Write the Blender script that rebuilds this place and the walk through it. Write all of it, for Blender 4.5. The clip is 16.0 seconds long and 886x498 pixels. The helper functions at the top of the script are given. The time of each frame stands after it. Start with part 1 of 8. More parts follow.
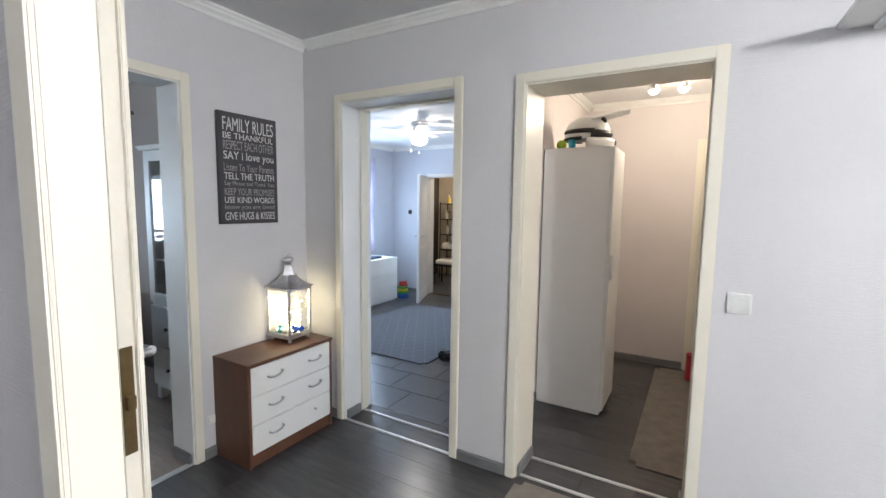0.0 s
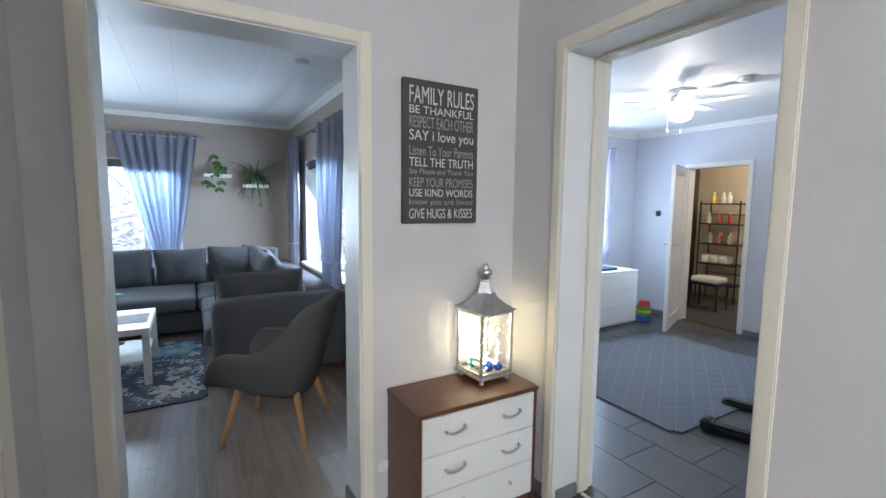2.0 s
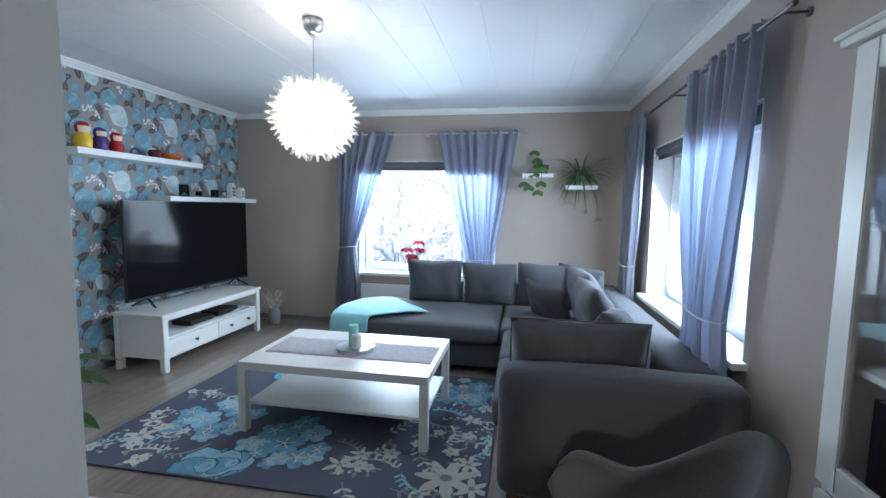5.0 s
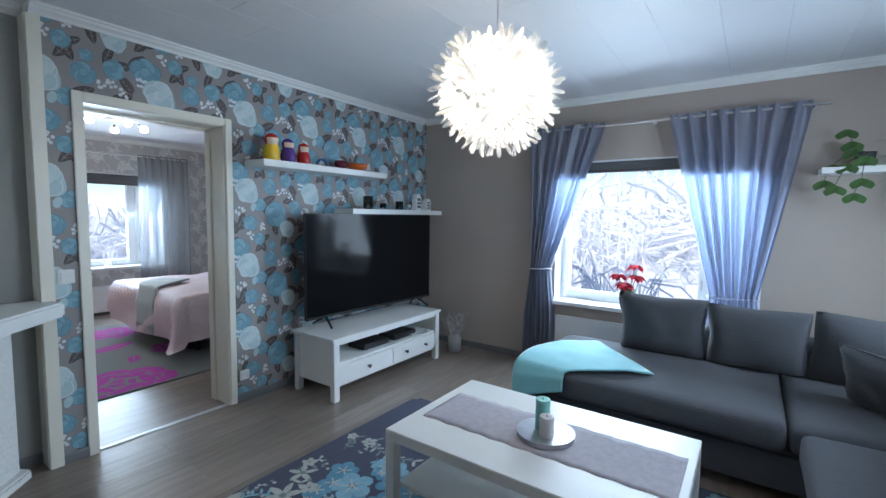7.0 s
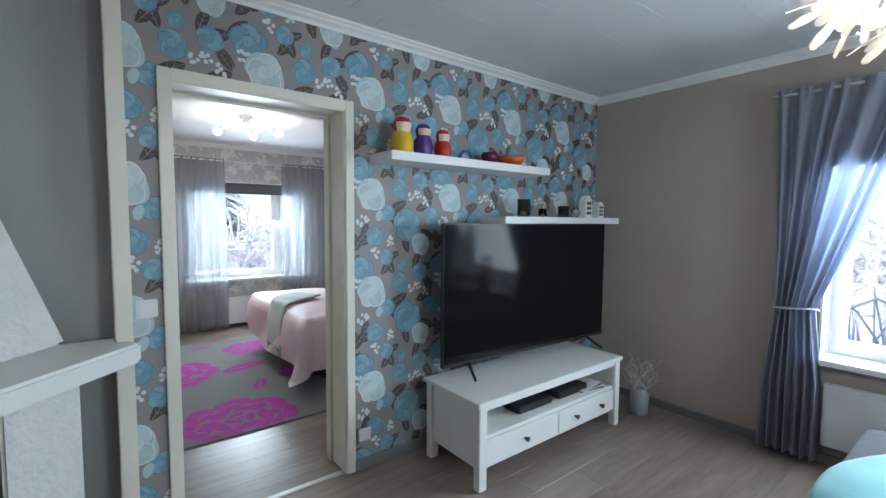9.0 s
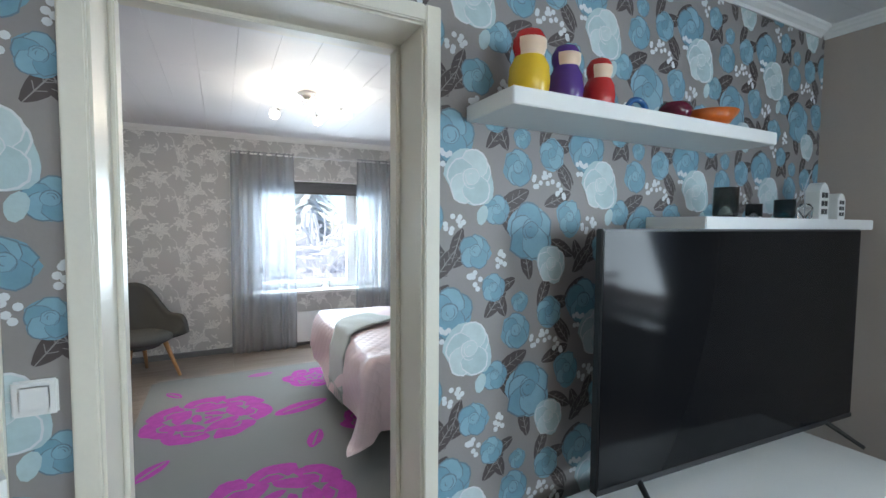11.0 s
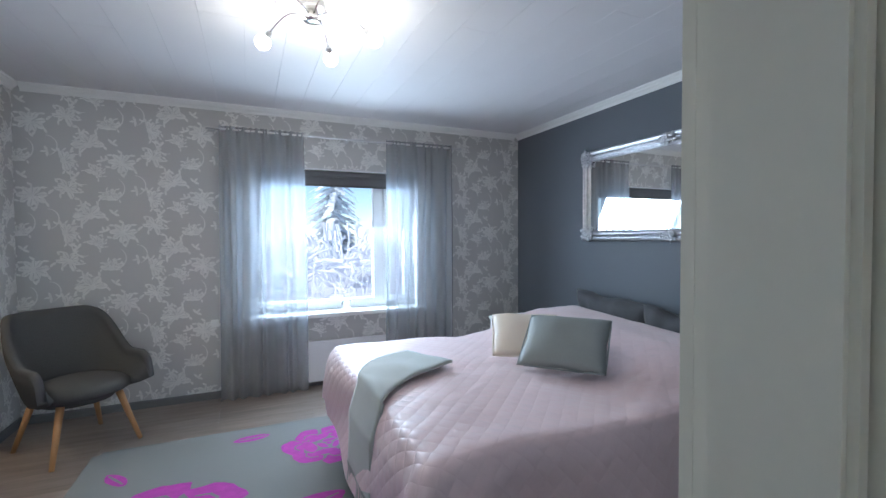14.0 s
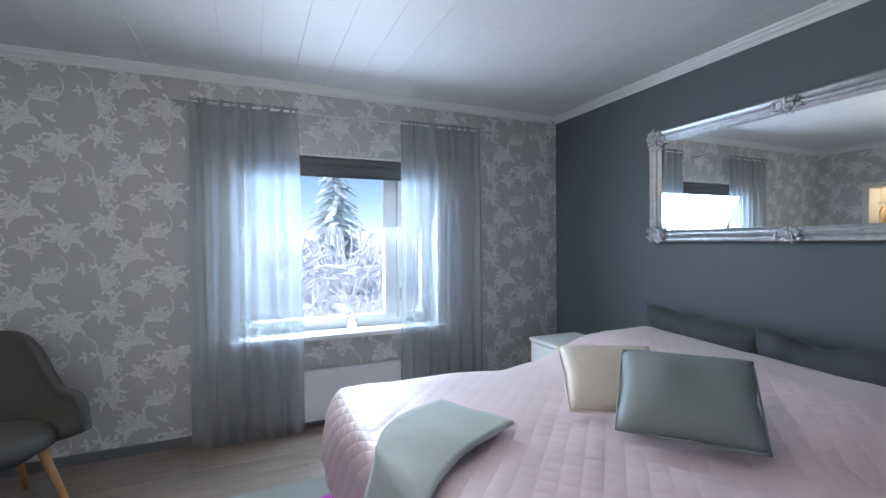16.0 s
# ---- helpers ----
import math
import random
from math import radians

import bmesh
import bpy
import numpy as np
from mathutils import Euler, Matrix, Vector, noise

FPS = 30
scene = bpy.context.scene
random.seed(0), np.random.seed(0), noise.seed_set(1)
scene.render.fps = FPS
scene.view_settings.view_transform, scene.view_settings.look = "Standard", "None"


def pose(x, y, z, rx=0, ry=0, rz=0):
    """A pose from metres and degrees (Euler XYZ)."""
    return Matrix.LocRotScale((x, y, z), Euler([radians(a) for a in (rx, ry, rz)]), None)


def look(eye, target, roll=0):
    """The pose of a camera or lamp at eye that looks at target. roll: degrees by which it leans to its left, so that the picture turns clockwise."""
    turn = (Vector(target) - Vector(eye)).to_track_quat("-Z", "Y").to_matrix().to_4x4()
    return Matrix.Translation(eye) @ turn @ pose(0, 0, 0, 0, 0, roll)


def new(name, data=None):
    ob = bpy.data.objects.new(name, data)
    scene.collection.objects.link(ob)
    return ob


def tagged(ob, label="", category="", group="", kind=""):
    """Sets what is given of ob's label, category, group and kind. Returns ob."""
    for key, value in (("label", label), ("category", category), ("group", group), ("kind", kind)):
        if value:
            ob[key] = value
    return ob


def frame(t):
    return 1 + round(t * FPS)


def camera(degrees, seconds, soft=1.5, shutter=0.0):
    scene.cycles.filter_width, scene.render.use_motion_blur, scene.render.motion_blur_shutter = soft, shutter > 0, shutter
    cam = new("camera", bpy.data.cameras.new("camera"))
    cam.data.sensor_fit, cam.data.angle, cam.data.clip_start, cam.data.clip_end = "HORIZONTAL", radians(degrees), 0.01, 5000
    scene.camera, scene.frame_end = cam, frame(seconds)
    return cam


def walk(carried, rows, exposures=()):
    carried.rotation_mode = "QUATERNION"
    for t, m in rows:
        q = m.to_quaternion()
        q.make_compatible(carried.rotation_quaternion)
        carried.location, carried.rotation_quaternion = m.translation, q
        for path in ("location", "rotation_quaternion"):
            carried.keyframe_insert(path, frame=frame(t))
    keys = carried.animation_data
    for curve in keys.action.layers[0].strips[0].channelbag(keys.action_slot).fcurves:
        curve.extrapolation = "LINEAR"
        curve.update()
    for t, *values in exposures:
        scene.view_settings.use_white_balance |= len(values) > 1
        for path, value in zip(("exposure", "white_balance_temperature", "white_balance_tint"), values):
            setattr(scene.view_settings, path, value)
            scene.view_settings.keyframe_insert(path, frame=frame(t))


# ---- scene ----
cam = camera(90.6, 16.0)
PATH = [
    (0, (0.187, 0.044, 1.445), (-0.817, 1.762, 1.244), 0.8),
    (0.5, (0.121, 0.268, 1.439), (-1.106, 1.833, 1.233), 0.9),
    (1, (-0.002, 0.445, 1.42), (-1.418, 1.842, 1.217), 0.6),
    (1.5, (-0.157, 0.586, 1.41), (-1.748, 1.78, 1.207), 0.6),
    (2, (-0.363, 0.72, 1.403), (-2.087, 1.713, 1.203), 0.6),
    (2.5, (-0.625, 0.796, 1.39), (-2.462, 1.562, 1.192), 0.6),
    (3, (-0.905, 0.854, 1.375), (-2.815, 1.411, 1.177), 0.8),
    (3.5, (-1.194, 0.914, 1.382), (-3.157, 1.243, 1.187), 1.0),
    (4, (-1.440, 0.908, 1.403), (-3.428, 0.984, 1.201), 1.1),
    (4.5, (-1.706, 0.892, 1.388), (-3.693, 0.758, 1.198), 0.9),
    (5, (-1.976, 0.905, 1.396), (-3.936, 0.553, 1.209), 0.9),
    (5.2, (-2.067, 0.902, 1.374), (-4.007, 0.448, 1.202), 0.7),
    (7.3, (-2.974, 0.434, 1.428), (-4.544, -0.795, 1.276), 0.7),
    (7.5, (-3.039, 0.355, 1.429), (-4.57, -0.924, 1.283), 0.6),
    (8, (-3.197, 0.153, 1.431), (-4.626, -1.239, 1.29), 0.6),
    (8.5, (-3.35, -0.052, 1.443), (-4.669, -1.55, 1.305), 0.7),
    (9, (-3.495, -0.306, 1.438), (-4.714, -1.886, 1.307), 0.4),
    (9.5, (-3.642, -0.559, 1.43), (-4.772, -2.204, 1.303), 0.3),
    (10, (-3.781, -0.786, 1.435), (-4.819, -2.491, 1.314), 0.2),
    (10.2, (-3.822, -0.886, 1.437), (-4.831, -2.608, 1.308), 0.3),
    (12.3, (-4.145, -1.946, 1.329), (-4.946, -3.777, 1.268), 0.2),
    (12.5, (-4.147, -2.024, 1.307), (-4.953, -3.854, 1.253), 0.0),
    (13, (-4.205, -2.236, 1.308), (-5.009, -4.066, 1.253), -0.1),
    (13.5, (-4.264, -2.425, 1.307), (-5.062, -4.259, 1.254), -0.1),
    (14, (-4.296, -2.609, 1.308), (-5.104, -4.438, 1.256), -0.3),
    (14.5, (-4.341, -2.778, 1.293), (-5.178, -4.594, 1.247), -0.3),
    (15, (-4.389, -2.992, 1.267), (-5.235, -4.804, 1.235), -0.7),
    (15.5, (-4.406, -3.165, 1.27), (-5.262, -4.972, 1.24), -0.5),
    (16, (-4.43, -3.396, 1.293), (-5.23, -5.229, 1.262), -0.5),
]
walk(cam, [(t, look(eye, target, roll)) for t, eye, target, roll in PATH], [(0.0, 1.18, 6500, 10), (5.0, 1.35, 6500, 10), (7.5, 0.95, 6450, 10), (8.5, 1.0, 6600, 10), (9.5, 1.38, 7350, 10), (10.2, 1.4, 7350, 10), (12.5, 1.35, 6700, 10), (14.0, 1.2, 6400, 10), (16.0, 1.02, 6450, 10)])


# ---------- world, sun, exposure ----------
world = bpy.data.worlds.new("sky")
scene.world = world
world.use_nodes = True
wn = world.node_tree
sky = wn.nodes.new("ShaderNodeTexSky")
sky.sky_type = 'NISHITA'
sky.sun_disc = False
sky.sun_elevation = radians(37)
sky.sun_rotation = radians(90)
sky.air_density, sky.dust_density, sky.ozone_density = 0.7, 0.0, 3.0
wn.nodes["Background"].inputs[1].default_value = 0.10
wn.links.new(sky.outputs[0], wn.nodes["Background"].inputs[0])
sun_data = bpy.data.lights.new("sun", 'SUN')
sun_data.energy, sun_data.angle, sun_data.color = 2.4, radians(3), (1.0, 0.97, 0.93)
scene.view_settings.exposure = 1.25
sun = new("sun", sun_data)
sun.matrix_world = look((40, 0, 30), (0, 0, 0))


def area_lamp(name, at, to, w, h, watts, colour):
    d = bpy.data.lights.new(name, 'AREA')
    d.shape, d.size, d.size_y, d.energy, d.color = 'RECTANGLE', w, h, watts, colour
    ob = new(name, d)
    ob.matrix_world = look(at, to)
    return ob


def point_lamp(name, at, watts, colour, radius=0.04):
    d = bpy.data.lights.new(name, 'POINT')
    d.energy, d.color, d.shadow_soft_size = watts, colour, radius
    ob = new(name, d)
    ob.location = at
    return ob


DAY = (0.61, 0.80, 1.0)
WARM = (1.0, 0.86, 0.68)
area_lamp("daylight_west", (-7.08, -0.2, 1.28), (-6.0, -0.2, 0.66), 1.5, 1.1, 50, DAY)
area_lamp("daylight_north", (-5.1, 2.18, 1.28), (-5.1, 1.1, 0.66), 1.6, 1.1, 46, DAY)
area_lamp("daylight_bedroom", (-5.05, -6.83, 1.28), (-5.05, -5.75, 0.75), 1.3, 1.1, 40, DAY)
area_lamp("daylight_playroom", (-4.41, 4.75, 1.4), (-2, 4.4, 1.1), 1.1, 1.1, 30, DAY)
point_lamp("pendant_glow", (-4.46, -0.33, 1.92), 42, (1.0, 0.93, 0.83), 0.07)
point_lamp("hall_glow", (2.25, 0.0, 2.28), 98, (0.96, 0.98, 1.0), 0.12)
point_lamp("closet_glow", (0.0, 3.62, 2.2), 10, WARM, 0.05)
point_lamp("fan_glow", (-2.6, 4.25, 2.02), 7, (1.0, 0.94, 0.88), 0.08)
point_lamp("bathroom_glow", (-3.2, 7.0, 2.1), 11, (1.0, 0.82, 0.6), 0.08)
point_lamp("lantern_glow", (-2.035, 1.9, 0.82), 0.36, (1.0, 0.85, 0.5), 0.03)
point_lamp("nook_glow", (-2.1, -5.75, 2.02), 7, WARM, 0.05)
for bx_, by_ in ((-4.39, -4.93), (-4.70, -5.0), (-4.84, -4.71), (-4.63, -4.49), (-4.39, -4.60)):
    point_lamp("bulb_glow", (bx_, by_, 2.09), 0.95, (1.0, 0.94, 0.85), 0.03)


# ---------- materials ----------
def mat(name, colour, rough=0.6, metal=0.0, var=0.08, scale=6.0, bump=0.05, grain=90.0, stretch=(1, 1, 1), spec=0.5, piece=0.0, sheen=0.0):
    """A surface: base colour with stains and grain at two scales, fine relief, and a tone of its own for each piece."""
    m = bpy.data.materials.new(name)
    m.use_nodes = True
    nt = m.node_tree
    b = nt.nodes["Principled BSDF"]
    b.inputs["Roughness"].default_value = rough
    b.inputs["Metallic"].default_value = metal
    b.inputs["Specular IOR Level"].default_value = spec
    if sheen:
        b.inputs["Sheen Weight"].default_value = sheen
        b.inputs["Sheen Roughness"].default_value = 0.4
    tc = nt.nodes.new("ShaderNodeTexCoord")
    mp = nt.nodes.new("ShaderNodeMapping")
    mp.inputs["Scale"].default_value = stretch
    nt.links.new(tc.outputs["Object"], mp.inputs[0])
    if piece:
        oi = nt.nodes.new("ShaderNodeObjectInfo")
        nt.links.new(oi.outputs["Random"], mp.inputs["Location"])
    n1 = nt.nodes.new("ShaderNodeTexNoise")
    n1.inputs["Scale"].default_value, n1.inputs["Detail"].default_value = scale, 4
    n2 = nt.nodes.new("ShaderNodeTexNoise")
    n2.inputs["Scale"].default_value, n2.inputs["Detail"].default_value = grain, 3
    for n in (n1, n2):
        nt.links.new(mp.outputs[0], n.inputs["Vector"])
    add = nt.nodes.new("ShaderNodeMath")
    add.operation = 'MULTIPLY_ADD'
    add.inputs[1].default_value = 0.4
    nt.links.new(n2.outputs[0], add.inputs[0])
    nt.links.new(n1.outputs[0], add.inputs[2])
    last = add.outputs[0]
    if piece:
        p = nt.nodes.new("ShaderNodeMath")
        p.operation = 'MULTIPLY_ADD'
        p.inputs[1].default_value = piece
        nt.links.new(oi.outputs["Random"], p.inputs[0])
        nt.links.new(last, p.inputs[2])
        last = p.outputs[0]
    ramp = nt.nodes.new("ShaderNodeMapRange")
    ramp.inputs["From Min"].default_value, ramp.inputs["From Max"].default_value = 0.35, 1.05 + piece
    ramp.inputs["To Min"].default_value, ramp.inputs["To Max"].default_value = 1 - var, 1 + var
    nt.links.new(last, ramp.inputs[0])
    mul = nt.nodes.new("ShaderNodeVectorMath")
    mul.operation = 'SCALE'
    mul.inputs[0].default_value = colour
    nt.links.new(ramp.outputs[0], mul.inputs["Scale"])
    nt.links.new(mul.outputs[0], b.inputs["Base Color"])
    if bump:
        bp = nt.nodes.new("ShaderNodeBump")
        bp.inputs["Strength"].default_value, bp.inputs["Distance"].default_value = bump, 0.01
        nt.links.new(n2.outputs[0], bp.inputs["Height"])
        nt.links.new(bp.outputs[0], b.inputs["Normal"])
    return m


def translucent(m, colour, share, clear=0.0):
    """Lets light through a cloth: part of it scattered, part of it straight through the weave."""
    nt = m.node_tree
    out = nt.nodes["Material Output"]
    t = nt.nodes.new("ShaderNodeBsdfTranslucent")
    t.inputs[0].default_value = (*colour, 1)
    mix = nt.nodes.new("ShaderNodeMixShader")
    mix.inputs[0].default_value = share
    nt.links.new(nt.nodes["Principled BSDF"].outputs[0], mix.inputs[1])
    nt.links.new(t.outputs[0], mix.inputs[2])
    last = mix
    if clear:
        tr = nt.nodes.new("ShaderNodeBsdfTransparent")
        mix2 = nt.nodes.new("ShaderNodeMixShader")
        mix2.inputs[0].default_value = clear
        nt.links.new(mix.outputs[0], mix2.inputs[1])
        nt.links.new(tr.outputs[0], mix2.inputs[2])
        last = mix2
    nt.links.new(last.outputs[0], out.inputs[0])
    return m


def glow(name, colour, strength):
    m = bpy.data.materials.new(name)
    m.use_nodes = True
    b = m.node_tree.nodes["Principled BSDF"]
    b.inputs["Base Color"].default_value = (*colour, 1)
    b.inputs["Emission Color"].default_value = (*colour, 1)
    b.inputs["Emission Strength"].default_value = strength
    return m


def glass_mat(name, colour=(1, 1, 1), rough=0.0, ior=1.45):
    m = bpy.data.materials.new(name)
    m.use_nodes = True
    b = m.node_tree.nodes["Principled BSDF"]
    b.inputs["Base Color"].default_value = (*colour, 1)
    b.inputs["Roughness"].default_value = rough
    b.inputs["IOR"].default_value = ior
    b.inputs["Transmission Weight"].default_value = 1.0
    return m


def pane_mat(name):
    """A thin pane: clear, with a plain mirror gloss that grows towards a grazing view."""
    m = bpy.data.materials.new(name)
    m.use_nodes = True
    nt = m.node_tree
    tr = nt.nodes.new("ShaderNodeBsdfTransparent")
    gl = nt.nodes.new("ShaderNodeBsdfGlossy")
    gl.inputs["Roughness"].default_value = 0.0
    fr = nt.nodes.new("ShaderNodeLayerWeight")
    pw = nt.nodes.new("ShaderNodeMath")
    pw.operation = 'POWER'
    pw.inputs[1].default_value = 3.5
    nt.links.new(fr.outputs["Facing"], pw.inputs[0])
    ad = nt.nodes.new("ShaderNodeMath")
    ad.operation = 'MULTIPLY_ADD'
    ad.inputs[1].default_value, ad.inputs[2].default_value = 0.6, 0.04
    nt.links.new(pw.outputs[0], ad.inputs[0])
    mix = nt.nodes.new("ShaderNodeMixShader")
    nt.links.new(ad.outputs[0], mix.inputs[0])
    nt.links.new(tr.outputs[0], mix.inputs[1])
    nt.links.new(gl.outputs[0], mix.inputs[2])
    nt.links.new(mix.outputs[0], nt.nodes["Material Output"].inputs[0])
    return m


def ribbed(name, colour, rough, freq, depth, spec=0.5):
    """Wallpaper or cloth with fine cross-woven relief."""
    m = mat(name, colour, rough, var=0.05, scale=1.5, bump=0, spec=spec)
    nt = m.node_tree
    tc = nt.nodes.new("ShaderNodeTexCoord")
    mp = nt.nodes.new("ShaderNodeMapping")
    mp.inputs["Scale"].default_value = (freq, freq, freq * 0.12)
    mp2 = nt.nodes.new("ShaderNodeMapping")
    mp2.inputs["Scale"].default_value = (freq * 0.08, freq * 0.08, freq)
    s = nt.nodes.new("ShaderNodeMath")
    for k, q in enumerate((mp, mp2)):
        nt.links.new(tc.outputs["Object"], q.inputs[0])
        n = nt.nodes.new("ShaderNodeTexNoise")
        n.inputs["Scale"].default_value = 1.0
        nt.links.new(q.outputs[0], n.inputs["Vector"])
        nt.links.new(n.outputs[0], s.inputs[k])
    bp = nt.nodes.new("ShaderNodeBump")
    bp.inputs["Strength"].default_value, bp.inputs["Distance"].default_value = depth, 0.004
    nt.links.new(s.outputs[0], bp.inputs["Height"])
    nt.links.new(bp.outputs[0], nt.nodes["Principled BSDF"].inputs["Normal"])
    return m


def quilt_mat(name, colour, size):
    """Cloth stitched in diamonds, each one puffed up."""
    m = mat(name, colour, 0.45, var=0.06, scale=5, bump=0, sheen=0.3)
    nt = m.node_tree
    tc = nt.nodes.new("ShaderNodeTexCoord")
    waves = []
    for a in (45, -45):
        mp = nt.nodes.new("ShaderNodeMapping")
        mp.inputs["Rotation"].default_value = (0, 0, radians(a))
        nt.links.new(tc.outputs["UV"], mp.inputs[0])
        w = nt.nodes.new("ShaderNodeTexWave")
        w.wave_profile = 'SIN'
        w.inputs["Scale"].default_value = 0.314 / size
        w.inputs["Distortion"].default_value = 0.35
        nt.links.new(mp.outputs[0], w.inputs["Vector"])
        p = nt.nodes.new("ShaderNodeMath")
        p.operation = 'POWER'
        p.inputs[1].default_value = 0.35
        nt.links.new(w.outputs["Fac"], p.inputs[0])
        waves.append(p)
    mn = nt.nodes.new("ShaderNodeMath")
    mn.operation = 'MULTIPLY'
    nt.links.new(waves[0].outputs[0], mn.inputs[0])
    nt.links.new(waves[1].outputs[0], mn.inputs[1])
    bp = nt.nodes.new("ShaderNodeBump")
    bp.inputs["Strength"].default_value, bp.inputs["Distance"].default_value = 0.40, 0.007
    nt.links.new(mn.outputs[0], bp.inputs["Height"])
    nt.links.new(bp.outputs[0], nt.nodes["Principled BSDF"].inputs["Normal"])
    return m


M_HALL = ribbed("hall_wallpaper", (0.60, 0.59, 0.60), 0.7, 260, 0.25)
M_LIV = ribbed("taupe_wall", (0.42, 0.355, 0.31), 0.7, 120, 0.12)
M_FIREWALL = mat("grey_wall_paint", (0.33, 0.33, 0.31), 0.6, var=0.05, scale=2)
M_BLUEWP = mat("floral_paper_ground", (0.275, 0.25, 0.24), 0.5, var=0.06, scale=4)
M_BEDWP = mat("silver_paper_ground", (0.50, 0.495, 0.485), 0.5, var=0.05, scale=3)
M_DARKWALL = ribbed("slate_wall", (0.115, 0.13, 0.15), 0.6, 200, 0.15)
M_PLAY = mat("pale_blue_wall", (0.55, 0.57, 0.63), 0.7, var=0.04, scale=2)
M_CLOSET = mat("pinkish_wall", (0.66, 0.61, 0.60), 0.7, var=0.04, scale=2)
M_CEIL = mat("white_ceiling", (0.72, 0.72, 0.73), 0.55, var=0.03, scale=2, bump=0.02)
M_WHITE = mat("white_paint", (0.78, 0.78, 0.76), 0.4, var=0.03, scale=4, bump=0.02)
M_CREAM = mat("cream_paint", (0.76, 0.72, 0.62), 0.35, var=0.05, scale=3, bump=0.03)
M_WOODWHITE = mat("white_lacquer", (0.76, 0.755, 0.73), 0.35, var=0.03, scale=5, bump=0.02)
M_BASE = mat("grey_baseboard", (0.16, 0.16, 0.165), 0.5, var=0.15, scale=8, stretch=(1, 1, 6))
M_LAM = mat("grey_oak_laminate", (0.235, 0.185, 0.155), 0.30, var=0.48, scale=2.4, bump=0.05, grain=9, stretch=(10, 1, 1), piece=0.35)
M_HALLFLOOR = mat("charcoal_laminate", (0.052, 0.050, 0.052), 0.26, var=0.35, scale=4, bump=0.06, grain=12, stretch=(8, 1, 1), piece=0.4)
M_TILE = mat("slate_tile", (0.075, 0.08, 0.09), 0.3, var=0.2, scale=6, bump=0.12, grain=30, piece=0.4)
M_GROUT = mat("floor_underlay", (0.06, 0.06, 0.06), 0.9)
M_SOFA = ribbed("charcoal_wool", (0.074, 0.076, 0.086), 0.95, 240, 0.6, 0.15)
for m_ in (M_SOFA,):
    m_.node_tree.nodes["Principled BSDF"].inputs["Sheen Weight"].default_value = 0.12
    m_.node_tree.nodes["Principled BSDF"].inputs["Sheen Roughness"].default_value = 0.6
M_CHAIR = ribbed("dark_grey_felt", (0.092, 0.090, 0.087), 0.95, 260, 0.5, 0.15)
M_OAK = mat("oak_leg", (0.46, 0.24, 0.10), 0.45, var=0.2, scale=5, grain=60, stretch=(4, 4, 0.6))
M_CURT = translucent(mat("blue_grey_satin", (0.25, 0.25, 0.30), 0.4, var=0.06, scale=4, bump=0.03, sheen=0.3), (0.28, 0.36, 0.55), 0.28)
M_SHEER = translucent(mat("grey_voile", (0.33, 0.335, 0.34), 0.7, var=0.05, scale=6), (0.34, 0.38, 0.45), 0.30, 0.42)
M_LILAC = translucent(mat("white_lilac_voile", (0.6, 0.58, 0.7), 0.7), (0.6, 0.6, 0.8), 0.5, 0.2)
M_TIE = mat("tie_cord", (0.5, 0.5, 0.55), 0.5)
M_STEEL = mat("brushed_steel", (0.6, 0.6, 0.6), 0.28, 1.0, var=0.05)
M_CHROME = mat("chrome", (0.8, 0.8, 0.8), 0.08, 1.0, var=0.02)
M_BRASS = mat("dark_brass", (0.22, 0.15, 0.07), 0.4, 1.0, var=0.2, scale=20)
M_ROD = mat("dark_rod", (0.1, 0.1, 0.1), 0.35, 0.8)
M_BLACK = mat("black_plastic", (0.012, 0.012, 0.013), 0.4, var=0.1)
M_SCREEN = mat("tv_screen", (0.008, 0.008, 0.009), 0.09, var=0.0, bump=0, spec=0.1)
M_MIRROR = mat("mirror_silver", (0.86, 0.88, 0.88), 0.0, 1.0, var=0.0, bump=0)
M_SILVER = mat("antique_silver", (0.58, 0.58, 0.60), 0.3, 1.0, var=0.2, scale=30, bump=0.2, grain=120)
M_PANE = pane_mat("window_glass")
M_GLASS = glass_mat("clear_glass")
M_JAR = translucent(mat("milky_glass", (0.62, 0.62, 0.6), 0.2), (0.7, 0.7, 0.7), 0.4, 0.45)
M_PVC = mat("window_white", (0.8, 0.81, 0.82), 0.35, var=0.02, bump=0.01)
M_BLIND = mat("grey_blind", (0.12, 0.12, 0.125), 0.7)
M_PINK = quilt_mat("pink_quilt", (0.78, 0.60, 0.61), 0.06)
M_SAGE = mat("sage_blanket", (0.42, 0.455, 0.43), 0.9, var=0.1, scale=8, bump=0.15, grain=200, sheen=0.5)
M_AQUA = mat("aqua_fleece", (0.22, 0.50, 0.53), 0.95, var=0.1, scale=8, bump=0.15, grain=200, sheen=0.5)
M_CREAMSAT = mat("ivory_satin", (0.74, 0.64, 0.54), 0.6, var=0.05)
M_GREYSAT = mat("grey_green_satin", (0.26, 0.285, 0.28), 0.6, var=0.06)
M_VELVET = mat("grey_velvet", (0.052, 0.052, 0.056), 0.75, var=0.3, scale=7, bump=0.1, sheen=0.25)
M_BEDBASE = mat("black_bed_base", (0.02, 0.02, 0.022), 0.9)
M_NUT = mat("walnut_veneer", (0.11, 0.045, 0.024), 0.4, var=0.25, scale=3, grain=50, stretch=(5, 1, 1))
M_BLUERUG = ribbed("navy_rug", (0.078, 0.084, 0.125), 0.95, 400, 0.3)
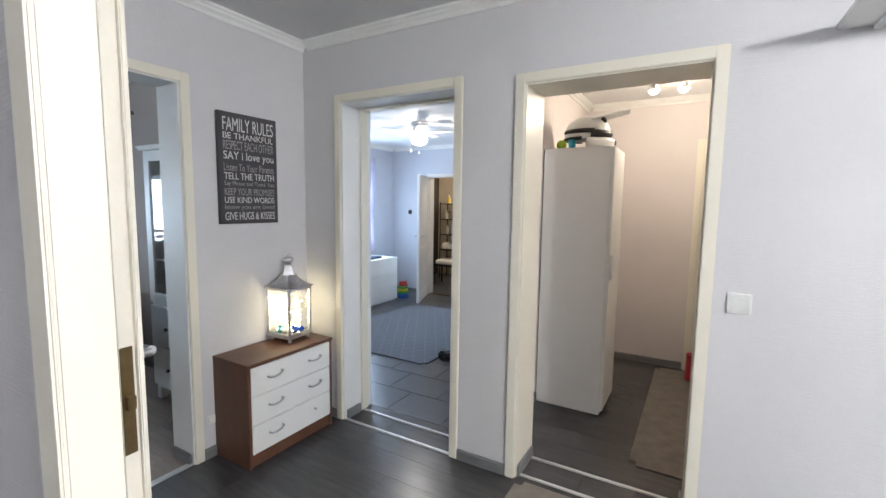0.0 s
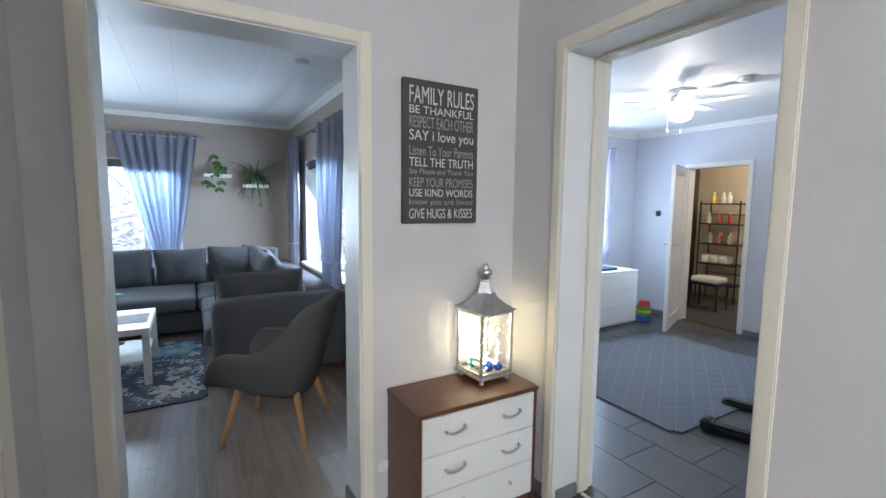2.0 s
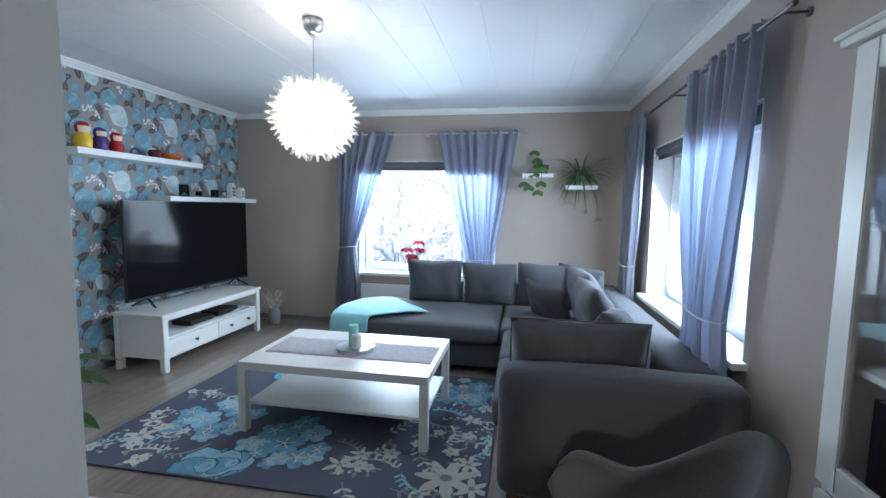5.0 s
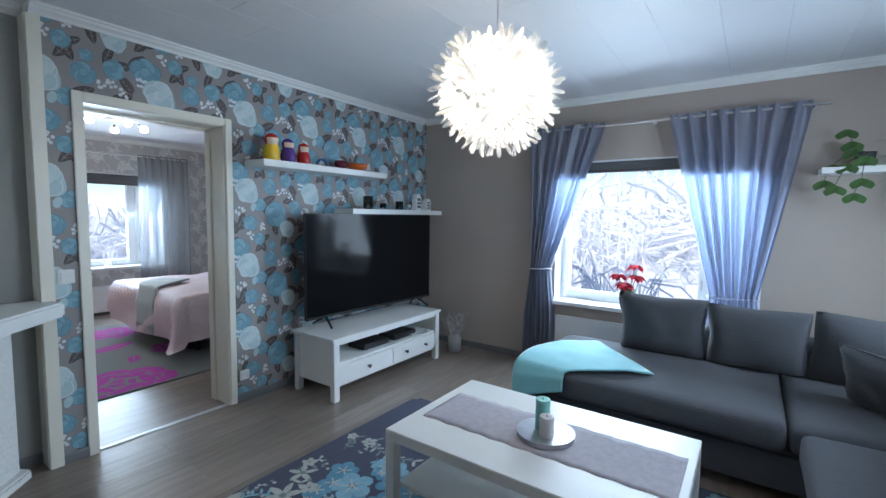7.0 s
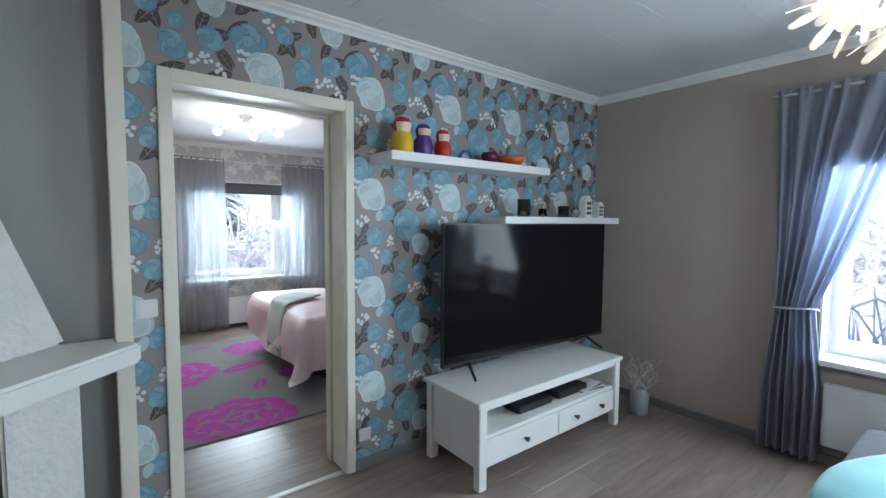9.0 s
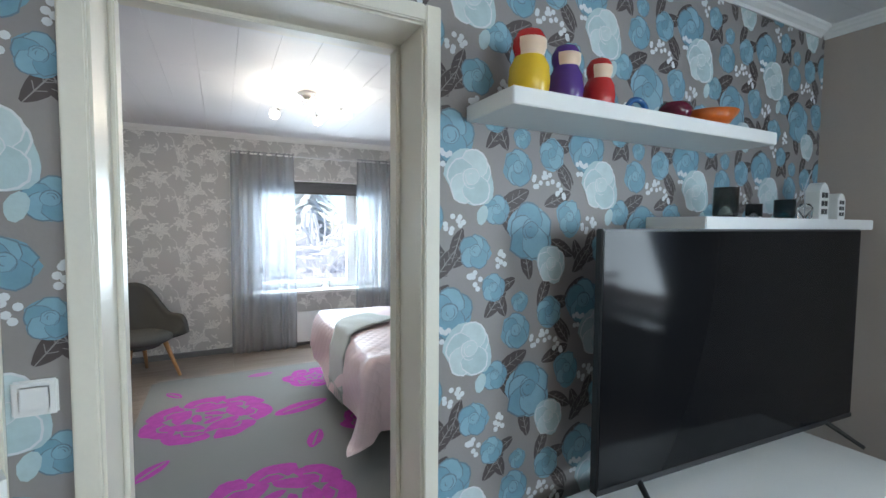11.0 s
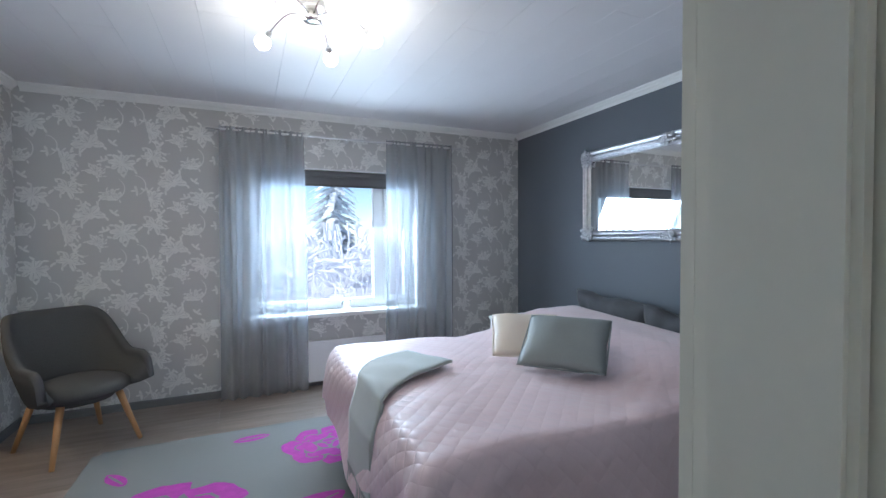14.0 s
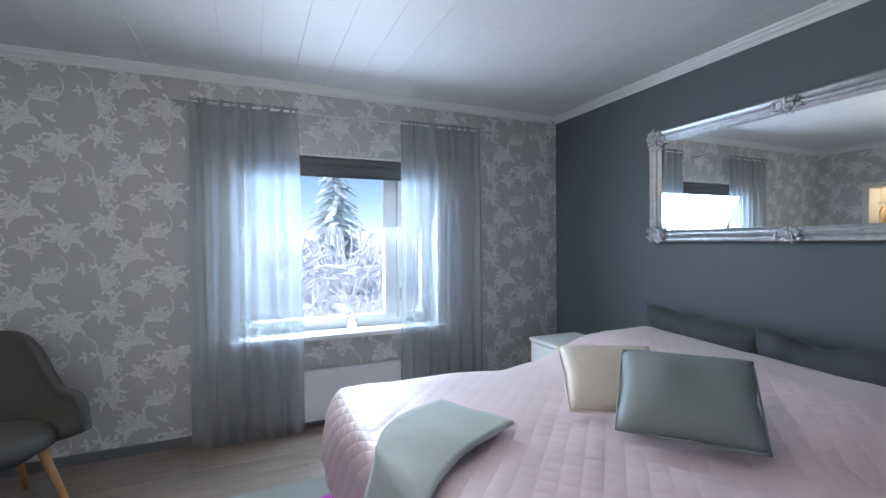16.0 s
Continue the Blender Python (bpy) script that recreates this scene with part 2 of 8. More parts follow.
M_GREYRUG = ribbed("grey_rug", (0.205, 0.21, 0.205), 0.95, 300, 0.4)
M_PLAYRUG = ribbed("blue_grey_rug", (0.115, 0.13, 0.155), 0.95, 300, 0.4)
M_MAT = mat("brown_mat", (0.16, 0.14, 0.12), 0.95, var=0.3, scale=12, bump=0.4, grain=150)
M_PLASTER = mat("rough_white_plaster", (0.74, 0.73, 0.70), 0.85, var=0.05, scale=10, bump=1.0, grain=45)
M_LEAF = mat("green_leaf", (0.06, 0.14, 0.035), 0.45, var=0.3, scale=8)
M_LEAFD = mat("dark_leaf", (0.075, 0.14, 0.05), 0.45, var=0.3, scale=8)
M_RED = mat("red_petal", (0.24, 0.006, 0.016), 0.85, var=0.2, spec=0.1)
M_SOIL = mat("soil", (0.04, 0.03, 0.02), 0.95)
M_SIGN = mat("charcoal_board", (0.055, 0.05, 0.055), 0.6, var=0.2, scale=5, bump=0.1)
M_SIGNTXT = mat("pale_print", (0.62, 0.60, 0.58), 0.7, var=0.2, scale=40)
M_SNOW = mat("snow", (0.86, 0.88, 0.92), 0.8, var=0.05, scale=0.6, bump=0.4, grain=6)
M_BULB = glow("lit_bulb", (1.0, 0.95, 0.88), 8.0)
M_FROST = glow("frosted_bulb", (1.0, 0.96, 0.9), 5.0)
M_SPARK = glow("fairy_light", (1.0, 0.86, 0.5), 30.0)
M_PETAL = translucent(mat("lampshade_petal", (0.72, 0.70, 0.67), 0.6), (0.8, 0.77, 0.72), 0.4)


# ---------- mesh helpers ----------
def part(name, bm, material, parent=None, label="", smooth=False):
    me = bpy.data.meshes.new(name)
    bmesh.ops.recalc_face_normals(bm, faces=bm.faces)
    bm.to_mesh(me)
    bm.free()
    for m in (material if isinstance(material, (list, tuple)) else [material]):
        me.materials.append(m)
    if smooth:
        for p in me.polygons:
            p.use_smooth = True
    ob = new(name, me)
    if parent:
        ob.parent = parent
    if label:
        tagged(ob, label=label)
    return ob


def thing(name, label, category, m=None, group=""):
    ob = new(name)
    ob.empty_display_size = 0.1
    if m is not None:
        ob.matrix_world = m
    return tagged(ob, label=label, category=category, group=group)


def setting(ob, label="", category=""):
    return tagged(ob, label=label, category=category, kind="structure")


def boxes(items, bevel=0.003, seg=2):
    bm = bmesh.new()
    for x0, y0, z0, x1, y1, z1 in items:
        m = Matrix.Translation(((x0 + x1) / 2, (y0 + y1) / 2, (z0 + z1) / 2)) @ Matrix.Diagonal((abs(x1 - x0), abs(y1 - y0), abs(z1 - z0), 1))
        bmesh.ops.create_cube(bm, size=1, matrix=m)
    if bevel:
        bmesh.ops.bevel(bm, geom=list(bm.edges), offset=bevel, segments=seg, affect='EDGES', clamp_overlap=True)
    return bm


def rod(bm, p, q, r0, r1=None, seg=14):
    p, q = Vector(p), Vector(q)
    r1 = r0 if r1 is None else r1
    d = q - p
    m = Matrix.Translation((p + q) / 2) @ d.to_track_quat('Z', 'Y').to_matrix().to_4x4()
    bmesh.ops.create_cone(bm, cap_ends=True, segments=seg, radius1=r0, radius2=r1, depth=d.length, matrix=m)
    return bm


def rods(items, seg=14):
    bm = bmesh.new()
    for it in items:
        rod(bm, *it, seg=seg)
    return bm


def ball(bm, c, r, sub=2, scale=(1, 1, 1)):
    bmesh.ops.create_icosphere(bm, subdivisions=sub, radius=r, matrix=Matrix.Translation(c) @ Matrix.Diagonal((*scale, 1)))
    return bm


def lathe(profile, seg=28, centre=(0, 0, 0)):
    bm = bmesh.new()
    rings = []
    for r, z in profile:
        rings.append([bm.verts.new((centre[0] + r * math.cos(2 * math.pi * k / seg), centre[1] + r * math.sin(2 * math.pi * k / seg), centre[2] + z)) for k in range(seg)])
    for a, b in zip(rings, rings[1:]):
        for k in range(seg):
            bm.faces.new((a[k], a[(k + 1) % seg], b[(k + 1) % seg], b[k]))
    bm.faces.new(rings[0])
    bm.faces.new(rings[-1])
    return bm


def sheet(fn, nu, nv, thick=0.0, uv=None):
    """A cloth from a function of two shares, with some thickness."""
    bm = bmesh.new()
    g = [[bm.verts.new(fn(i / nu, j / nv)) for j in range(nv + 1)] for i in range(nu + 1)]
    lay = bm.loops.layers.uv.new("UVMap") if uv else None
    for i in range(nu):
        for j in range(nv):
            f = bm.faces.new((g[i][j], g[i + 1][j], g[i + 1][j + 1], g[i][j + 1]))
            f.smooth = True
            if uv:
                for lp, (a, b) in zip(f.loops, ((i, j), (i + 1, j), (i + 1, j + 1), (i, j + 1))):
                    lp[lay].uv = (a / nu * uv[0], b / nv * uv[1])
    if thick:
        bmesh.ops.recalc_face_normals(bm, faces=bm.faces)
        bmesh.ops.solidify(bm, geom=bm.faces[:], thickness=thick)
    return bm


def path_tube(pts, r, seg=8):
    bm = bmesh.new()
    pts = [Vector(p) for p in pts]
    rings = []
    for i, p in enumerate(pts):
        d = (pts[min(i + 1, len(pts) - 1)] - pts[max(i - 1, 0)]).normalized()
        q = d.to_track_quat('Z', 'Y')
        rings.append([bm.verts.new(p + q @ Vector((r * math.cos(2 * math.pi * k / seg), r * math.sin(2 * math.pi * k / seg), 0))) for k in range(seg)])
    for a, b in zip(rings, rings[1:]):
        for k in range(seg):
            bm.faces.new((a[k], a[(k + 1) % seg], b[(k + 1) % seg], b[k])).smooth = True
    bm.faces.new(rings[0])
    bm.faces.new(rings[-1])
    return bm


def cushion(w, h, t, n=14, pinch=0.06, seed=0):
    """A stuffed cushion, upright in x and z, with drawn-out corners and uneven filling."""
    bm = bmesh.new()
    grids = []
    for side in (1, -1):
        g = []
        for i in range(n + 1):
            row = []
            for j in range(n + 1):
                u, v = 2 * i / n - 1, 2 * j / n - 1
                x = u * w / 2 * (1 - pinch * (1 - abs(v)) ** 1.5 * abs(u))
                z = v * h / 2 * (1 - pinch * (1 - abs(u)) ** 1.5 * abs(v))
                y = side * t / 2 * ((1 - abs(u) ** 2.6) * (1 - abs(v) ** 2.6)) ** 0.5
                k = noise.noise((u * 1.7 + seed, v * 1.7, side + seed * 0.37))
                y *= 1 + 0.28 * k
                row.append(bm.verts.new((x, y, z + h / 2)))
            g.append(row)
        grids.append(g)
    for side, g in enumerate(grids):
        for i in range(n):
            for j in range(n):
                f = bm.faces.new((g[i][j], g[i + 1][j], g[i + 1][j + 1], g[i][j + 1]))
                f.smooth = True
    bmesh.ops.remove_doubles(bm, verts=bm.verts, dist=0.0008)
    return bm


def soft_block(x0, y0, z0, x1, y1, z1, r=0.05, puff=0.02):
    """An upholstered block with round edges and a swelling top."""
    bm = bmesh.new()
    bmesh.ops.create_cube(bm, size=2.0)
    bmesh.ops.subdivide_edges(bm, edges=bm.edges[:], cuts=9, use_grid_fill=True)
    mid = Vector(((x0 + x1) / 2, (y0 + y1) / 2, (z0 + z1) / 2))
    half = Vector(((x1 - x0) / 2, (y1 - y0) / 2, (z1 - z0) / 2))
    r = min(r, min(half) * 0.95)
    for v in bm.verts:
        p = Vector([math.copysign(abs(c) ** 0.45, c) * h for c, h in zip(v.co, half)])
        q = Vector([max(-(h - r), min(h - r, c)) for c, h in zip(p, half)])
        d = p - q
        u, w = p.x / half.x, p.y / half.y
        v.co = mid + q + (d.normalized() * r if d.length > 1e-6 else d)
        if p.z > half.z - r:
            v.co.z += puff * max(0, 1 - u * u) * max(0, 1 - w * w)
        v.co += d.normalized() * 0.006 * noise.noise(v.co * 3.1) if d.length > 1e-6 else Vector((0, 0, 0))
    for f in bm.faces:
        f.smooth = True
    return bm


class Printed:
    """Flat printed figures: polygons in u and v, clipped to rectangles, each layer a hair above the one below."""

    def __init__(self, areas):
        self.areas, self.polys = areas, []

    def add(self, pts, material, layer):
        for a in self.areas:
            q = pts
            for axis, lim, keep in ((0, a[0], 1), (0, a[2], -1), (1, a[1], 1), (1, a[3], -1)):
                out = []
                for i in range(len(q)):
                    p0, p1 = q[i - 1], q[i]
                    in0, in1 = (p0[axis] - lim) * keep >= 0, (p1[axis] - lim) * keep >= 0
                    if in0 != in1:
                        s = (lim - p0[axis]) / (p1[axis] - p0[axis])
                        out.append((p0[0] + s * (p1[0] - p0[0]), p0[1] + s * (p1[1] - p0[1])))
                    if in1:
                        out.append(p1)
                q = out
                if len(q) < 3:
                    break
            if len(q) >= 3:
                self.polys.append((q, material, layer))

    def blob(self, u, v, ru, rv, turn, material, layer, n=14, wob=0.08, seed=0.0, point=0.0):
        pts = []
        c, s = math.cos(turn), math.sin(turn)
        for k in range(n):
            a = 2 * math.pi * k / n
            w = 1 + wob * noise.noise((math.cos(a) * 1.6 + seed * 3.1, math.sin(a) * 1.6 + seed, seed)) * 2
            x, y = ru * w * math.cos(a), rv * w * math.sin(a)
            if point:
                y *= 1 - point * abs(math.cos(a)) ** 3
            pts.append((u + c * x - s * y, v + s * x + c * y))
        self.add(pts, material, layer)

    def stroke(self, pts, w, material, layer):
        left, right = [], []
        for i, p in enumerate(pts):
            a, b = pts[max(i - 1, 0)], pts[min(i + 1, len(pts) - 1)]
            dx, dy = b[0] - a[0], b[1] - a[1]
            d = math.hypot(dx, dy) or 1
            k = w * (0.35 + 0.65 * math.sin(math.pi * (i + 0.5) / len(pts)))
            left.append((p[0] - dy / d * k, p[1] + dx / d * k))
            right.append((p[0] + dy / d * k, p[1] - dx / d * k))
        for i in range(len(pts) - 1):
            self.add([left[i], left[i + 1], right[i + 1], right[i]], material, layer)

    def mesh(self, place):
        """place(u, v, layer) gives the point."""
        bm = bmesh.new()
        steps = {q: k for k, q in enumerate(sorted({p[2] for p in self.polys}))}
        for i, (pts, m, layer) in enumerate(self.polys):
            layer = steps[layer] * 0.3 + (i % 23) * 0.012
            try:
                f = bm.faces.new([bm.verts.new(place(p[0], p[1], layer)) for p in pts])
            except ValueError:
                continue
            f.material_index = m
        return bm


# ---------- structure ----------
def wall(name, x0, y0, x1, y1, z1, openings, m_lo, m_hi, label):
    """A wall box along its longer side, with openings (from, to, bottom, top). m_lo faces the smaller coordinate across it, m_hi the larger."""
    along = 0 if x1 - x0 > y1 - y0 else 1
    a0, a1 = (x0, x1) if along == 0 else (y0, y1)
    cuts = sorted({a0, a1, *[o[0] for o in openings], *[o[1] for o in openings]})
    items = []
    for s, e in zip(cuts, cuts[1:]):
        spans = [(0.0, z1)]
        for o in openings:
            if o[0] <= s and e <= o[1]:
                spans = [p for p in ((0.0, o[2]), (o[3], z1)) if p[1] - p[0] > 0.001]
        for lo, hi in spans:
            items.append((s, y0, lo, e, y1, hi) if along == 0 else (x0, s, lo, x1, e, hi))
    bm = boxes(items, 0)
    axis = 1 - along
    for f in bm.faces:
        f.normal_update()
        n = f.normal[axis]
        f.material_index = 0 if n < -0.5 else 1 if n > 0.5 else 2
    return setting(part(name, bm, [m_lo, m_hi, M_WHITE]), label, "wall")


def slab(name, x0, y0, x1, y1, z0, z1, m, label, category):
    return setting(part(name, boxes([(x0, y0, z0, x1, y1, z1)], 0), m), label, category)


wall_w = wall("wall_living_west", -7.15, -2.78, -6.87, 2.25, 2.6, [(-0.98, 0.62, 0.63, 1.92)], M_SNOW, M_LIV, "taupe papered outer wall with a window")
wall("wall_living_north", -6.87, 1.97, -2.325, 2.25, 2.6, [(-5.95, -4.25, 0.68, 1.92)], M_LIV, M_SNOW, "taupe papered outer wall with a wide window")
wall("wall_hall_west", -2.325, -2.9, -2.13, 2.15, 2.6, [(0.46, 1.341, 0, 2.05)], M_LIV, M_HALL, "pale grey papered wall with a wide doorway")
wall("wall_hall_north", -2.325, 2.15, -0.80, 2.42, 2.6, [(-1.802, -0.974, 0, 2.075)], M_HALL, M_PLAY, "pale grey papered wall with a doorway")
wall("wall_closet_south", -0.80, 2.15, 2.85, 2.42, 2.6, [(-0.592, 0.205, 0, 2.042)], M_HALL, M_CLOSET, "pale grey papered wall with a doorway")
wall("wall_living_south", -6.87, -2.78, -3.53, -2.53, 2.6, [(-4.54, -3.73, 0, 2.03)], M_BEDWP, M_BLUEWP, "wall papered with large blue and white flowers")
wall("wall_fireplace", -3.53, -2.90, -2.325, -2.65, 2.6, [], M_BEDWP, M_FIREWALL, "plain grey painted wall behind the fireplace")
wall("wall_bedroom_west", -7.15, -6.90, -6.955, -2.78, 2.6, [], M_SNOW, M_DARKWALL, "dark slate papered wall")
wall("wall_bedroom_south", -6.955, -6.90, -2.58, -6.62, 2.6, [(-5.80, -4.33, 0.64, 1.925)], M_SNOW, M_BEDWP, "silver floral papered wall with a window")
wall("wall_bedroom_east", -2.80, -6.62, -2.58, -2.90, 2.6, [(-6.13, -5.38, 0, 1.90)], M_BEDWP, M_CREAM, "silver floral papered wall with a closet doorway")
wall("wall_hall_partition", -2.13, 0.235, -0.42, 0.285, 2.6, [], M_HALL, M_HALL, "pale grey papered partition")
wall("wall_hall_south", -2.13, -1.75, 2.85, -1.60, 2.6, [], M_HALL, M_HALL, "pale grey papered wall")
wall("wall_hall_east", 2.70, -1.60, 2.85, 2.15, 2.6, [], M_HALL, M_HALL, "pale grey papered wall")
wall("wall_playroom_south", -4.55, 2.25, -2.325, 2.40, 2.6, [], M_SNOW, M_PLAY, "pale blue wall")
wall("wall_playroom_west", -4.55, 2.40, -4.29, 6.12, 2.6, [(4.15, 5.35, 0.82, 2.0)], M_SNOW, M_PLAY, "pale blue wall with a window")
wall("wall_playroom_north", -4.29, 6.00, -0.80, 6.12, 2.6, [(-3.56, -2.88, 0, 1.88)], M_PLAY, M_CREAM, "pale blue wall with a bathroom doorway")
wall("wall_playroom_east", -0.92, 2.40, -0.80, 6.00, 2.6, [], M_PLAY, M_CLOSET, "wall between playroom and closet")
wall("wall_closet_north", -0.80, 4.45, 1.20, 4.60, 2.6, [], M_CLOSET, M_CLOSET, "pinkish closet wall")
wall("wall_closet_east", 1.08, 2.40, 1.20, 4.45, 2.6, [], M_CLOSET, M_CLOSET, "pinkish closet wall")
M_BATHTILE = mat("beige_wall_tile", (0.62, 0.55, 0.44), 0.3, var=0.08, scale=5)
M_BATHDARK = mat("brown_wall_tile", (0.09, 0.075, 0.06), 0.35, var=0.15, scale=5)
wall("wall_bathroom_north", -4.7, 7.95, -2.3, 8.1, 2.6, [], M_BATHTILE, M_BATHTILE, "beige tiled bathroom wall")
wall("wall_bathroom_west", -4.7, 6.12, -4.55, 7.95, 2.6, [], M_BATHDARK, M_BATHDARK, "dark brown tiled bathroom wall")
wall("wall_bathroom_east", -2.45, 6.12, -2.3, 7.95, 2.6, [], M_BATHTILE, M_BATHTILE, "beige tiled bathroom wall")
wall("wall_closet_nook", -2.58, -6.6, -1.7, -6.45, 2.6, [], M_CREAM, M_CREAM, "cream closet wall")
wall("wall_closet_nook", -2.58, -5.1, -1.7, -5.0, 2.6, [], M_CREAM, M_CREAM, "cream closet wall")
wall("wall_closet_nook", -1.7, -6.6, -1.6, -5.0, 2.6, [], M_CREAM, M_CREAM, "cream closet wall")

slab("floor_base", -7.15, -6.90, 2.85, 8.1, -0.2, -0.012, M_GROUT, "dark floor underlay", "floor")


def boards_ceiling(name, x0, y0, x1, y1, z, step, along, label):
    """A ceiling of long boards with fine open joints and staggered butt ends."""
    bm = bmesh.new()
    items, k = [], 0
    a0, a1, b0, b1 = (x0, x1, y0, y1) if along == 1 else (y0, y1, x0, x1)
    p = a0
    rng = random.Random(5)
    while p < a1 - 0.01:
        q = min(p + step, a1)
        s = b0
        e = b0 + 1.2 + rng.random() * 1.6
        while s < b1 - 0.01:
            e = min(e, b1)
            g = 0.0007
            items.append((p + g, s + 0.001, z, q - g, e - 0.001, z + 0.02) if along == 1 else (s + 0.001, p + g, z, e - 0.001, q - g, z + 0.02))
            s, e = e, e + 2.6
        p = q
    bm.free()
    items.append((x0, y0, z + 0.021, x1, y1, z + 0.15))
    return setting(part(name, boxes(items, 0.0005, 1), M_CEIL), label, "ceiling")


boards_ceiling("ceiling_living", -6.87, -2.65, -2.325, 1.97, 2.475, 0.30, 0, "white painted board ceiling")
boards_ceiling("ceiling_bedroom", -6.955, -6.62, -2.80, -2.78, 2.40, 0.205, 1, "white board ceiling with fine joints")
slab("ceiling_hall", -2.13, -1.6, 2.70, 2.15, 2.48, 2.6, M_CEIL, "white ceiling", "ceiling")
slab("ceiling_playroom", -4.29, 2.40, -0.92, 6.0, 2.36, 2.6, M_CEIL, "white ceiling", "ceiling")
slab("ceiling_closet", -0.80, 2.40, 1.08, 4.45, 2.40, 2.6, M_CEIL, "white ceiling", "ceiling")
slab("ceiling_bathroom", -4.55, 6.12, -2.45, 7.95, 2.36, 2.6, M_CEIL, "white ceiling", "ceiling")
slab("ceiling_nook", -2.58, -6.45, -1.7, -5.1, 2.2, 2.6, M_CEIL, "white ceiling", "ceiling")
slab("roof", -7.4, -7.0, 3.1, 8.3, 2.62, 2.75, M_SNOW, "snow covered roof", "roof")


def run(name, segs, prof, m, label):
    """A moulding along wall segments (x0, y0, x1, y1, nx, ny): prof lists (out, z) round its section."""
    bm = bmesh.new()
    for x0, y0, x1, y1, nx, ny in segs:
        a = [bm.verts.new((x0 + nx * o, y0 + ny * o, z)) for o, z in prof]
        b = [bm.verts.new((x1 + nx * o, y1 + ny * o, z)) for o, z in prof]
        for k in range(len(prof)):
            bm.faces.new((a[k], a[(k + 1) % len(prof)], b[(k + 1) % len(prof)], b[k]))
        bm.faces.new(a)
        bm.faces.new(b)
    return setting(part(name, bm, m), label, "trim")


def cornice(z, s=0.055):
    return [(0, z), (0, z - s), (0.008, z - s), (0.012, z - s * 0.75), (0.02, z - s * 0.62), (0.03, z - s * 0.5), (0.036, z - s * 0.3), (s * 0.85, z - s * 0.18), (s * 0.9, z)]


BASE = [(0, 0), (0.014, 0), (0.014, 0.05), (0.010, 0.06), (0, 0.06)]
liv = [(-6.87, -2.53, -6.87, 1.97, 1, 0), (-6.82, 1.97, -2.375, 1.97, 0, -1), (-2.325, -2.6, -2.325, 1.97, -1, 0), (-6.82, -2.53, -3.53, -2.53, 0, 1), (-3.53, -2.65, -2.375, -2.65, 0, 1)]
bed = [(-6.955, -6.62, -6.955, -2.78, 1, 0), (-6.905, -6.62, -2.85, -6.62, 0, 1), (-2.80, -6.62, -2.80, -2.78, -1, 0), (-6.905, -2.78, -2.85, -2.78, 0, -1)]
hall = [(-2.13, 0.29, -2.13, 2.15, 1, 0), (-2.08, 2.15, 2.65, 2.15, 0, -1), (2.70, -1.6, 2.70, 2.15, -1, 0), (-2.08, 0.285, -0.42, 0.285, 0, 1)]
play = [(-4.29, 2.40, -4.29, 6.0, 1, 0), (-4.24, 6.0, -0.97, 6.0, 0, -1), (-0.92, 2.40, -0.92, 6.0, -1, 0)]
clos = [(-0.80, 2.40, -0.80, 4.45, 1, 0), (-0.75, 4.45, 1.03, 4.45, 0, -1)]
for nm, segs, z in (("living", liv, 2.475), ("bedroom", bed, 2.40), ("hall", hall, 2.48), ("playroom", play, 2.36), ("closet", clos, 2.40)):
    run("cornice_" + nm, segs, cornice(z), M_WHITE, "white ceiling cornice")
run("baseboard_living", [(-6.87, -2.53, -6.87, 1.97, 1, 0), (-6.85, 1.97, -2.345, 1.97, 0, -1), (-2.325, -2.64, -2.325, 0.40, -1, 0), (-2.325, 1.39, -2.325, 1.96, -1, 0),
    (-6.85, -2.53, -4.58, -2.53, 0, 1), (-3.69, -2.53, -3.53, -2.53, 0, 1), (-3.53, -2.65, -2.345, -2.65, 0, 1)], BASE, M_BASE, "dark grey baseboard")
run("baseboard_bedroom", [(-6.955, -6.62, -6.955, -2.78, 1, 0), (-6.935, -6.62, -2.82, -6.62, 0, 1), (-2.80, -6.61, -2.80, -6.18, -1, 0), (-2.80, -5.33, -2.80, -4.72, -1, 0)], BASE, M_BASE, "dark grey baseboard")
run("baseboard_hall", [(-2.13, 1.388, -2.13, 2.14, 1, 0), (-2.13, 0.29, -2.13, 0.40, 1, 0), (-2.11, 2.15, -1.848, 2.15, 0, -1), (-0.928, 2.15, -0.638, 2.15, 0, -1), (0.251, 2.15, 2.69, 2.15, 0, -1)], BASE, M_BASE, "dark grey baseboard")
run("baseboard_playroom", [(-4.29, 2.40, -4.29, 6.0, 1, 0), (-4.27, 6.0, -3.62, 6.0, 0, -1), (-2.82, 6.0, -0.93, 6.0, 0, -1)], BASE, M_BASE, "dark grey baseboard")
run("baseboard_closet", [(-0.80, 2.41, -0.80, 4.44, 1, 0), (-0.78, 4.45, 0.12, 4.45, 0, -1)], BASE, M_BASE, "dark grey baseboard")
for nm, segs in (("a", [(-2.31, 1.341, -2.145, 1.341, 0, -1)]), ("b", [(-1.802, 2.17, -1.802, 2.30, 1, 0)]), ("c", [(-0.592, 2.17, -0.592, 2.40, 1, 0), (0.205, 2.17, 0.205, 2.40, -1, 0)])):
    run("baseboard_jamb_" + nm, [(a + nx * 0.014, b + ny * 0.014, c + nx * 0.014, d + ny * 0.014, nx, ny) for a, b, c, d, nx, ny in segs], BASE, M_BASE, "dark grey baseboard in a doorway")


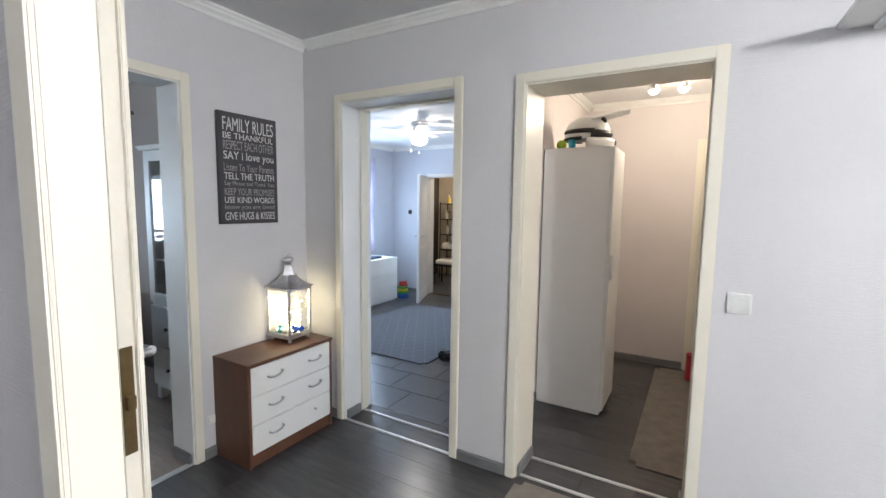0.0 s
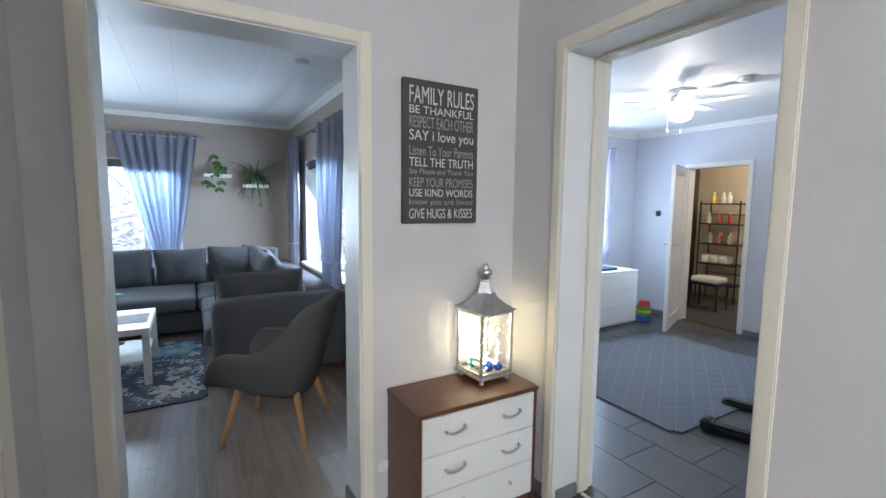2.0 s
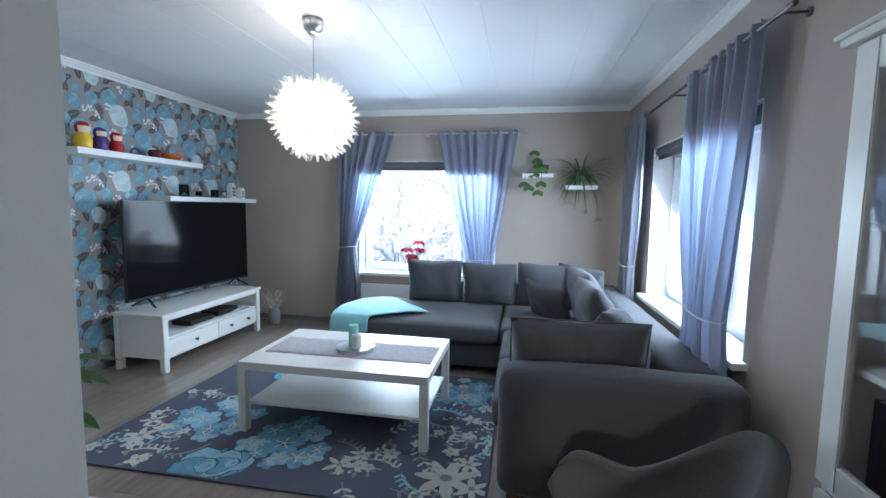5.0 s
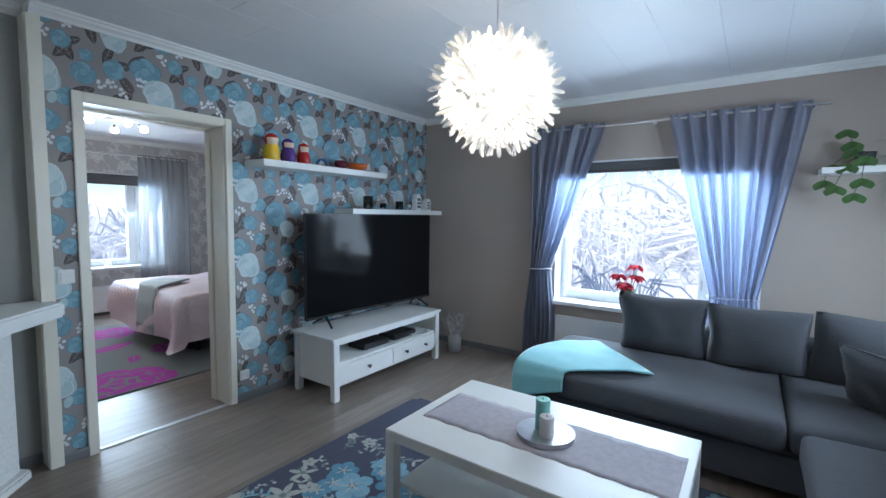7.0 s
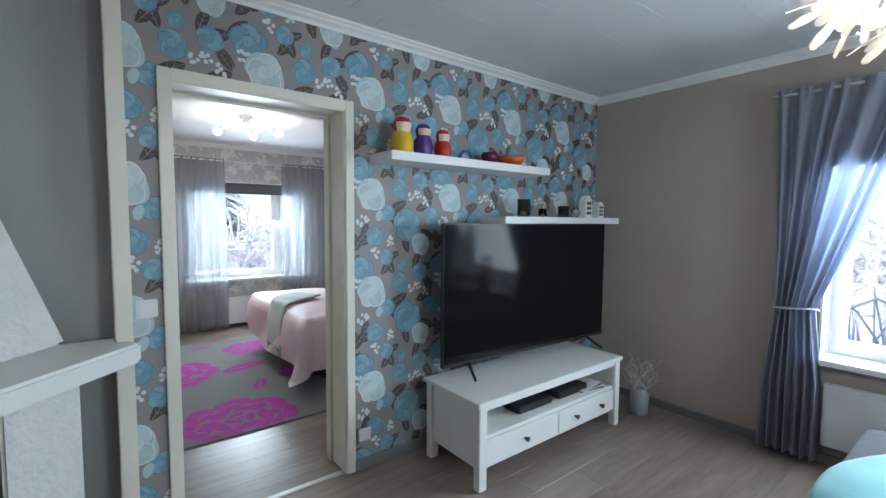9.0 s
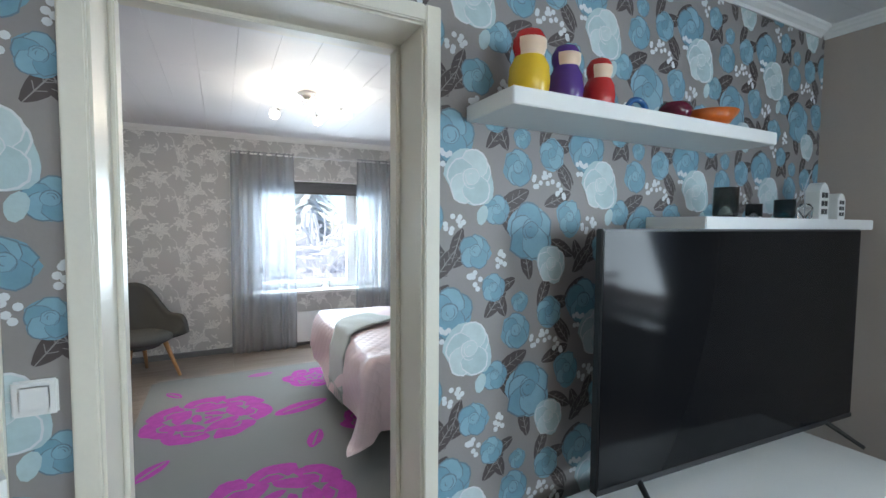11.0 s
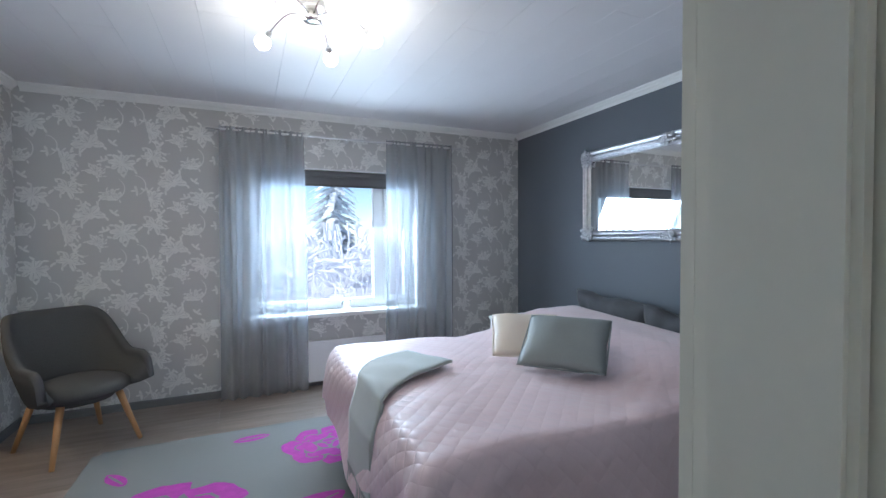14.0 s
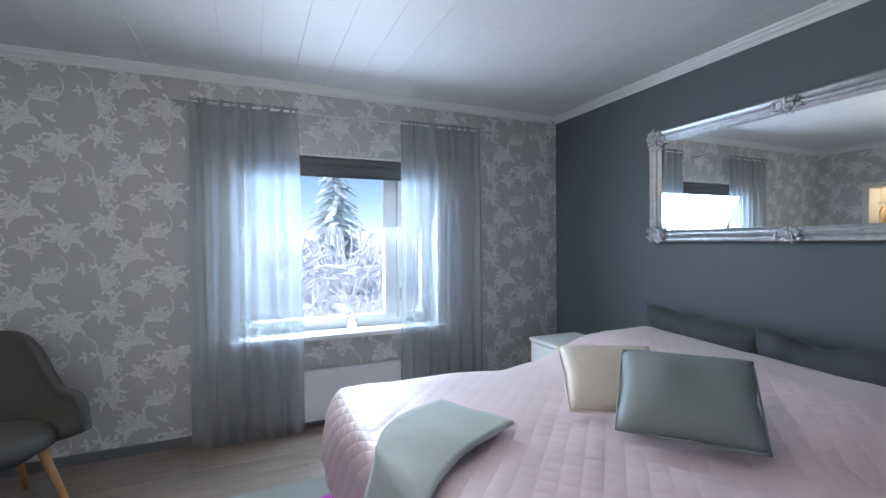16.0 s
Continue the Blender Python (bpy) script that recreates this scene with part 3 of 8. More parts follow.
def doorway(name, axis, lo, hi, top, near, far, m_near, m_far, m_lining, label, stop=None, trims=(1, 1)):
    """Lining and casings round an opening. axis 0: the wall runs along x. near and far: its two faces."""
    def bx(a0, a1, b0, b1, z0, z1):
        return (a0, b0, z0, a1, b1, z1) if axis == 0 else (b0, a0, z0, b1, a1, z1)
    root = setting(new(name), label, "doorway")
    t, w, d = 0.012, 0.05, 0.016
    n, f = min(near, far), max(near, far)
    part("lining", boxes([bx(lo, lo + t, n, f, 0, top), bx(hi - t, hi, n, f, 0, top), bx(lo + t, hi - t, n, f, top - t, top)], 0.001), m_lining, root)
    for k, (face, out) in enumerate(((near, -1 if near < far else 1), (far, 1 if near < far else -1))):
        if not trims[k]:
            continue
        a, b = sorted((face, face + out * d))
        part("casing", boxes([bx(lo - w + 0.006, lo + 0.006, a, b, 0, top + w - 0.006)], 0.004), (m_near, m_far)[k], root)
        part("casing", boxes([bx(hi - 0.006, hi + w - 0.006, a, b, 0, top + w - 0.006)], 0.004), (m_near, m_far)[k], root)
        part("casing", boxes([bx(lo + 0.0065, hi - 0.0065, a, b, top - 0.006, top + w - 0.006)], 0.004), (m_near, m_far)[k], root)
    if stop:
        s0, s1 = stop
        q = 0.015
        part("door_frame", boxes([bx(lo + t, lo + t + q, s0, s1, 0, top - t), bx(hi - t - q, hi - t, s0, s1, 0, top - t), bx(lo + t + q, hi - t - q, s0, s1, top - t - q, top - t)], 0.004), m_near, root)
    return root


doorway("doorway_living", 1, 0.46, 1.341, 2.05, -2.13, -2.325, M_CREAM, M_WHITE, M_WHITE, "cream cased doorway without a door")
doorway("doorway_playroom", 0, -1.802, -0.974, 2.075, 2.15, 2.42, M_CREAM, M_WHITE, M_WHITE, "cream cased doorway with a door frame", stop=(2.31, 2.38))
doorway("doorway_closet", 0, -0.592, 0.205, 2.042, 2.15, 2.42, M_CREAM, M_WHITE, M_CREAM, "cream cased doorway", stop=None)
doorway("doorway_bedroom", 0, -4.54, -3.73, 2.03, -2.53, -2.78, M_CREAM, M_CREAM, M_CREAM, "cream cased doorway to the bedroom", stop=(-2.765, -2.70))
doorway("doorway_bathroom", 0, -3.56, -2.88, 1.88, 6.0, 6.12, M_WHITE, M_WHITE, M_WHITE, "white cased bathroom doorway")
doorway("doorway_nook", 1, -6.13, -5.38, 1.90, -2.80, -2.58, M_CREAM, M_CREAM, M_CREAM, "cream cased closet doorway")
setting(part("trim_wallpaper_edge", boxes([(-3.575, -2.53, 0.0, -3.515, -2.512, 2.418), (-3.53, -2.648, 0.0, -3.512, -2.5301, 2.418)], 0.003), M_CREAM), "cream wooden strip at the end of the papered wall", "trim")
setting(part("trim_partition_end", boxes([(-0.4198, 0.232, 0.0, -0.405, 0.288, 2.43), (-0.46, 0.226, 0.0, -0.405, 0.2318, 2.43)], 0.004), M_CREAM), "cream wooden trim at the end of a partition", "trim")

# thresholds
M_STRIP = mat("pale_threshold", (0.62, 0.62, 0.62), 0.35, 0.5, var=0.05)
for nm, b in (("a", (-2.17, 0.475, -2.135, 1.326)), ("b", (-1.787, 2.15, -0.99, 2.17)), ("b2", (-1.77, 2.32, -1.01, 2.34)), ("c", (-0.577, 2.18, 0.19, 2.20)), ("c2", (-0.577, 2.37, 0.19, 2.39)),
              ("d", (-4.525, -2.575, -3.745, -2.54))):
    setting(part("threshold_" + nm, boxes([(b[0], b[1], -0.004, b[2], b[3], 0.007)], 0.003), M_STRIP), "pale metal threshold strip", "threshold")
setting(part("threshold_bath", boxes([(-3.54, 6.02, -0.004, -2.9, 6.06, 0.012)], 0.003), M_BRASS), "brass threshold strip", "threshold")


# ---------- windows ----------
def window(name, axis, inner, outer, a0, a1, z0, z1, mullions, label):
    """A white window: frame, mullions, sashes with panes, and a deep inner sill."""
    root = setting(new(name), label, "window")
    s = 1 if outer > inner else -1

    def bx(p0, p1, d0, d1, q0, q1):
        d0, d1 = sorted((inner + s * d0, inner + s * d1))
        return (p0, d0, q0, p1, d1, q1) if axis == 0 else (d0, p0, q0, d1, p1, q1)
    part("window_lining", boxes([bx(a0, a0 + 0.012, 0.0, 0.17, z0, z1), bx(a1 - 0.012, a1, 0.0, 0.17, z0, z1), bx(a0 + 0.012, a1 - 0.012, 0.0, 0.17, z1 - 0.012, z1)], 0.001), M_PVC, root)
    part("window_sill", boxes([bx(a0 - 0.05, a1 + 0.05, -0.07, 0.17, z0 - 0.03, z0 + 0.004)], 0.003), M_WHITE, root)
    f = 0.05
    part("window_frame", boxes([bx(a0 + 0.012, a0 + f, 0.17, 0.23, z0, z1 - 0.012), bx(a1 - f, a1 - 0.012, 0.17, 0.23, z0, z1 - 0.012), bx(a0 + f, a1 - f, 0.17, 0.23, z1 - f, z1 - 0.012), bx(a0 + f, a1 - f, 0.17, 0.23, z0, z0 + f)], 0.003), M_PVC, root)
    edges = [a0 + f] + [q for m in mullions for q in (m - 0.03, m + 0.03)] + [a1 - f]
    for m in mullions:
        part("mullion", boxes([bx(m - 0.03, m + 0.03, 0.165, 0.235, z0 + f, z1 - f)], 0.003), M_PVC, root)
    for lo, hi in zip(edges[::2], edges[1::2]):
        w = 0.045
        sash = part("sash", boxes([bx(lo, lo + w, 0.14, 0.205, z0 + f, z1 - f), bx(hi - w, hi, 0.14, 0.205, z0 + f, z1 - f), bx(lo + w, hi - w, 0.14, 0.205, z1 - f - w, z1 - f), bx(lo + w, hi - w, 0.14, 0.205, z0 + f, z0 + f + w)], 0.005), M_PVC, root)
        p = part("pane", boxes([bx(lo + w, hi - w, 0.172, 0.176, z0 + f + w, z1 - f - w)], 0), M_PANE, sash)
        p.visible_shadow = False
        part("window_catch", boxes([bx(hi - w * 0.65, hi - w * 0.35, 0.115, 0.14, z0 + 0.2, z0 + 0.29)], 0.004), M_STEEL, sash)
    return root


window("window_1", 1, -6.87, -7.15, -0.98, 0.62, 0.63, 1.92, [0.28], "white window with a narrow side sash")
window("window_2", 0, 1.97, 2.25, -5.95, -4.25, 0.68, 1.92, [-5.35, -4.75], "white three-part window")
window("window_3", 0, -6.62, -6.90, -5.80, -4.33, 0.64, 1.925, [-5.47], "white bedroom window with a narrow side sash")
window("window_4", 1, -4.29, -4.55, 4.15, 5.35, 0.82, 2.0, [4.75], "white playroom window")


def blind(name, axis, inner, s, a0, a1, z, h, label):
    root = thing(name, label, "roller blind")

    def bx(p0, p1, d0, d1, q0, q1):
        d0, d1 = sorted((inner + s * d0, inner + s * d1))
        return (p0, d0, q0, p1, d1, q1) if axis == 0 else (d0, p0, q0, d1, p1, q1)
    part("cassette", boxes([bx(a0, a1, 0.005, 0.06, z - 0.055, z)], 0.012), M_BLIND, root)
    part("fabric", boxes([bx(a0 + 0.02, a1 - 0.02, 0.03, 0.034, z - h, z - 0.055)], 0), M_BLIND, root)
    part("bottom_bar", boxes([bx(a0 + 0.02, a1 - 0.02, 0.024, 0.04, z - h - 0.018, z - h)], 0.004), M_ROD, root)
    return root


blind("roller_blind", 1, -6.87, -1, -0.965, 0.605, 1.905, 0.07, "rolled-up dark grey roller blind above a window")
blind("roller_blind", 0, 1.97, 1, -5.935, -4.265, 1.905, 0.07, "rolled-up dark grey roller blind above a window")
blind("roller_blind", 0, -6.62, -1, -5.785, -4.345, 1.91, 0.12, "rolled-up dark grey roller blind above the bedroom window")


# ---------- outside ----------
def snowfield(u, v):
    x, y = -120 + 240 * u, -120 + 240 * v
    d = max(abs(x + 2.7) - 6, abs(y - 0.7) - 9, 0)
    return (x, y, -0.55 + min(d, 12) * 0.03 * (1 + 0.5 * noise.noise((x * 0.2, y * 0.2, 0))) + (0.12 * noise.noise((x * 0.6, y * 0.6, 3)) if d > 1 else 0))


setting(part("ground", sheet(snowfield, 120, 120), M_SNOW), "snow covered garden", "ground")
M_SPRUCE = mat("snowy_needles", (0.76, 0.81, 0.84), 0.9, var=0.15, scale=3)
M_BARK = mat("bark", (0.58, 0.61, 0.66), 0.9, var=0.3)


def spruce(x, y, h, r, seed):
    rng = random.Random(seed)
    t = thing("spruce_tree", "snow dusted spruce tree in the garden", "tree", pose(x, y, -0.5))
    part("trunk", rods([((0, 0, 0), (0, 0, h), 0.14, 0.02)]), M_BARK, t)
    verts, faces = [], []
    for k in range(260):
        z = h * (0.08 + 0.9 * k / 260)
        rad = r * (1 - z / h) ** 0.85 * (0.7 + 0.5 * rng.random())
        a = rng.random() * 6.283
        for j in range(5):
            s = (j + 1) / 5
            c = Vector((math.cos(a) * rad * s, math.sin(a) * rad * s, z - 0.35 * rad * s * s))
            w = 0.10 + 0.14 * rad * (1.1 - s * 0.6)
            side = Vector((-math.sin(a), math.cos(a), 0)) * w
            out = Vector((math.cos(a), math.sin(a), -0.5)) * w * 1.3
            b = len(verts)
            verts += [c - side, c + out, c + side, c - out * 0.4 + Vector((0, 0, 0.05))]
            faces.append((b, b + 1, b + 2, b + 3))
    me = bpy.data.meshes.new("crown")
    me.from_pydata([tuple(v) for v in verts], [], faces)
    me.materials.append(M_SPRUCE)
    c = tagged(new("crown", me), kind="stuff")
    c.parent = t


def bush(x, y, h, r, seed, n=46, load=0.011, rise=1.0):
    rng = random.Random(seed)
    t = thing("snowy_bush", "bare garden shrub with snow on its branches", "bush", pose(x, y, -0.45))
    twig, snow = bmesh.new(), bmesh.new()
    for k in range(n):
        a, b = rng.random() * 6.283, rng.random()
        p = Vector((0.2 * r * math.cos(a), 0.2 * r * math.sin(a), 0))
        for j in range(4):
            q = p + Vector((math.cos(a) * r * 0.28 * b + rng.uniform(-.1, .1), math.sin(a) * r * 0.28 * b + rng.uniform(-.1, .1), h / 4 * (1.05 - b * 0.6 * j) * (rise + (1 - rise) * rng.random() ** 2)))
            rod(twig, p, q, 0.006 - 0.001 * j, 0.005 - 0.001 * j, seg=4)
            rod(snow, p + Vector((0, 0, 0.007 + load * 0.9)), q + Vector((0, 0, 0.007 + load * 0.9)), load * rng.uniform(0.5, 1.3), load, seg=5)
            p, a = q, a + rng.uniform(-1.1, 1.1)
    part("branches", twig, M_BARK, t)
    part("snow_cover", snow, M_SNOW, t)


spruce(-9.6, -33.4, 9.5, 2.6, 1)
spruce(2.0, -40, 11, 3.2, 2)
spruce(-24, -20, 11, 3.2, 3)
spruce(-16, 14, 9, 2.8, 4)
for k, (bx_, by_, bh_) in enumerate(((-10.5, -1.2, 2.3), (-11.2, 0.6, 2.6), (-12.0, -2.6, 2.2), (-12.5, 1.5, 2.8), (-5.2, -11.0, 1.3), (-4.2, -11.6, 1.4), (-6.4, -11.5, 1.3), (-8.4, 6.5, 2.0))):
    bush(bx_, by_, bh_, 1.3, 20 + k)
for k in range(9):
    bush(-19 - 1.5 * (k % 3), -9 + 2.6 * k, 7.5 + 0.9 * (k % 2), 9.0, 60 + k, 80, 0.035, 0.25)
for k in range(5):
    bush(-10 + 2.6 * k, -17 - (k % 2), 2.2, 3.0, 80 + k, 60, 0.04)


# ---------- living room ----------
def sofa():
    t = thing("corner_sofa", "large charcoal fabric corner sofa with loose cushions", "sofa", pose(0, 0, 0))
    part("base", boxes([(-6.72, -0.68, 0.06, -5.56, 1.86, 0.27), (-5.555, 0.84, 0.06, -4.1, 1.86, 0.27)], 0.02), M_SOFA, t)
    part("arm", soft_block(-4.12, 0.82, 0.06, -3.90, 1.88, 0.67, 0.07, 0.015), M_SOFA, t)
    part("backrest", soft_block(-6.76, -0.20, 0.06, -6.52, 1.64, 0.62, 0.06, 0.01), M_SOFA, t)
    part("backrest", soft_block(-6.76, 1.645, 0.06, -4.13, 1.88, 0.64, 0.06, 0.01), M_SOFA, t)
    for b in ((-6.5, -0.70, -5.50, 0.74), (-6.5, 0.75, -5.50, 1.63), (-5.49, 0.78, -4.82, 1.63), (-4.81, 0.78, -4.13, 1.63)):
        part("seat_cushion", soft_block(b[0], b[1], 0.275, b[2], b[3], 0.43, 0.045, 0.025), M_SOFA, t)
    for x, y in ((-5.62, -0.6), (-6.65, -0.6), (-4.0, 0.9), (-4.0, 1.8)):
        part("foot", boxes([(x - 0.03, y - 0.03, 0.0, x + 0.03, y + 0.03, 0.062)], 0.004), M_NUT, t)
    for p, w, h, th, seed in ((pose(-6.36, 0.05, 0.43, 14, 0, 90), 0.56, 0.46, 0.20, 1), (pose(-6.36, 0.60, 0.43, 15, 0, 90), 0.54, 0.45, 0.20, 2), (pose(-6.36, 1.13, 0.43, 14, 2, 92), 0.54, 0.46, 0.20, 3),
                              (pose(-6.25, 1.50, 0.43, 14, 3, 50), 0.48, 0.46, 0.18, 4), (pose(-5.66, 1.50, 0.44, 16, 2, 8), 0.58, 0.50, 0.22, 5), (pose(-5.08, 1.50, 0.44, 18, 0, 4), 0.58, 0.49, 0.22, 6), (pose(-4.40, 1.54, 0.45, 24, -8, -16), 0.58, 0.44, 0.24, 7)):
        c = part("back_cushion", cushion(w, h, th, seed=seed), M_SOFA, t)
        c.matrix_basis = p
    return t


sofa()


def loose_cushion(label, m, w, h, th, material, seed):
    t = thing("throw_pillow", label, "pillow", m)
    part("cover", cushion(w, h, th, seed=seed), material, t)
    part("piping", path_tube([(w / 2 * math.copysign(1, math.cos(a)) * min(1, abs(math.cos(a)) * 1.38) * 0.985, 0, h / 2 + h / 2 * math.copysign(1, math.sin(a)) * min(1, abs(math.sin(a)) * 1.38) * 0.985) for a in [2 * math.pi * k / 40 for k in range(41)]], 0.004, 6), material, t)
    return t


loose_cushion("brown-black velvet cushion lying along the sofa arm", pose(-4.28, 1.20, 0.44, 12, 0, 92), 0.68, 0.42, 0.24, M_VELVET, 11)
loose_cushion("small charcoal cushion leaning in the sofa corner", pose(-5.92, 1.18, 0.44, 26, 6, 52), 0.42, 0.36, 0.15, M_SOFA, 12)


def aqua_throw():
    t = thing("throw_blanket", "aqua fleece blanket draped over the end of the sofa", "blanket")
    a, b, c, d = Vector((-6.19, -0.36, 0)), Vector((-5.76, 0.10, 0)), Vector((-5.47, -0.36, 0)), Vector((-5.47, -0.70, 0))

    def f(u, v):
        s = u * 1.45
        k = min(s, 1.0)
        p = a.lerp(b, v).lerp(d.lerp(c, v), k) + Vector((0.03, -0.10, 0)) * math.sin(math.pi * k) * (1 - v)
        z = 0.474 + 0.035 * math.sin(math.pi * min(1, k * 1.05)) * (1 - 0.6 * v) + 0.02 * (1 - v) * (1 - k) + 0.006 * noise.noise((p.x * 7, p.y * 7, 1))
        x = p.x
        over = max(0.0, s - 0.94)
        if over:
            x = -5.475 + 0.035 * min(1, over * 5) + 0.012 * math.sin(v * 7) * over
            z -= 0.46 * over * (1 - 0.45 * v)
        return (x, p.y, z)
    part("cloth", sheet(f, 34, 24, 0.010), M_AQUA, t)


aqua_throw()


def armchair(m, label):
    """A tub chair with a bent felt shell on four splayed oak legs. It faces -y; the origin lies on the floor."""
    t = thing("armchair", label, "chair", m, "grey felt armchairs")

    def shell(u, v):
        """Two straight arms with round fronts, joined by a bent, leaning back."""
        run_ = u * 1.42
        if run_ < 0.27:
            x, y = -0.285, -0.27 + run_
        elif run_ > 1.15:
            x, y = 0.285, 1.15 - run_
        else:
            a = (run_ - 0.27) / 0.88 * math.pi
            c, s = math.cos(a), math.sin(a)
            x, y = -0.285 * math.copysign(abs(c) ** 0.62, c), 0.275 * max(0.0, s) ** 0.72
        b = max(0.0, min(1.0, (y + 0.05) / 0.30))
        b = b * b * (3 - 2 * b)
        e = min(u, 1 - u) * 1.42
        top = 0.565 + 0.275 * b
        if e < 0.11:
            top = 0.415 + 0.15 * math.sqrt(max(0.0, 1 - (1 - e / 0.11) ** 2))
        low = 0.31 - 0.03 * b + (0.05 * (1 - e / 0.2) if e < 0.2 else 0.0)
        k = 0.76 + 0.31 * min(1.0, v * 1.3) ** 0.7
        return (x * k, y * k + 0.075 * b * v * v, low + (top - low) * v)
    part("backrest", sheet(shell, 56, 12, 0.042), M_CHAIR, t, smooth=True)
    bm = lathe([(0.01, 0.285), (0.12, 0.287), (0.19, 0.30), (0.215, 0.33), (0.20, 0.35), (0.01, 0.355)], 32)
    part("seat_shell", bm, M_CHAIR, t, smooth=True)
    bm = lathe([(0.02, 0.345), (0.20, 0.345), (0.232, 0.36), (0.24, 0.385), (0.23, 0.412), (0.18, 0.43), (0.1, 0.437), (0.01, 0.439)], 32)
    for v in bm.verts:
        v.co.y = v.co.y * 1.08 - 0.045
        if v.co.y < -0.15:
            v.co.x *= 1.08
    part("seat", bm, M_CHAIR, t, smooth=True)
    for sx in (-1, 1):
        for sy in (-1, 1):
            part("leg", rods([((sx * 0.155, sy * 0.165, 0.325), (sx * 0.235, sy * 0.245, 0.0), 0.021, 0.013)], 16), M_OAK, t, smooth=True)
    return t


armchair(pose(-3.14, 1.15, 0, 0, 0, -31), "dark grey felt tub armchair on oak legs beside the sofa")
armchair(pose(-3.285, -6.07, 0, 0, 0, 219), "dark grey felt tub armchair on oak legs by the patterned wall")


def coffee_table():
    t = thing("coffee_table", "white lacquered coffee table with a lower shelf", "table", pose(-4.67, -0.178, 0))
    w, d = 0.375, 0.592
    part("tabletop", boxes([(-w, -d, 0.40, w, d, 0.45)], 0.003), M_WOODWHITE, t)
    for sx in (-1, 1):
        for sy in (-1, 1):
            part("leg", boxes([(sx * w - 0.05 * (sx > 0), sy * d - 0.05 * (sy > 0), 0.005, sx * w + 0.05 * (sx < 0), sy * d + 0.05 * (sy < 0), 0.3995)], 0.002), M_WOODWHITE, t)
    part("shelf", boxes([(-w + 0.052, -d + 0.03, 0.165, w - 0.052, d - 0.03, 0.185)], 0.003), M_WOODWHITE, t)


coffee_table()


def tv_bench():
    t = thing("tv_bench", "white painted wooden television bench with drawers", "cabinet", pose(-5.675, -2.18, 0))
    w, d = 0.685, 0.25
    part("top", boxes([(-w, -d, 0.465, w, d, 0.49)], 0.004), M_WOODWHITE, t)
    for sx in (-1, 1):
        for sy in (-1, 1):
            x, y = sx * (w - 0.045), sy * (d - 0.035)
            part("leg", boxes([(x - 0.028, y - 0.024, 0.0, x + 0.028, y + 0.024, 0.4645)], 0.004), M_WOODWHITE, t)
        x = sx * (w - 0.045)
        part("side_panel", boxes([(x - 0.012, -d + 0.062, 0.11, x + 0.012, d - 0.062, 0.4645)], 0.002), M_WOODWHITE, t)
    part("bottom_board", boxes([(-w + 0.058, -d + 0.035, 0.10, w - 0.058, d - 0.04, 0.118)], 0.002), M_WOODWHITE, t)
    part("shelf", boxes([(-w + 0.075, -d + 0.03, 0.268, w - 0.075, d - 0.03, 0.288)], 0.002), M_WOODWHITE, t)
    part("back_panel", boxes([(-w + 0.075, -d + 0.03, 0.119, w - 0.075, -d + 0.04, 0.2675), (-w + 0.075, -d + 0.03, 0.289, w - 0.075, -d + 0.04, 0.464)], 0), M_WOODWHITE, t)
    part("front_rail", boxes([(-w + 0.074, d - 0.045, 0.43, w - 0.074, d - 0.02, 0.4645)], 0.002), M_WOODWHITE, t)
    for sx in (-1, 1):
        x0, x1 = (0.004, w - 0.076) if sx > 0 else (-w + 0.076, -0.004)
        dr = part("drawer", boxes([(x0, d - 0.04, 0.122, x1, d - 0.02, 0.264)], 0.003), M_WOODWHITE, t)
        for k in ((0.27, 0.73) if sx < 0 else (0.5,)):
            kx = x0 + (x1 - x0) * k
            part("knob", rods([((kx, d - 0.021, 0.193), (kx, d - 0.008, 0.193), 0.006, 0.006), ((kx, d - 0.009, 0.193), (kx, d + 0.006, 0.193), 0.010, 0.016)]), M_ROD, dr, "dark metal knob")


tv_bench()


def television():
    m = pose(-5.79, -2.27, 0.49, 0, 0, -3)
    t = thing("television", "large switched-off flat television on a white bench", "television", m)
    w, z0, z1 = 0.755, 0.075, 0.93
    part("housing", boxes([(-w, -0.018, z0, w, 0.012, z1)], 0.004), M_BLACK, t)
    part("back_box", boxes([(-w * 0.7, -0.055, z0 + 0.05, w * 0.7, -0.0185, z0 + 0.5)], 0.01), M_BLACK, t)
    part("screen", boxes([(-w + 0.008, 0.0122, z0 + 0.02, w - 0.008, 0.0142, z1 - 0.008)], 0), M_SCREEN, t)
    part("lower_bezel", boxes([(-w, 0.0122, z0, w, 0.016, z0 + 0.0195)], 0.001), M_BLACK, t)
    for sx in (-1, 1):
        part("stand_foot", rods([((sx * 0.56, 0.0, z0 + 0.01), (sx * 0.60, 0.13, 0.012), 0.011, 0.008), ((sx * 0.56, 0.0, z0 + 0.01), (sx * 0.60, -0.12, 0.012), 0.011, 0.008)]), M_BLACK, t)


television()


def wall_shelf(x0, x1, z, label):
    t = thing("wall_shelf", label, "shelf", pose(0, -2.53, z), "floating shelves over the television")
    part("board", boxes([(x0, 0.001, -0.048, x1, 0.25, 0.0)], 0.003), M_WHITE, t)
    return t


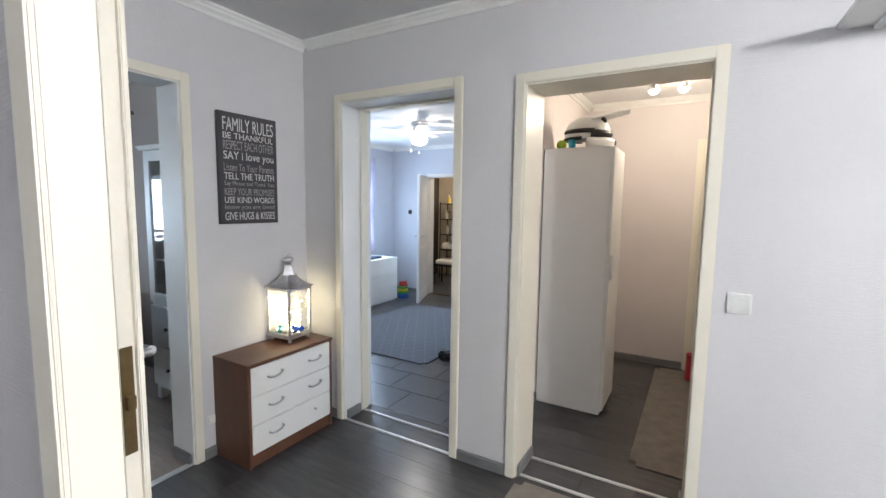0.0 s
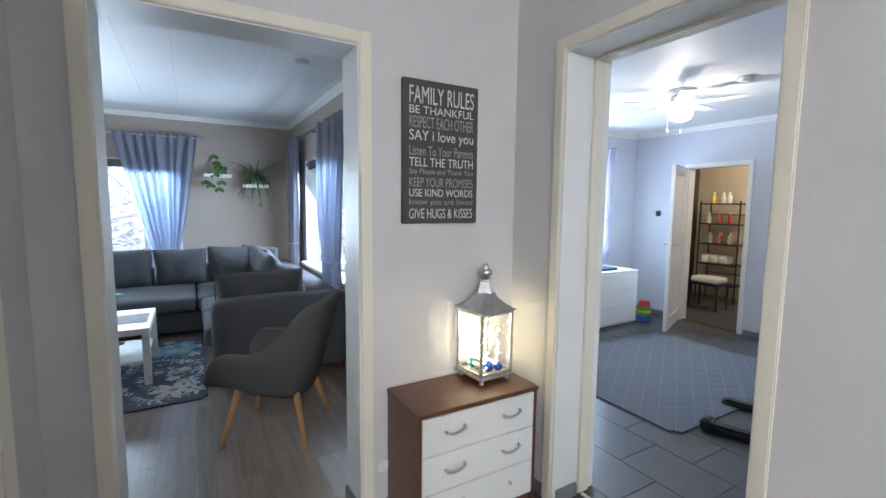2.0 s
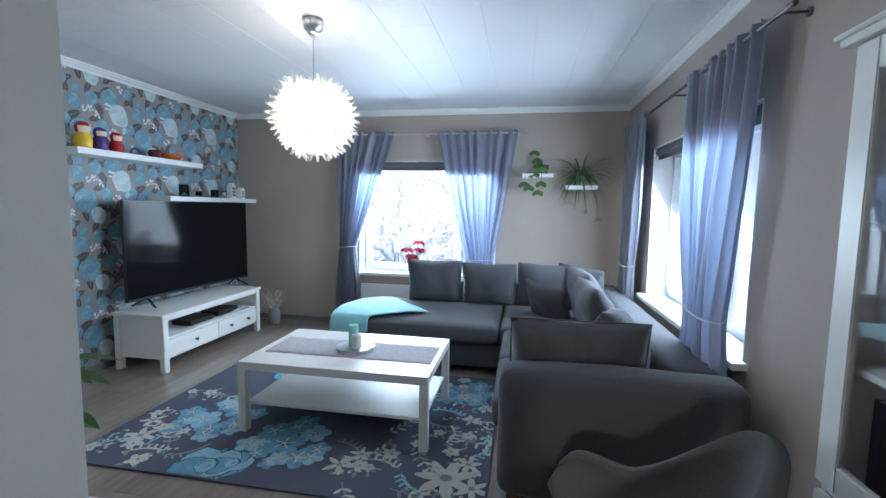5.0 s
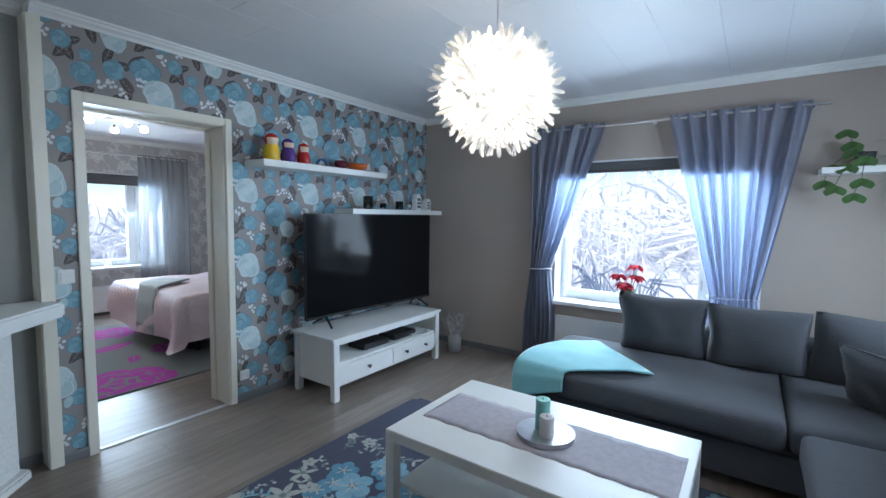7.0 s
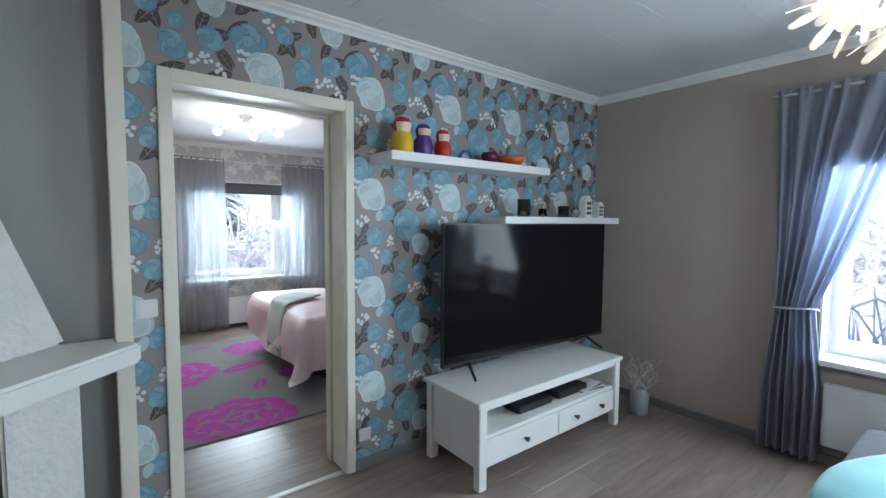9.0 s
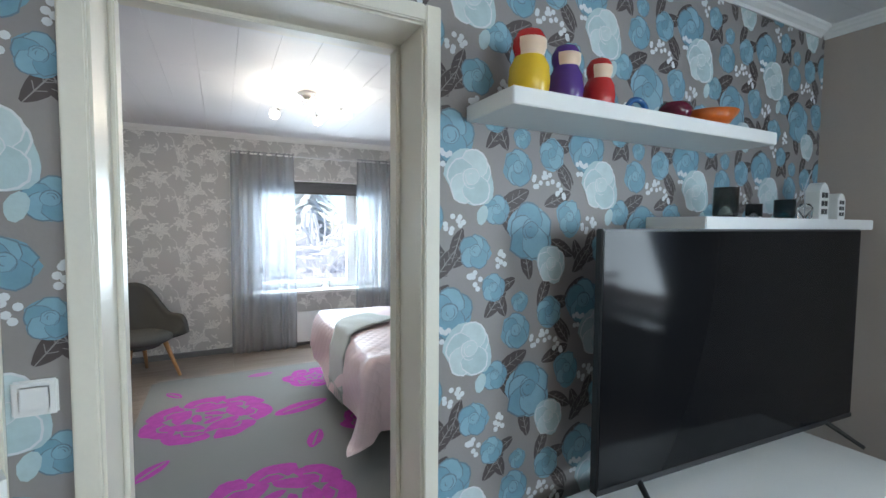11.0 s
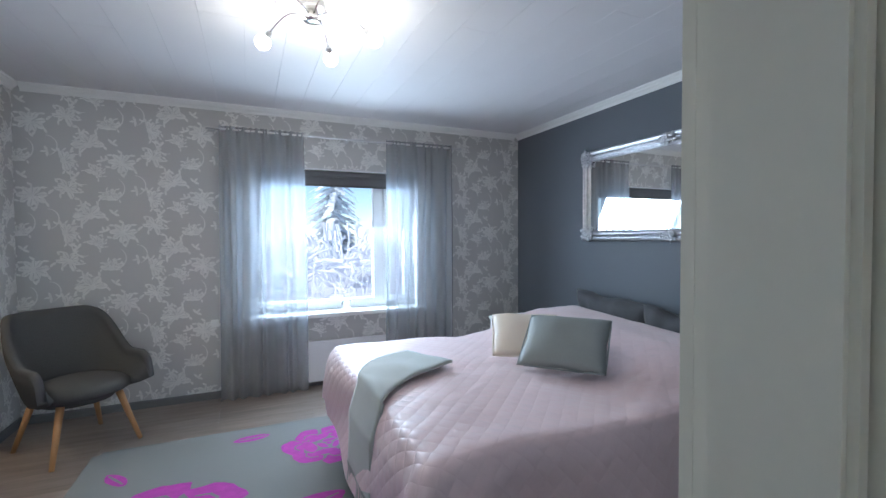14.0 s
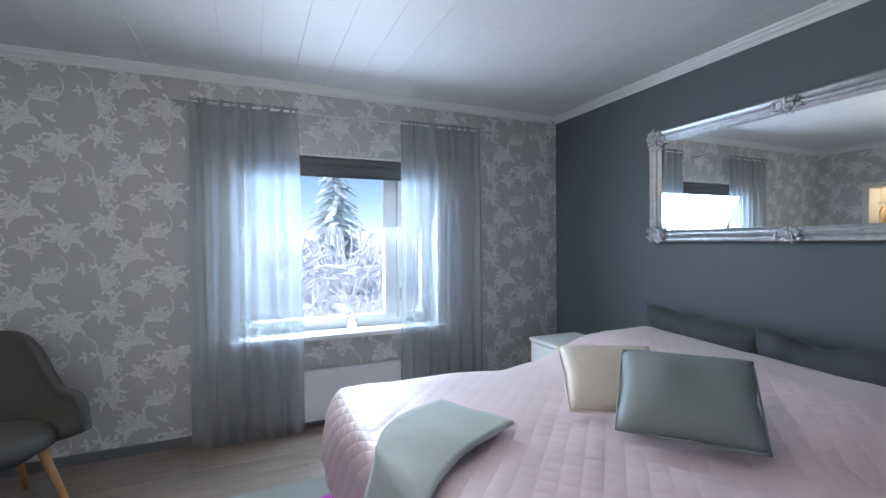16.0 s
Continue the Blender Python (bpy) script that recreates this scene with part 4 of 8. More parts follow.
wall_shelf(-5.95, -4.68, 1.80, "long white floating shelf with dolls and bowls")
wall_shelf(-6.84, -5.52, 1.465, "long white floating shelf with jars and small houses")
for y0, z in ((0.89, 1.765), (1.33, 1.645)):
    t = thing("corner_shelf", "small white floating shelf carrying a potted plant", "shelf", pose(-6.87, y0, z), "small plant shelves")
    part("board", boxes([(0.001, 0.0, -0.04, 0.22, 0.315, 0.0)], 0.003), M_WHITE, t)


def curtain(name, label, axis, plane, a0, a1, z1, z0, material, tie=None, folds=9, depth=0.035, seed=0, rise=1, ruffle=0.03, spread=0.03):
    """A gathered curtain between a0 and a1. tie: (height, from, to) of a cord that draws it in. rise: the side towards the room."""
    t = thing(name, label, "curtain")

    def place(u, v):
        z = z1 + ruffle + (z0 - z1 - ruffle) * v
        lo, hi = a0, a1
        if tie:
            tz, t0, t1 = tie
            if z > tz:
                k = ((z1 - z) / (z1 - tz))
                k = max(0, min(1, k)) ** 1.08
                lo, hi = a0 + (t0 - a0) * k, a1 + (t1 - a1) * k
            else:
                k = min(1, (tz - z) / 0.45)
                mid, half = (t0 + t1) / 2, (t1 - t0) / 2
                lo, hi = mid - half * (1 + 0.5 * k), mid + half * (1 + 0.5 * k)
        else:
            lo, hi = a0 - spread * v * 0.5, a1 + spread * v * 0.5
        w = u + 0.03 * noise.noise((u * 6 + seed, v * 0.8, seed))
        a = lo + (hi - lo) * w
        d = depth * (0.55 + 0.6 * min(1, v * 3)) * math.sin(2 * math.pi * folds * (u + 0.055 * noise.noise((u * 5, v * 1.2, seed + 5)))) * (0.75 + 0.6 * noise.noise((u * 6, v, seed + 9))) + 0.4 * depth * noise.noise((u * 9, v * 2.5, seed))
        if z > z1:
            d *= 0.5
            d += 0.016 * math.sin(u * 90 + 3 * noise.noise((u * 20, 0, seed)))
        p = plane + rise * (0.02 + d)
        return (a, p, z) if axis == 0 else (p, a, z)
    part("cloth", sheet(place, folds * 14, 40), material, t, smooth=True)
    if tie:
        tz, t0, t1 = tie
        m, h = (t0 + t1) / 2, (t1 - t0) / 2 + 0.012
        pts = []
        for k in range(25):
            an = 2 * math.pi * k / 24
            a, p = m + h * math.cos(an), plane + rise * 0.02 + (depth * 1.25 + 0.01) * math.sin(an)
            zz = tz + 0.006 * math.sin(an * 2)
            pts.append((a, p, zz) if axis == 0 else (p, a, zz))
        part("tie_back", path_tube(pts, 0.006, 6), M_TIE, t)
    return t


def curtain_rod(label, axis, plane, wallface, a0, a1, z, r=0.009, material=None):
    t = thing("curtain_rod", label, "curtain rod")
    def P(a, p, zz):
        return (a, p, zz) if axis == 0 else (p, a, zz)
    part("rod", rods([(P(a0, plane, z), P(a1, plane, z), r)]), material or M_STEEL, t)
    for a in (a0, a1):
        s = 1 if a == a1 else -1
        part("finial", rods([(P(a, plane, z), P(a + s * 0.03, plane, z), r * 1.5, r * 1.1)]), material or M_STEEL, t)
    for a in (a0 + 0.06, (a0 + a1) / 2, a1 - 0.06):
        part("bracket", rods([(P(a, plane, z), P(a, wallface, z), 0.006), (P(a, wallface + (plane - wallface) * 0.08, z), P(a, wallface, z), 0.018)]), material or M_STEEL, t)


curtain_rod("steel curtain rod with a beaded sleeve", 1, -6.775, -6.87, -1.22, 0.90, 2.20)
curtain("satin_curtain", "blue-grey satin curtain tied back beside the window", 1, -6.79, -1.22, -0.53, 2.20, 0.03, M_CURT, (0.93, -1.18, -0.98), 7, 0.042, 1)
curtain("satin_curtain", "blue-grey satin curtain tied back beside the window", 1, -6.79, -0.04, 0.83, 2.20, 0.03, M_CURT, (0.83, 0.30, 0.60), 8, 0.044, 2)
curtain_rod("dark curtain rod with twisted ends", 0, 1.87, 1.97, -6.55, -3.90, 2.17, 0.010, M_ROD)
curtain("satin_curtain", "blue-grey satin curtain tied back beside the window", 0, 1.885, -6.50, -5.85, 2.17, 0.03, M_CURT, (0.90, -6.36, -6.08), 7, 0.042, 3, rise=-1)
curtain("satin_curtain", "blue-grey satin curtain tied back beside the window", 0, 1.885, -4.92, -4.08, 2.17, 0.03, M_CURT, (0.86, -4.66, -4.28), 8, 0.044, 4, rise=-1)


def pendant():
    """A ball of many fan-shaped paper flowers on thin stems round a bulb."""
    c = Vector((-4.46, -0.33, 1.92))
    t = thing("pendant_lamp", "lit white pendant lamp made of many paper flower fans", "lamp", pose(c.x, c.y, c.z))
    part("canopy", lathe([(0.005, 0.47), (0.03, 0.47), (0.035, 0.48), (0.055, 0.50), (0.06, 0.554), (0.01, 0.554)]), M_STEEL, t, smooth=True)
    part("cord", rods([((0, 0, 0.10), (0, 0, 0.475), 0.003)]), M_STEEL, t)
    part("socket", rods([((0, 0, 0.05), (0, 0, 0.12), 0.022, 0.018)]), M_WHITE, t)
    part("bulb", ball(bmesh.new(), (0, 0, 0.0), 0.06, 3), M_BULB, t, smooth=True)
    rng = random.Random(3)
    fan = bmesh.new()
    for ring, (cnt, tilt, ln) in enumerate(((11, 66, 0.085), (7, 34, 0.092))):
        for k in range(cnt):
            a = 2 * math.pi * (k + 0.5 * ring) / cnt
            th = radians(tilt)
            o = Vector((math.cos(a) * math.sin(th), math.sin(a) * math.sin(th), math.cos(th)))
            s = Vector((-math.sin(a), math.cos(a), 0))
            pts = [o * 0.008 - s * 0.002, o * ln * 0.55 - s * 0.005, o * ln * 0.9 - s * 0.009, o * ln * 1.06 - s * 0.006, o * ln * 1.12, o * ln * 1.06 + s * 0.006, o * ln * 0.9 + s * 0.009, o * ln * 0.55 + s * 0.005, o * 0.008 + s * 0.002]
            f = fan.faces.new([fan.verts.new(p + Vector((0, 0, 0.002 * (j % 2)))) for j, p in enumerate(pts)])
    me = bpy.data.meshes.new("flower_fan")
    fan.to_mesh(me)
    fan.free()
    me.materials.append(M_PETAL)
    N = 38
    for k in range(N):
        z = 1 - 2 * (k + 0.5) / N
        a = k * 2.39996
        d = Vector((math.sqrt(1 - z * z) * math.cos(a), math.sqrt(1 - z * z) * math.sin(a), z))
        if d.z > 0.93:
            continue
        ob = new("flower_fan", me)
        ob.parent = t
        q = d.to_track_quat('Z', 'Y').to_matrix().to_4x4()
        ob.matrix_basis = Matrix.Translation(d * (0.158 + 0.02 * rng.random())) @ q @ pose(0, 0, 0, 0, 0, rng.random() * 360) @ Matrix.Scale(0.95 + 0.14 * rng.random(), 4)
    tagged(part("stems", rods([(Vector((0, 0, 0)), Vector((math.sqrt(1 - z * z) * math.cos(k * 2.39996), math.sqrt(1 - z * z) * math.sin(k * 2.39996), z)) * 0.165, 0.002) for k in range(N) for z in (1 - 2 * (k + 0.5) / N,)], 5), M_PETAL, t), kind="stuff")


pendant()


def vitrine():
    t = thing("glass_cabinet", "tall white display cabinet with glass doors over drawers", "cabinet", pose(-3.195, 1.66, 0))
    W, D, H = 0.82, 0.29, 1.82
    part("carcass", boxes([(0, 0.02, 0.09, 0.02, D, H - 0.03), (W - 0.02, 0.02, 0.09, W, D, H - 0.03), (0.02, 0.02, 0.09, W - 0.02, D - 0.01, 0.11), (0.02, D - 0.01, 0.11, W - 0.02, D, H - 0.03), (0.02, 0.02, 0.70, W - 0.02, D - 0.01, 0.72)], 0.001), M_WOODWHITE, t)
    part("cornice", boxes([(-0.025, -0.02, H - 0.03, W + 0.0, D, H - 0.012), (-0.035, -0.03, H - 0.0119, W + 0.0, D, H)], 0.003), M_WOODWHITE, t)
    for x in (0.0, W - 0.05):
        for y in (0.02, D - 0.05):
            part("leg", boxes([(x, y, 0.0, x + 0.05, y + 0.05, 0.0895)], 0.003), M_WOODWHITE, t)
    for z in (1.02, 1.36):
        part("shelf", boxes([(0.021, 0.03, z, W - 0.021, D - 0.012, z + 0.016)], 0.002), M_WOODWHITE, t)
    for k, (x0, x1) in enumerate(((0.003, 0.472), (0.478, W - 0.003))):
        f = 0.07
        dr = part("door", boxes([(x0, 0.0, 0.725, x0 + f, 0.019, H - 0.034), (x1 - f, 0.0, 0.725, x1, 0.019, H - 0.034), (x0 + f, 0.0, 0.725, x1 - f, 0.019, 0.725 + f), (x0 + f, 0.0, H - 0.034 - f, x1 - f, 0.019, H - 0.034)], 0.003), M_WOODWHITE, t)
        p = part("pane", boxes([(x0 + f, 0.008, 0.725 + f, x1 - f, 0.012, H - 0.034 - f)], 0), M_PANE, dr, "clear glass")
        p.visible_shadow = False
        kx = x1 - 0.03 if k == 0 else x0 + 0.03
        part("knob", rods([((kx, 0.0, 1.30), (kx, -0.018, 1.30), 0.006, 0.006), ((kx, -0.016, 1.30), (kx, -0.03, 1.30), 0.010, 0.014)]), M_ROD, dr, "dark metal knob")
        for z0, z1 in ((0.115, 0.405), (0.411, 0.70)):
            q = part("drawer", boxes([(x0, 0.0, z0, x1, 0.019, z1)], 0.003), M_WOODWHITE, t)
            cx, cz = (x0 + x1) / 2, (z0 + z1) / 2
            part("knob", rods([((cx, 0.0, cz), (cx, -0.018, cz), 0.006, 0.006), ((cx, -0.016, cz), (cx, -0.03, cz), 0.010, 0.014)]), M_ROD, q, "dark metal knob")
    return t


vitrine()


M_NAVY = mat("navy_wool", (0.035, 0.055, 0.10), 0.95, var=0.3, scale=14, bump=0.3, grain=120)


def folded_blanket():
    t = thing("folded_blanket", "folded navy woollen blanket on top of the glass cabinet", "blanket", pose(-2.74, 1.80, 1.82, 0, 0, 4))
    for k in range(3):
        part("fold", soft_block(-0.20 + 0.012 * k, -0.12, 0.002 + 0.036 * k, 0.20 - 0.01 * k, 0.115, 0.038 + 0.036 * k, 0.016, 0.006), M_NAVY, t)


folded_blanket()


# ---------- fireplace in the corner ----------
def fireplace():
    t = thing("corner_fireplace", "white rough-plastered corner fireplace with a thick mantel shelf", "fireplace")
    def prism(pts, z0, z1, top=None):
        bm = bmesh.new()
        a = [bm.verts.new((x, y, z0)) for x, y in pts]
        b = [bm.verts.new((x, y, z1)) for x, y in (top or pts)]
        n = len(pts)
        for k in range(n):
            bm.faces.new((a[k], a[(k + 1) % n], b[(k + 1) % n], b[k]))
        bm.faces.new(a)
        bm.faces.new(b)
        bmesh.ops.bevel(bm, geom=list(bm.edges), offset=0.012, segments=2, affect='EDGES')
        return bm
    part("mantel", prism([(-3.60, -2.45), (-3.52, -2.62), (-2.345, -2.62), (-2.345, -1.47), (-2.56, -1.40)], 0.85, 0.93), M_WHITE, t, "thick white painted mantel slab with small chips")
    hood = prism([(-3.36, -2.62), (-2.345, -2.62), (-2.345, -1.66), (-2.50, -1.62)], 0.931, 2.45, [(-2.86, -2.62), (-2.345, -2.62), (-2.345, -2.16), (-2.46, -2.12)])
    bmesh.ops.subdivide_edges(hood, edges=[e for e in hood.edges if e.calc_length() > 0.3], cuts=24, use_grid_fill=True)
    for v in hood.verts:
        if v.co.x < -2.365 and v.co.y > -2.60 and 0.95 < v.co.z < 2.42:
            k = 0.016 * noise.noise((v.co.x * 22, v.co.y * 22, v.co.z * 22)) + 0.012 * noise.noise((v.co.x * 60, v.co.y * 60, v.co.z * 60))
            v.co += Vector((-0.7, 0.7, 0)) * k
    part("hood", hood, M_PLASTER, t, "rough white plaster hood")
    part("pillar", prism([(-3.40, -2.52), (-3.34, -2.62), (-3.10, -2.62), (-3.20, -2.30)], 0.0, 0.849), M_PLASTER, t)
    part("pillar", prism([(-2.62, -1.75), (-2.345, -1.85), (-2.345, -1.55), (-2.52, -1.55)], 0.0, 0.849), M_PLASTER, t)
    part("firebox", prism([(-3.19, -2.32), (-3.09, -2.61), (-2.355, -2.61), (-2.355, -1.86), (-2.63, -1.77)], 0.06, 0.848), M_BLACK, t, "black metal firebox")
    part("door_glass", prism([(-3.14, -2.24), (-3.13, -2.25), (-2.69, -1.81), (-2.70, -1.80)], 0.16, 0.78), M_SCREEN, t, "dark glass stove door")
    part("hearth", prism([(-3.44, -2.50), (-3.36, -2.62), (-2.345, -2.62), (-2.345, -1.46), (-2.48, -1.46)], 0.0, 0.055), M_PLASTER, t)


fireplace()


def sideboard():
    t = thing("side_table", "white side table against the wall with a plant on it", "table", pose(-2.545, -0.18, 0))
    part("top", boxes([(-0.19, -0.42, 0.73, 0.19, 0.42, 0.755)], 0.004), M_WOODWHITE, t)
    part("apron", boxes([(-0.165, -0.39, 0.62, 0.165, 0.39, 0.7295)], 0.003), M_WOODWHITE, t)
    for sx in (-1, 1):
        for sy in (-1, 1):
            part("leg", boxes([(sx * 0.155 - 0.022, sy * 0.38 - 0.022, 0, sx * 0.155 + 0.022, sy * 0.38 + 0.022, 0.6195)], 0.003), M_WOODWHITE, t)


sideboard()


def radiator(label, axis, face, s, a0, a1, z0, z1):
    t = thing("radiator", label, "radiator")
    def bx(p0, p1, d0, d1, q0, q1):
        d0, d1 = sorted((face + s * d0, face + s * d1))
        return (p0, d0, q0, p1, d1, q1) if axis == 0 else (d0, p0, q0, d1, p1, q1)
    part("panel", boxes([bx(a0, a1, 0.025, 0.075, z0, z1 - 0.016)], 0.006), M_PVC, t)
    n = int((a1 - a0 - 0.04) / 0.014)
    part("grille", boxes([bx(a0, a1, 0.03, 0.034, z1 - 0.0155, z1), bx(a0, a1, 0.068, 0.075, z1 - 0.0155, z1)] + [bx(a0 + 0.02 + k * 0.014, a0 + 0.026 + k * 0.014, 0.0342, 0.0678, z1 - 0.012, z1 - 0.002) for k in range(n)], 0), M_PVC, t)
    for a in (a0 + 0.12, a1 - 0.15):
        part("bracket", boxes([bx(a, a + 0.03, 0.0, 0.0248, z0 + 0.05, z1 - 0.05)], 0.001), M_STEEL, t)
    return t


radiator("white panel radiator under the window", 1, -6.87, 1, -0.93, 0.35, 0.13, 0.50)
radiator("white panel radiator under the bedroom window", 0, -6.62, 1, -5.68, -4.5, 0.05, 0.40)


# ---------- bedroom ----------
BX0, BX1, BY0, BY1 = -6.82, -4.83, -5.45, -3.90


def bed():
    t = thing("double_bed", "double bed made up with a pink quilted bedspread", "bed")
    part("base", boxes([(BX0 + 0.02, BY0 + 0.06, 0.10, BX1 - 0.06, BY1 - 0.06, 0.36)], 0.02), M_BEDBASE, t)
    part("mattress", soft_block(BX0 + 0.02, BY0 + 0.05, 0.365, BX1 - 0.05, BY1 - 0.05, 0.53, 0.05, 0.0), M_WHITE, t)
    for x in (BX0 + 0.15, BX1 - 0.2):
        for y in (BY0 + 0.15, BY1 - 0.15):
            part("leg", rods([((x, y, 0), (x, y, 0.101), 0.025)]), M_BLACK, t)

    def top(x, y):
        e = max(0.0, min(1.0, (-x - 5.86) / 0.5))
        e = e * e * (3 - 2 * e)
        mid = (y - (BY0 + BY1) / 2) / (BY1 - BY0) * 2
        pil = e * float(np.interp(mid, (-1.0, -0.9, -0.15, 0.5, 0.82, 1.0), (0.12, 0.155, 0.135, 0.115, 0.085, 0.02)))
        roll = max(0.0, (-x - 6.62) / 0.2)
        fold = 0.010 * math.sin(26 * math.atan2(y + 4.25, x + 6.35) + 5 * noise.noise((x * 4, y * 4, 7))) * math.exp(-((x + 6.05) ** 2 + (y + 4.15) ** 2) / 0.10)
        sag = 0.02 * math.exp(-((x + 5.72) / 0.14) ** 2) * (1 - e)
        return 0.61 + pil - 0.10 * roll ** 2 + fold - sag + 0.016 * noise.noise((x * 2.3, y * 2.3, 0)) + 0.006 * noise.noise((x * 7, y * 7, 4)) - 0.012 * math.exp(-(mid * 9) ** 2) * (1 - e)

    def spread(u, v):
        """u runs from the wall to the foot and down, v from one side up, over and down the other."""
        L, Wd, drop = BX1 - BX0, BY1 - BY0, 0.50
        s, w = u * (L + drop), -drop + v * (Wd + 2 * drop)
        over = max(0.0, s - L)
        side = -min(0.0, w) if w < 0 else max(0.0, w - Wd)
        x = BX0 + min(s, L)
        y = BY0 + max(0.0, min(w, Wd))
        z = top(x, y)
        dirx, diry = over, (side if w > Wd else -side)
        hang = min(math.hypot(over, side), drop + 0.04 if w > 0 else 0.40)
        k = hang
        ripple = 0.025 * math.sin(s * 9 + w * 5) * min(1, k * 3)
        n = Vector((dirx, diry, 0))
        if n.length > 0:
            n.normalize()
            out = 0.085 * min(1.0, k / 0.16) ** 0.6 + 0.10 * k * k + ripple + (0.42 * min(over, side) if w > Wd else 0.0)
            r = 0.14
            x += n.x * out
            y += n.y * out
            z -= k - r / 2 if k > r else k * k / (2 * r)
        return (x, y, max(z, 0.035))
    part("bedspread", sheet(spread, 90, 90, 0.0, uv=(2.5, 2.5)), M_PINK, t, "pink quilted bedspread")


bed()


def head_cushion(m, w, h, seed):
    """A crumpled velvet pillow slumped against the wall."""
    t = thing("velvet_pillow", "long dark grey velvet pillow slumped against the wall behind the bed", "pillow", m, "dark velvet pillows")
    bm = cushion(w, h, 0.17, 22, 0.10, seed)
    for v in bm.verts:
        k = (v.co.z / h) ** 2
        v.co.z -= 0.05 * k * (0.5 + noise.noise((v.co.x * 5 + seed, 0, 2)))
        v.co.y += 0.018 * noise.noise((v.co.x * 11 + seed, v.co.z * 8, 5))
    part("cover", bm, M_VELVET, t)


head_cushion(pose(-6.845, -5.14, 0.46, 7, 3, 90), 0.78, 0.43, 21)
head_cushion(pose(-6.83, -4.45, 0.44, 10, 2, 88), 0.76, 0.42, 27)
loose_cushion("ivory satin cushion lying on the bed", pose(-5.70, -4.62, 0.645, -62, 0, 150), 0.40, 0.38, 0.10, M_CREAMSAT, 31)
loose_cushion("grey-green satin cushion lying on the bed", pose(-5.70, -4.36, 0.645, -55, 0, 130), 0.44, 0.37, 0.12, M_GREYSAT, 32)


def sage_throw():
    t = thing("throw_blanket", "sage green fringed blanket folded over the foot of the bed", "blanket")
    def f(u, v):
        s = u * 0.94
        k = min(s, 0.56) / 0.56
        w = 0.36 + 0.05 * k
        q = (v - 0.5) * w
        bow = 0.05 * math.sin(math.pi * k)
        x = -5.21 + 0.43 * k + q * -0.40 * (1 - k) + bow
        y = -4.89 + 0.35 * k + q * (0.91 + 0.09 * k) - bow
        z = 0.642 + 0.012 * noise.noise((x * 5, y * 5, 2)) + 0.008 * math.sin(v * 3.14)
        over = max(0.0, s - 0.54)
        if over > 0:
            x = -4.785 + 0.06 * min(1, over * 6) + 0.13 * over * over
            y += 0.22 * over
            z = 0.642 - over * 0.94 if over > 0.05 else 0.642 - over * over * 18.8
        return (x, y, z)
    part("cloth", sheet(f, 40, 16, 0.014), M_SAGE, t)
    bm = bmesh.new()
    rng = random.Random(8)
    for k in range(34):
        p = Vector(f(1.0, k / 33))
        rod(bm, p, p + Vector((0.01 * rng.uniform(-1, 1), 0.012 * rng.uniform(-1, 1), -0.08)), 0.003, 0.002, seg=5)
    part("fringe", bm, M_SAGE, t)


sage_throw()


def nightstand(m, label):
    t = thing("nightstand", label, "nightstand", m, "white nightstands")
    w, d, h = 0.23, 0.20, 0.60
    part("top", boxes([(-d - 0.005, -w - 0.01, h - 0.025, d + 0.015, w + 0.01, h)], 0.006), M_WOODWHITE, t)
    for sx in (-1, 1):
        for sy in (-1, 1):
            part("leg", boxes([(sx * (d - 0.018) - 0.018, sy * (w - 0.018) - 0.018, 0, sx * (d - 0.018) + 0.018, sy * (w - 0.018) + 0.018, h - 0.0255)], 0.003), M_WOODWHITE, t)
    part("body", boxes([(-d + 0.002, -w + 0.002, h - 0.20, -d + 0.014, w - 0.002, h - 0.026), (-d + 0.037, -w + 0.004, h - 0.20, d - 0.037, -w + 0.016, h - 0.026), (-d + 0.037, w - 0.016, h - 0.20, d - 0.037, w - 0.004, h - 0.026)], 0.001), M_WOODWHITE, t)
    dr = part("drawer", boxes([(d - 0.012, -w + 0.038, h - 0.195, d + 0.004, w - 0.038, h - 0.034)], 0.003), M_WOODWHITE, t)
    part("knob", rods([((d + 0.003, 0, h - 0.115), (d + 0.018, 0, h - 0.115), 0.007, 0.007), ((d + 0.016, 0, h - 0.115), (d + 0.03, 0, h - 0.115), 0.012, 0.016)]), M_STEEL, dr, "steel knob")
    part("shelf", boxes([(-d + 0.01, -w + 0.005, 0.16, d - 0.01, w - 0.005, 0.178)], 0.003), M_WOODWHITE, t)
    return t


nightstand(pose(-6.375, -3.53, 0), "white wooden nightstand with a drawer beside the bed")
nightstand(pose(-6.48, -5.82, 0), "white wooden nightstand on the window side of the bed")


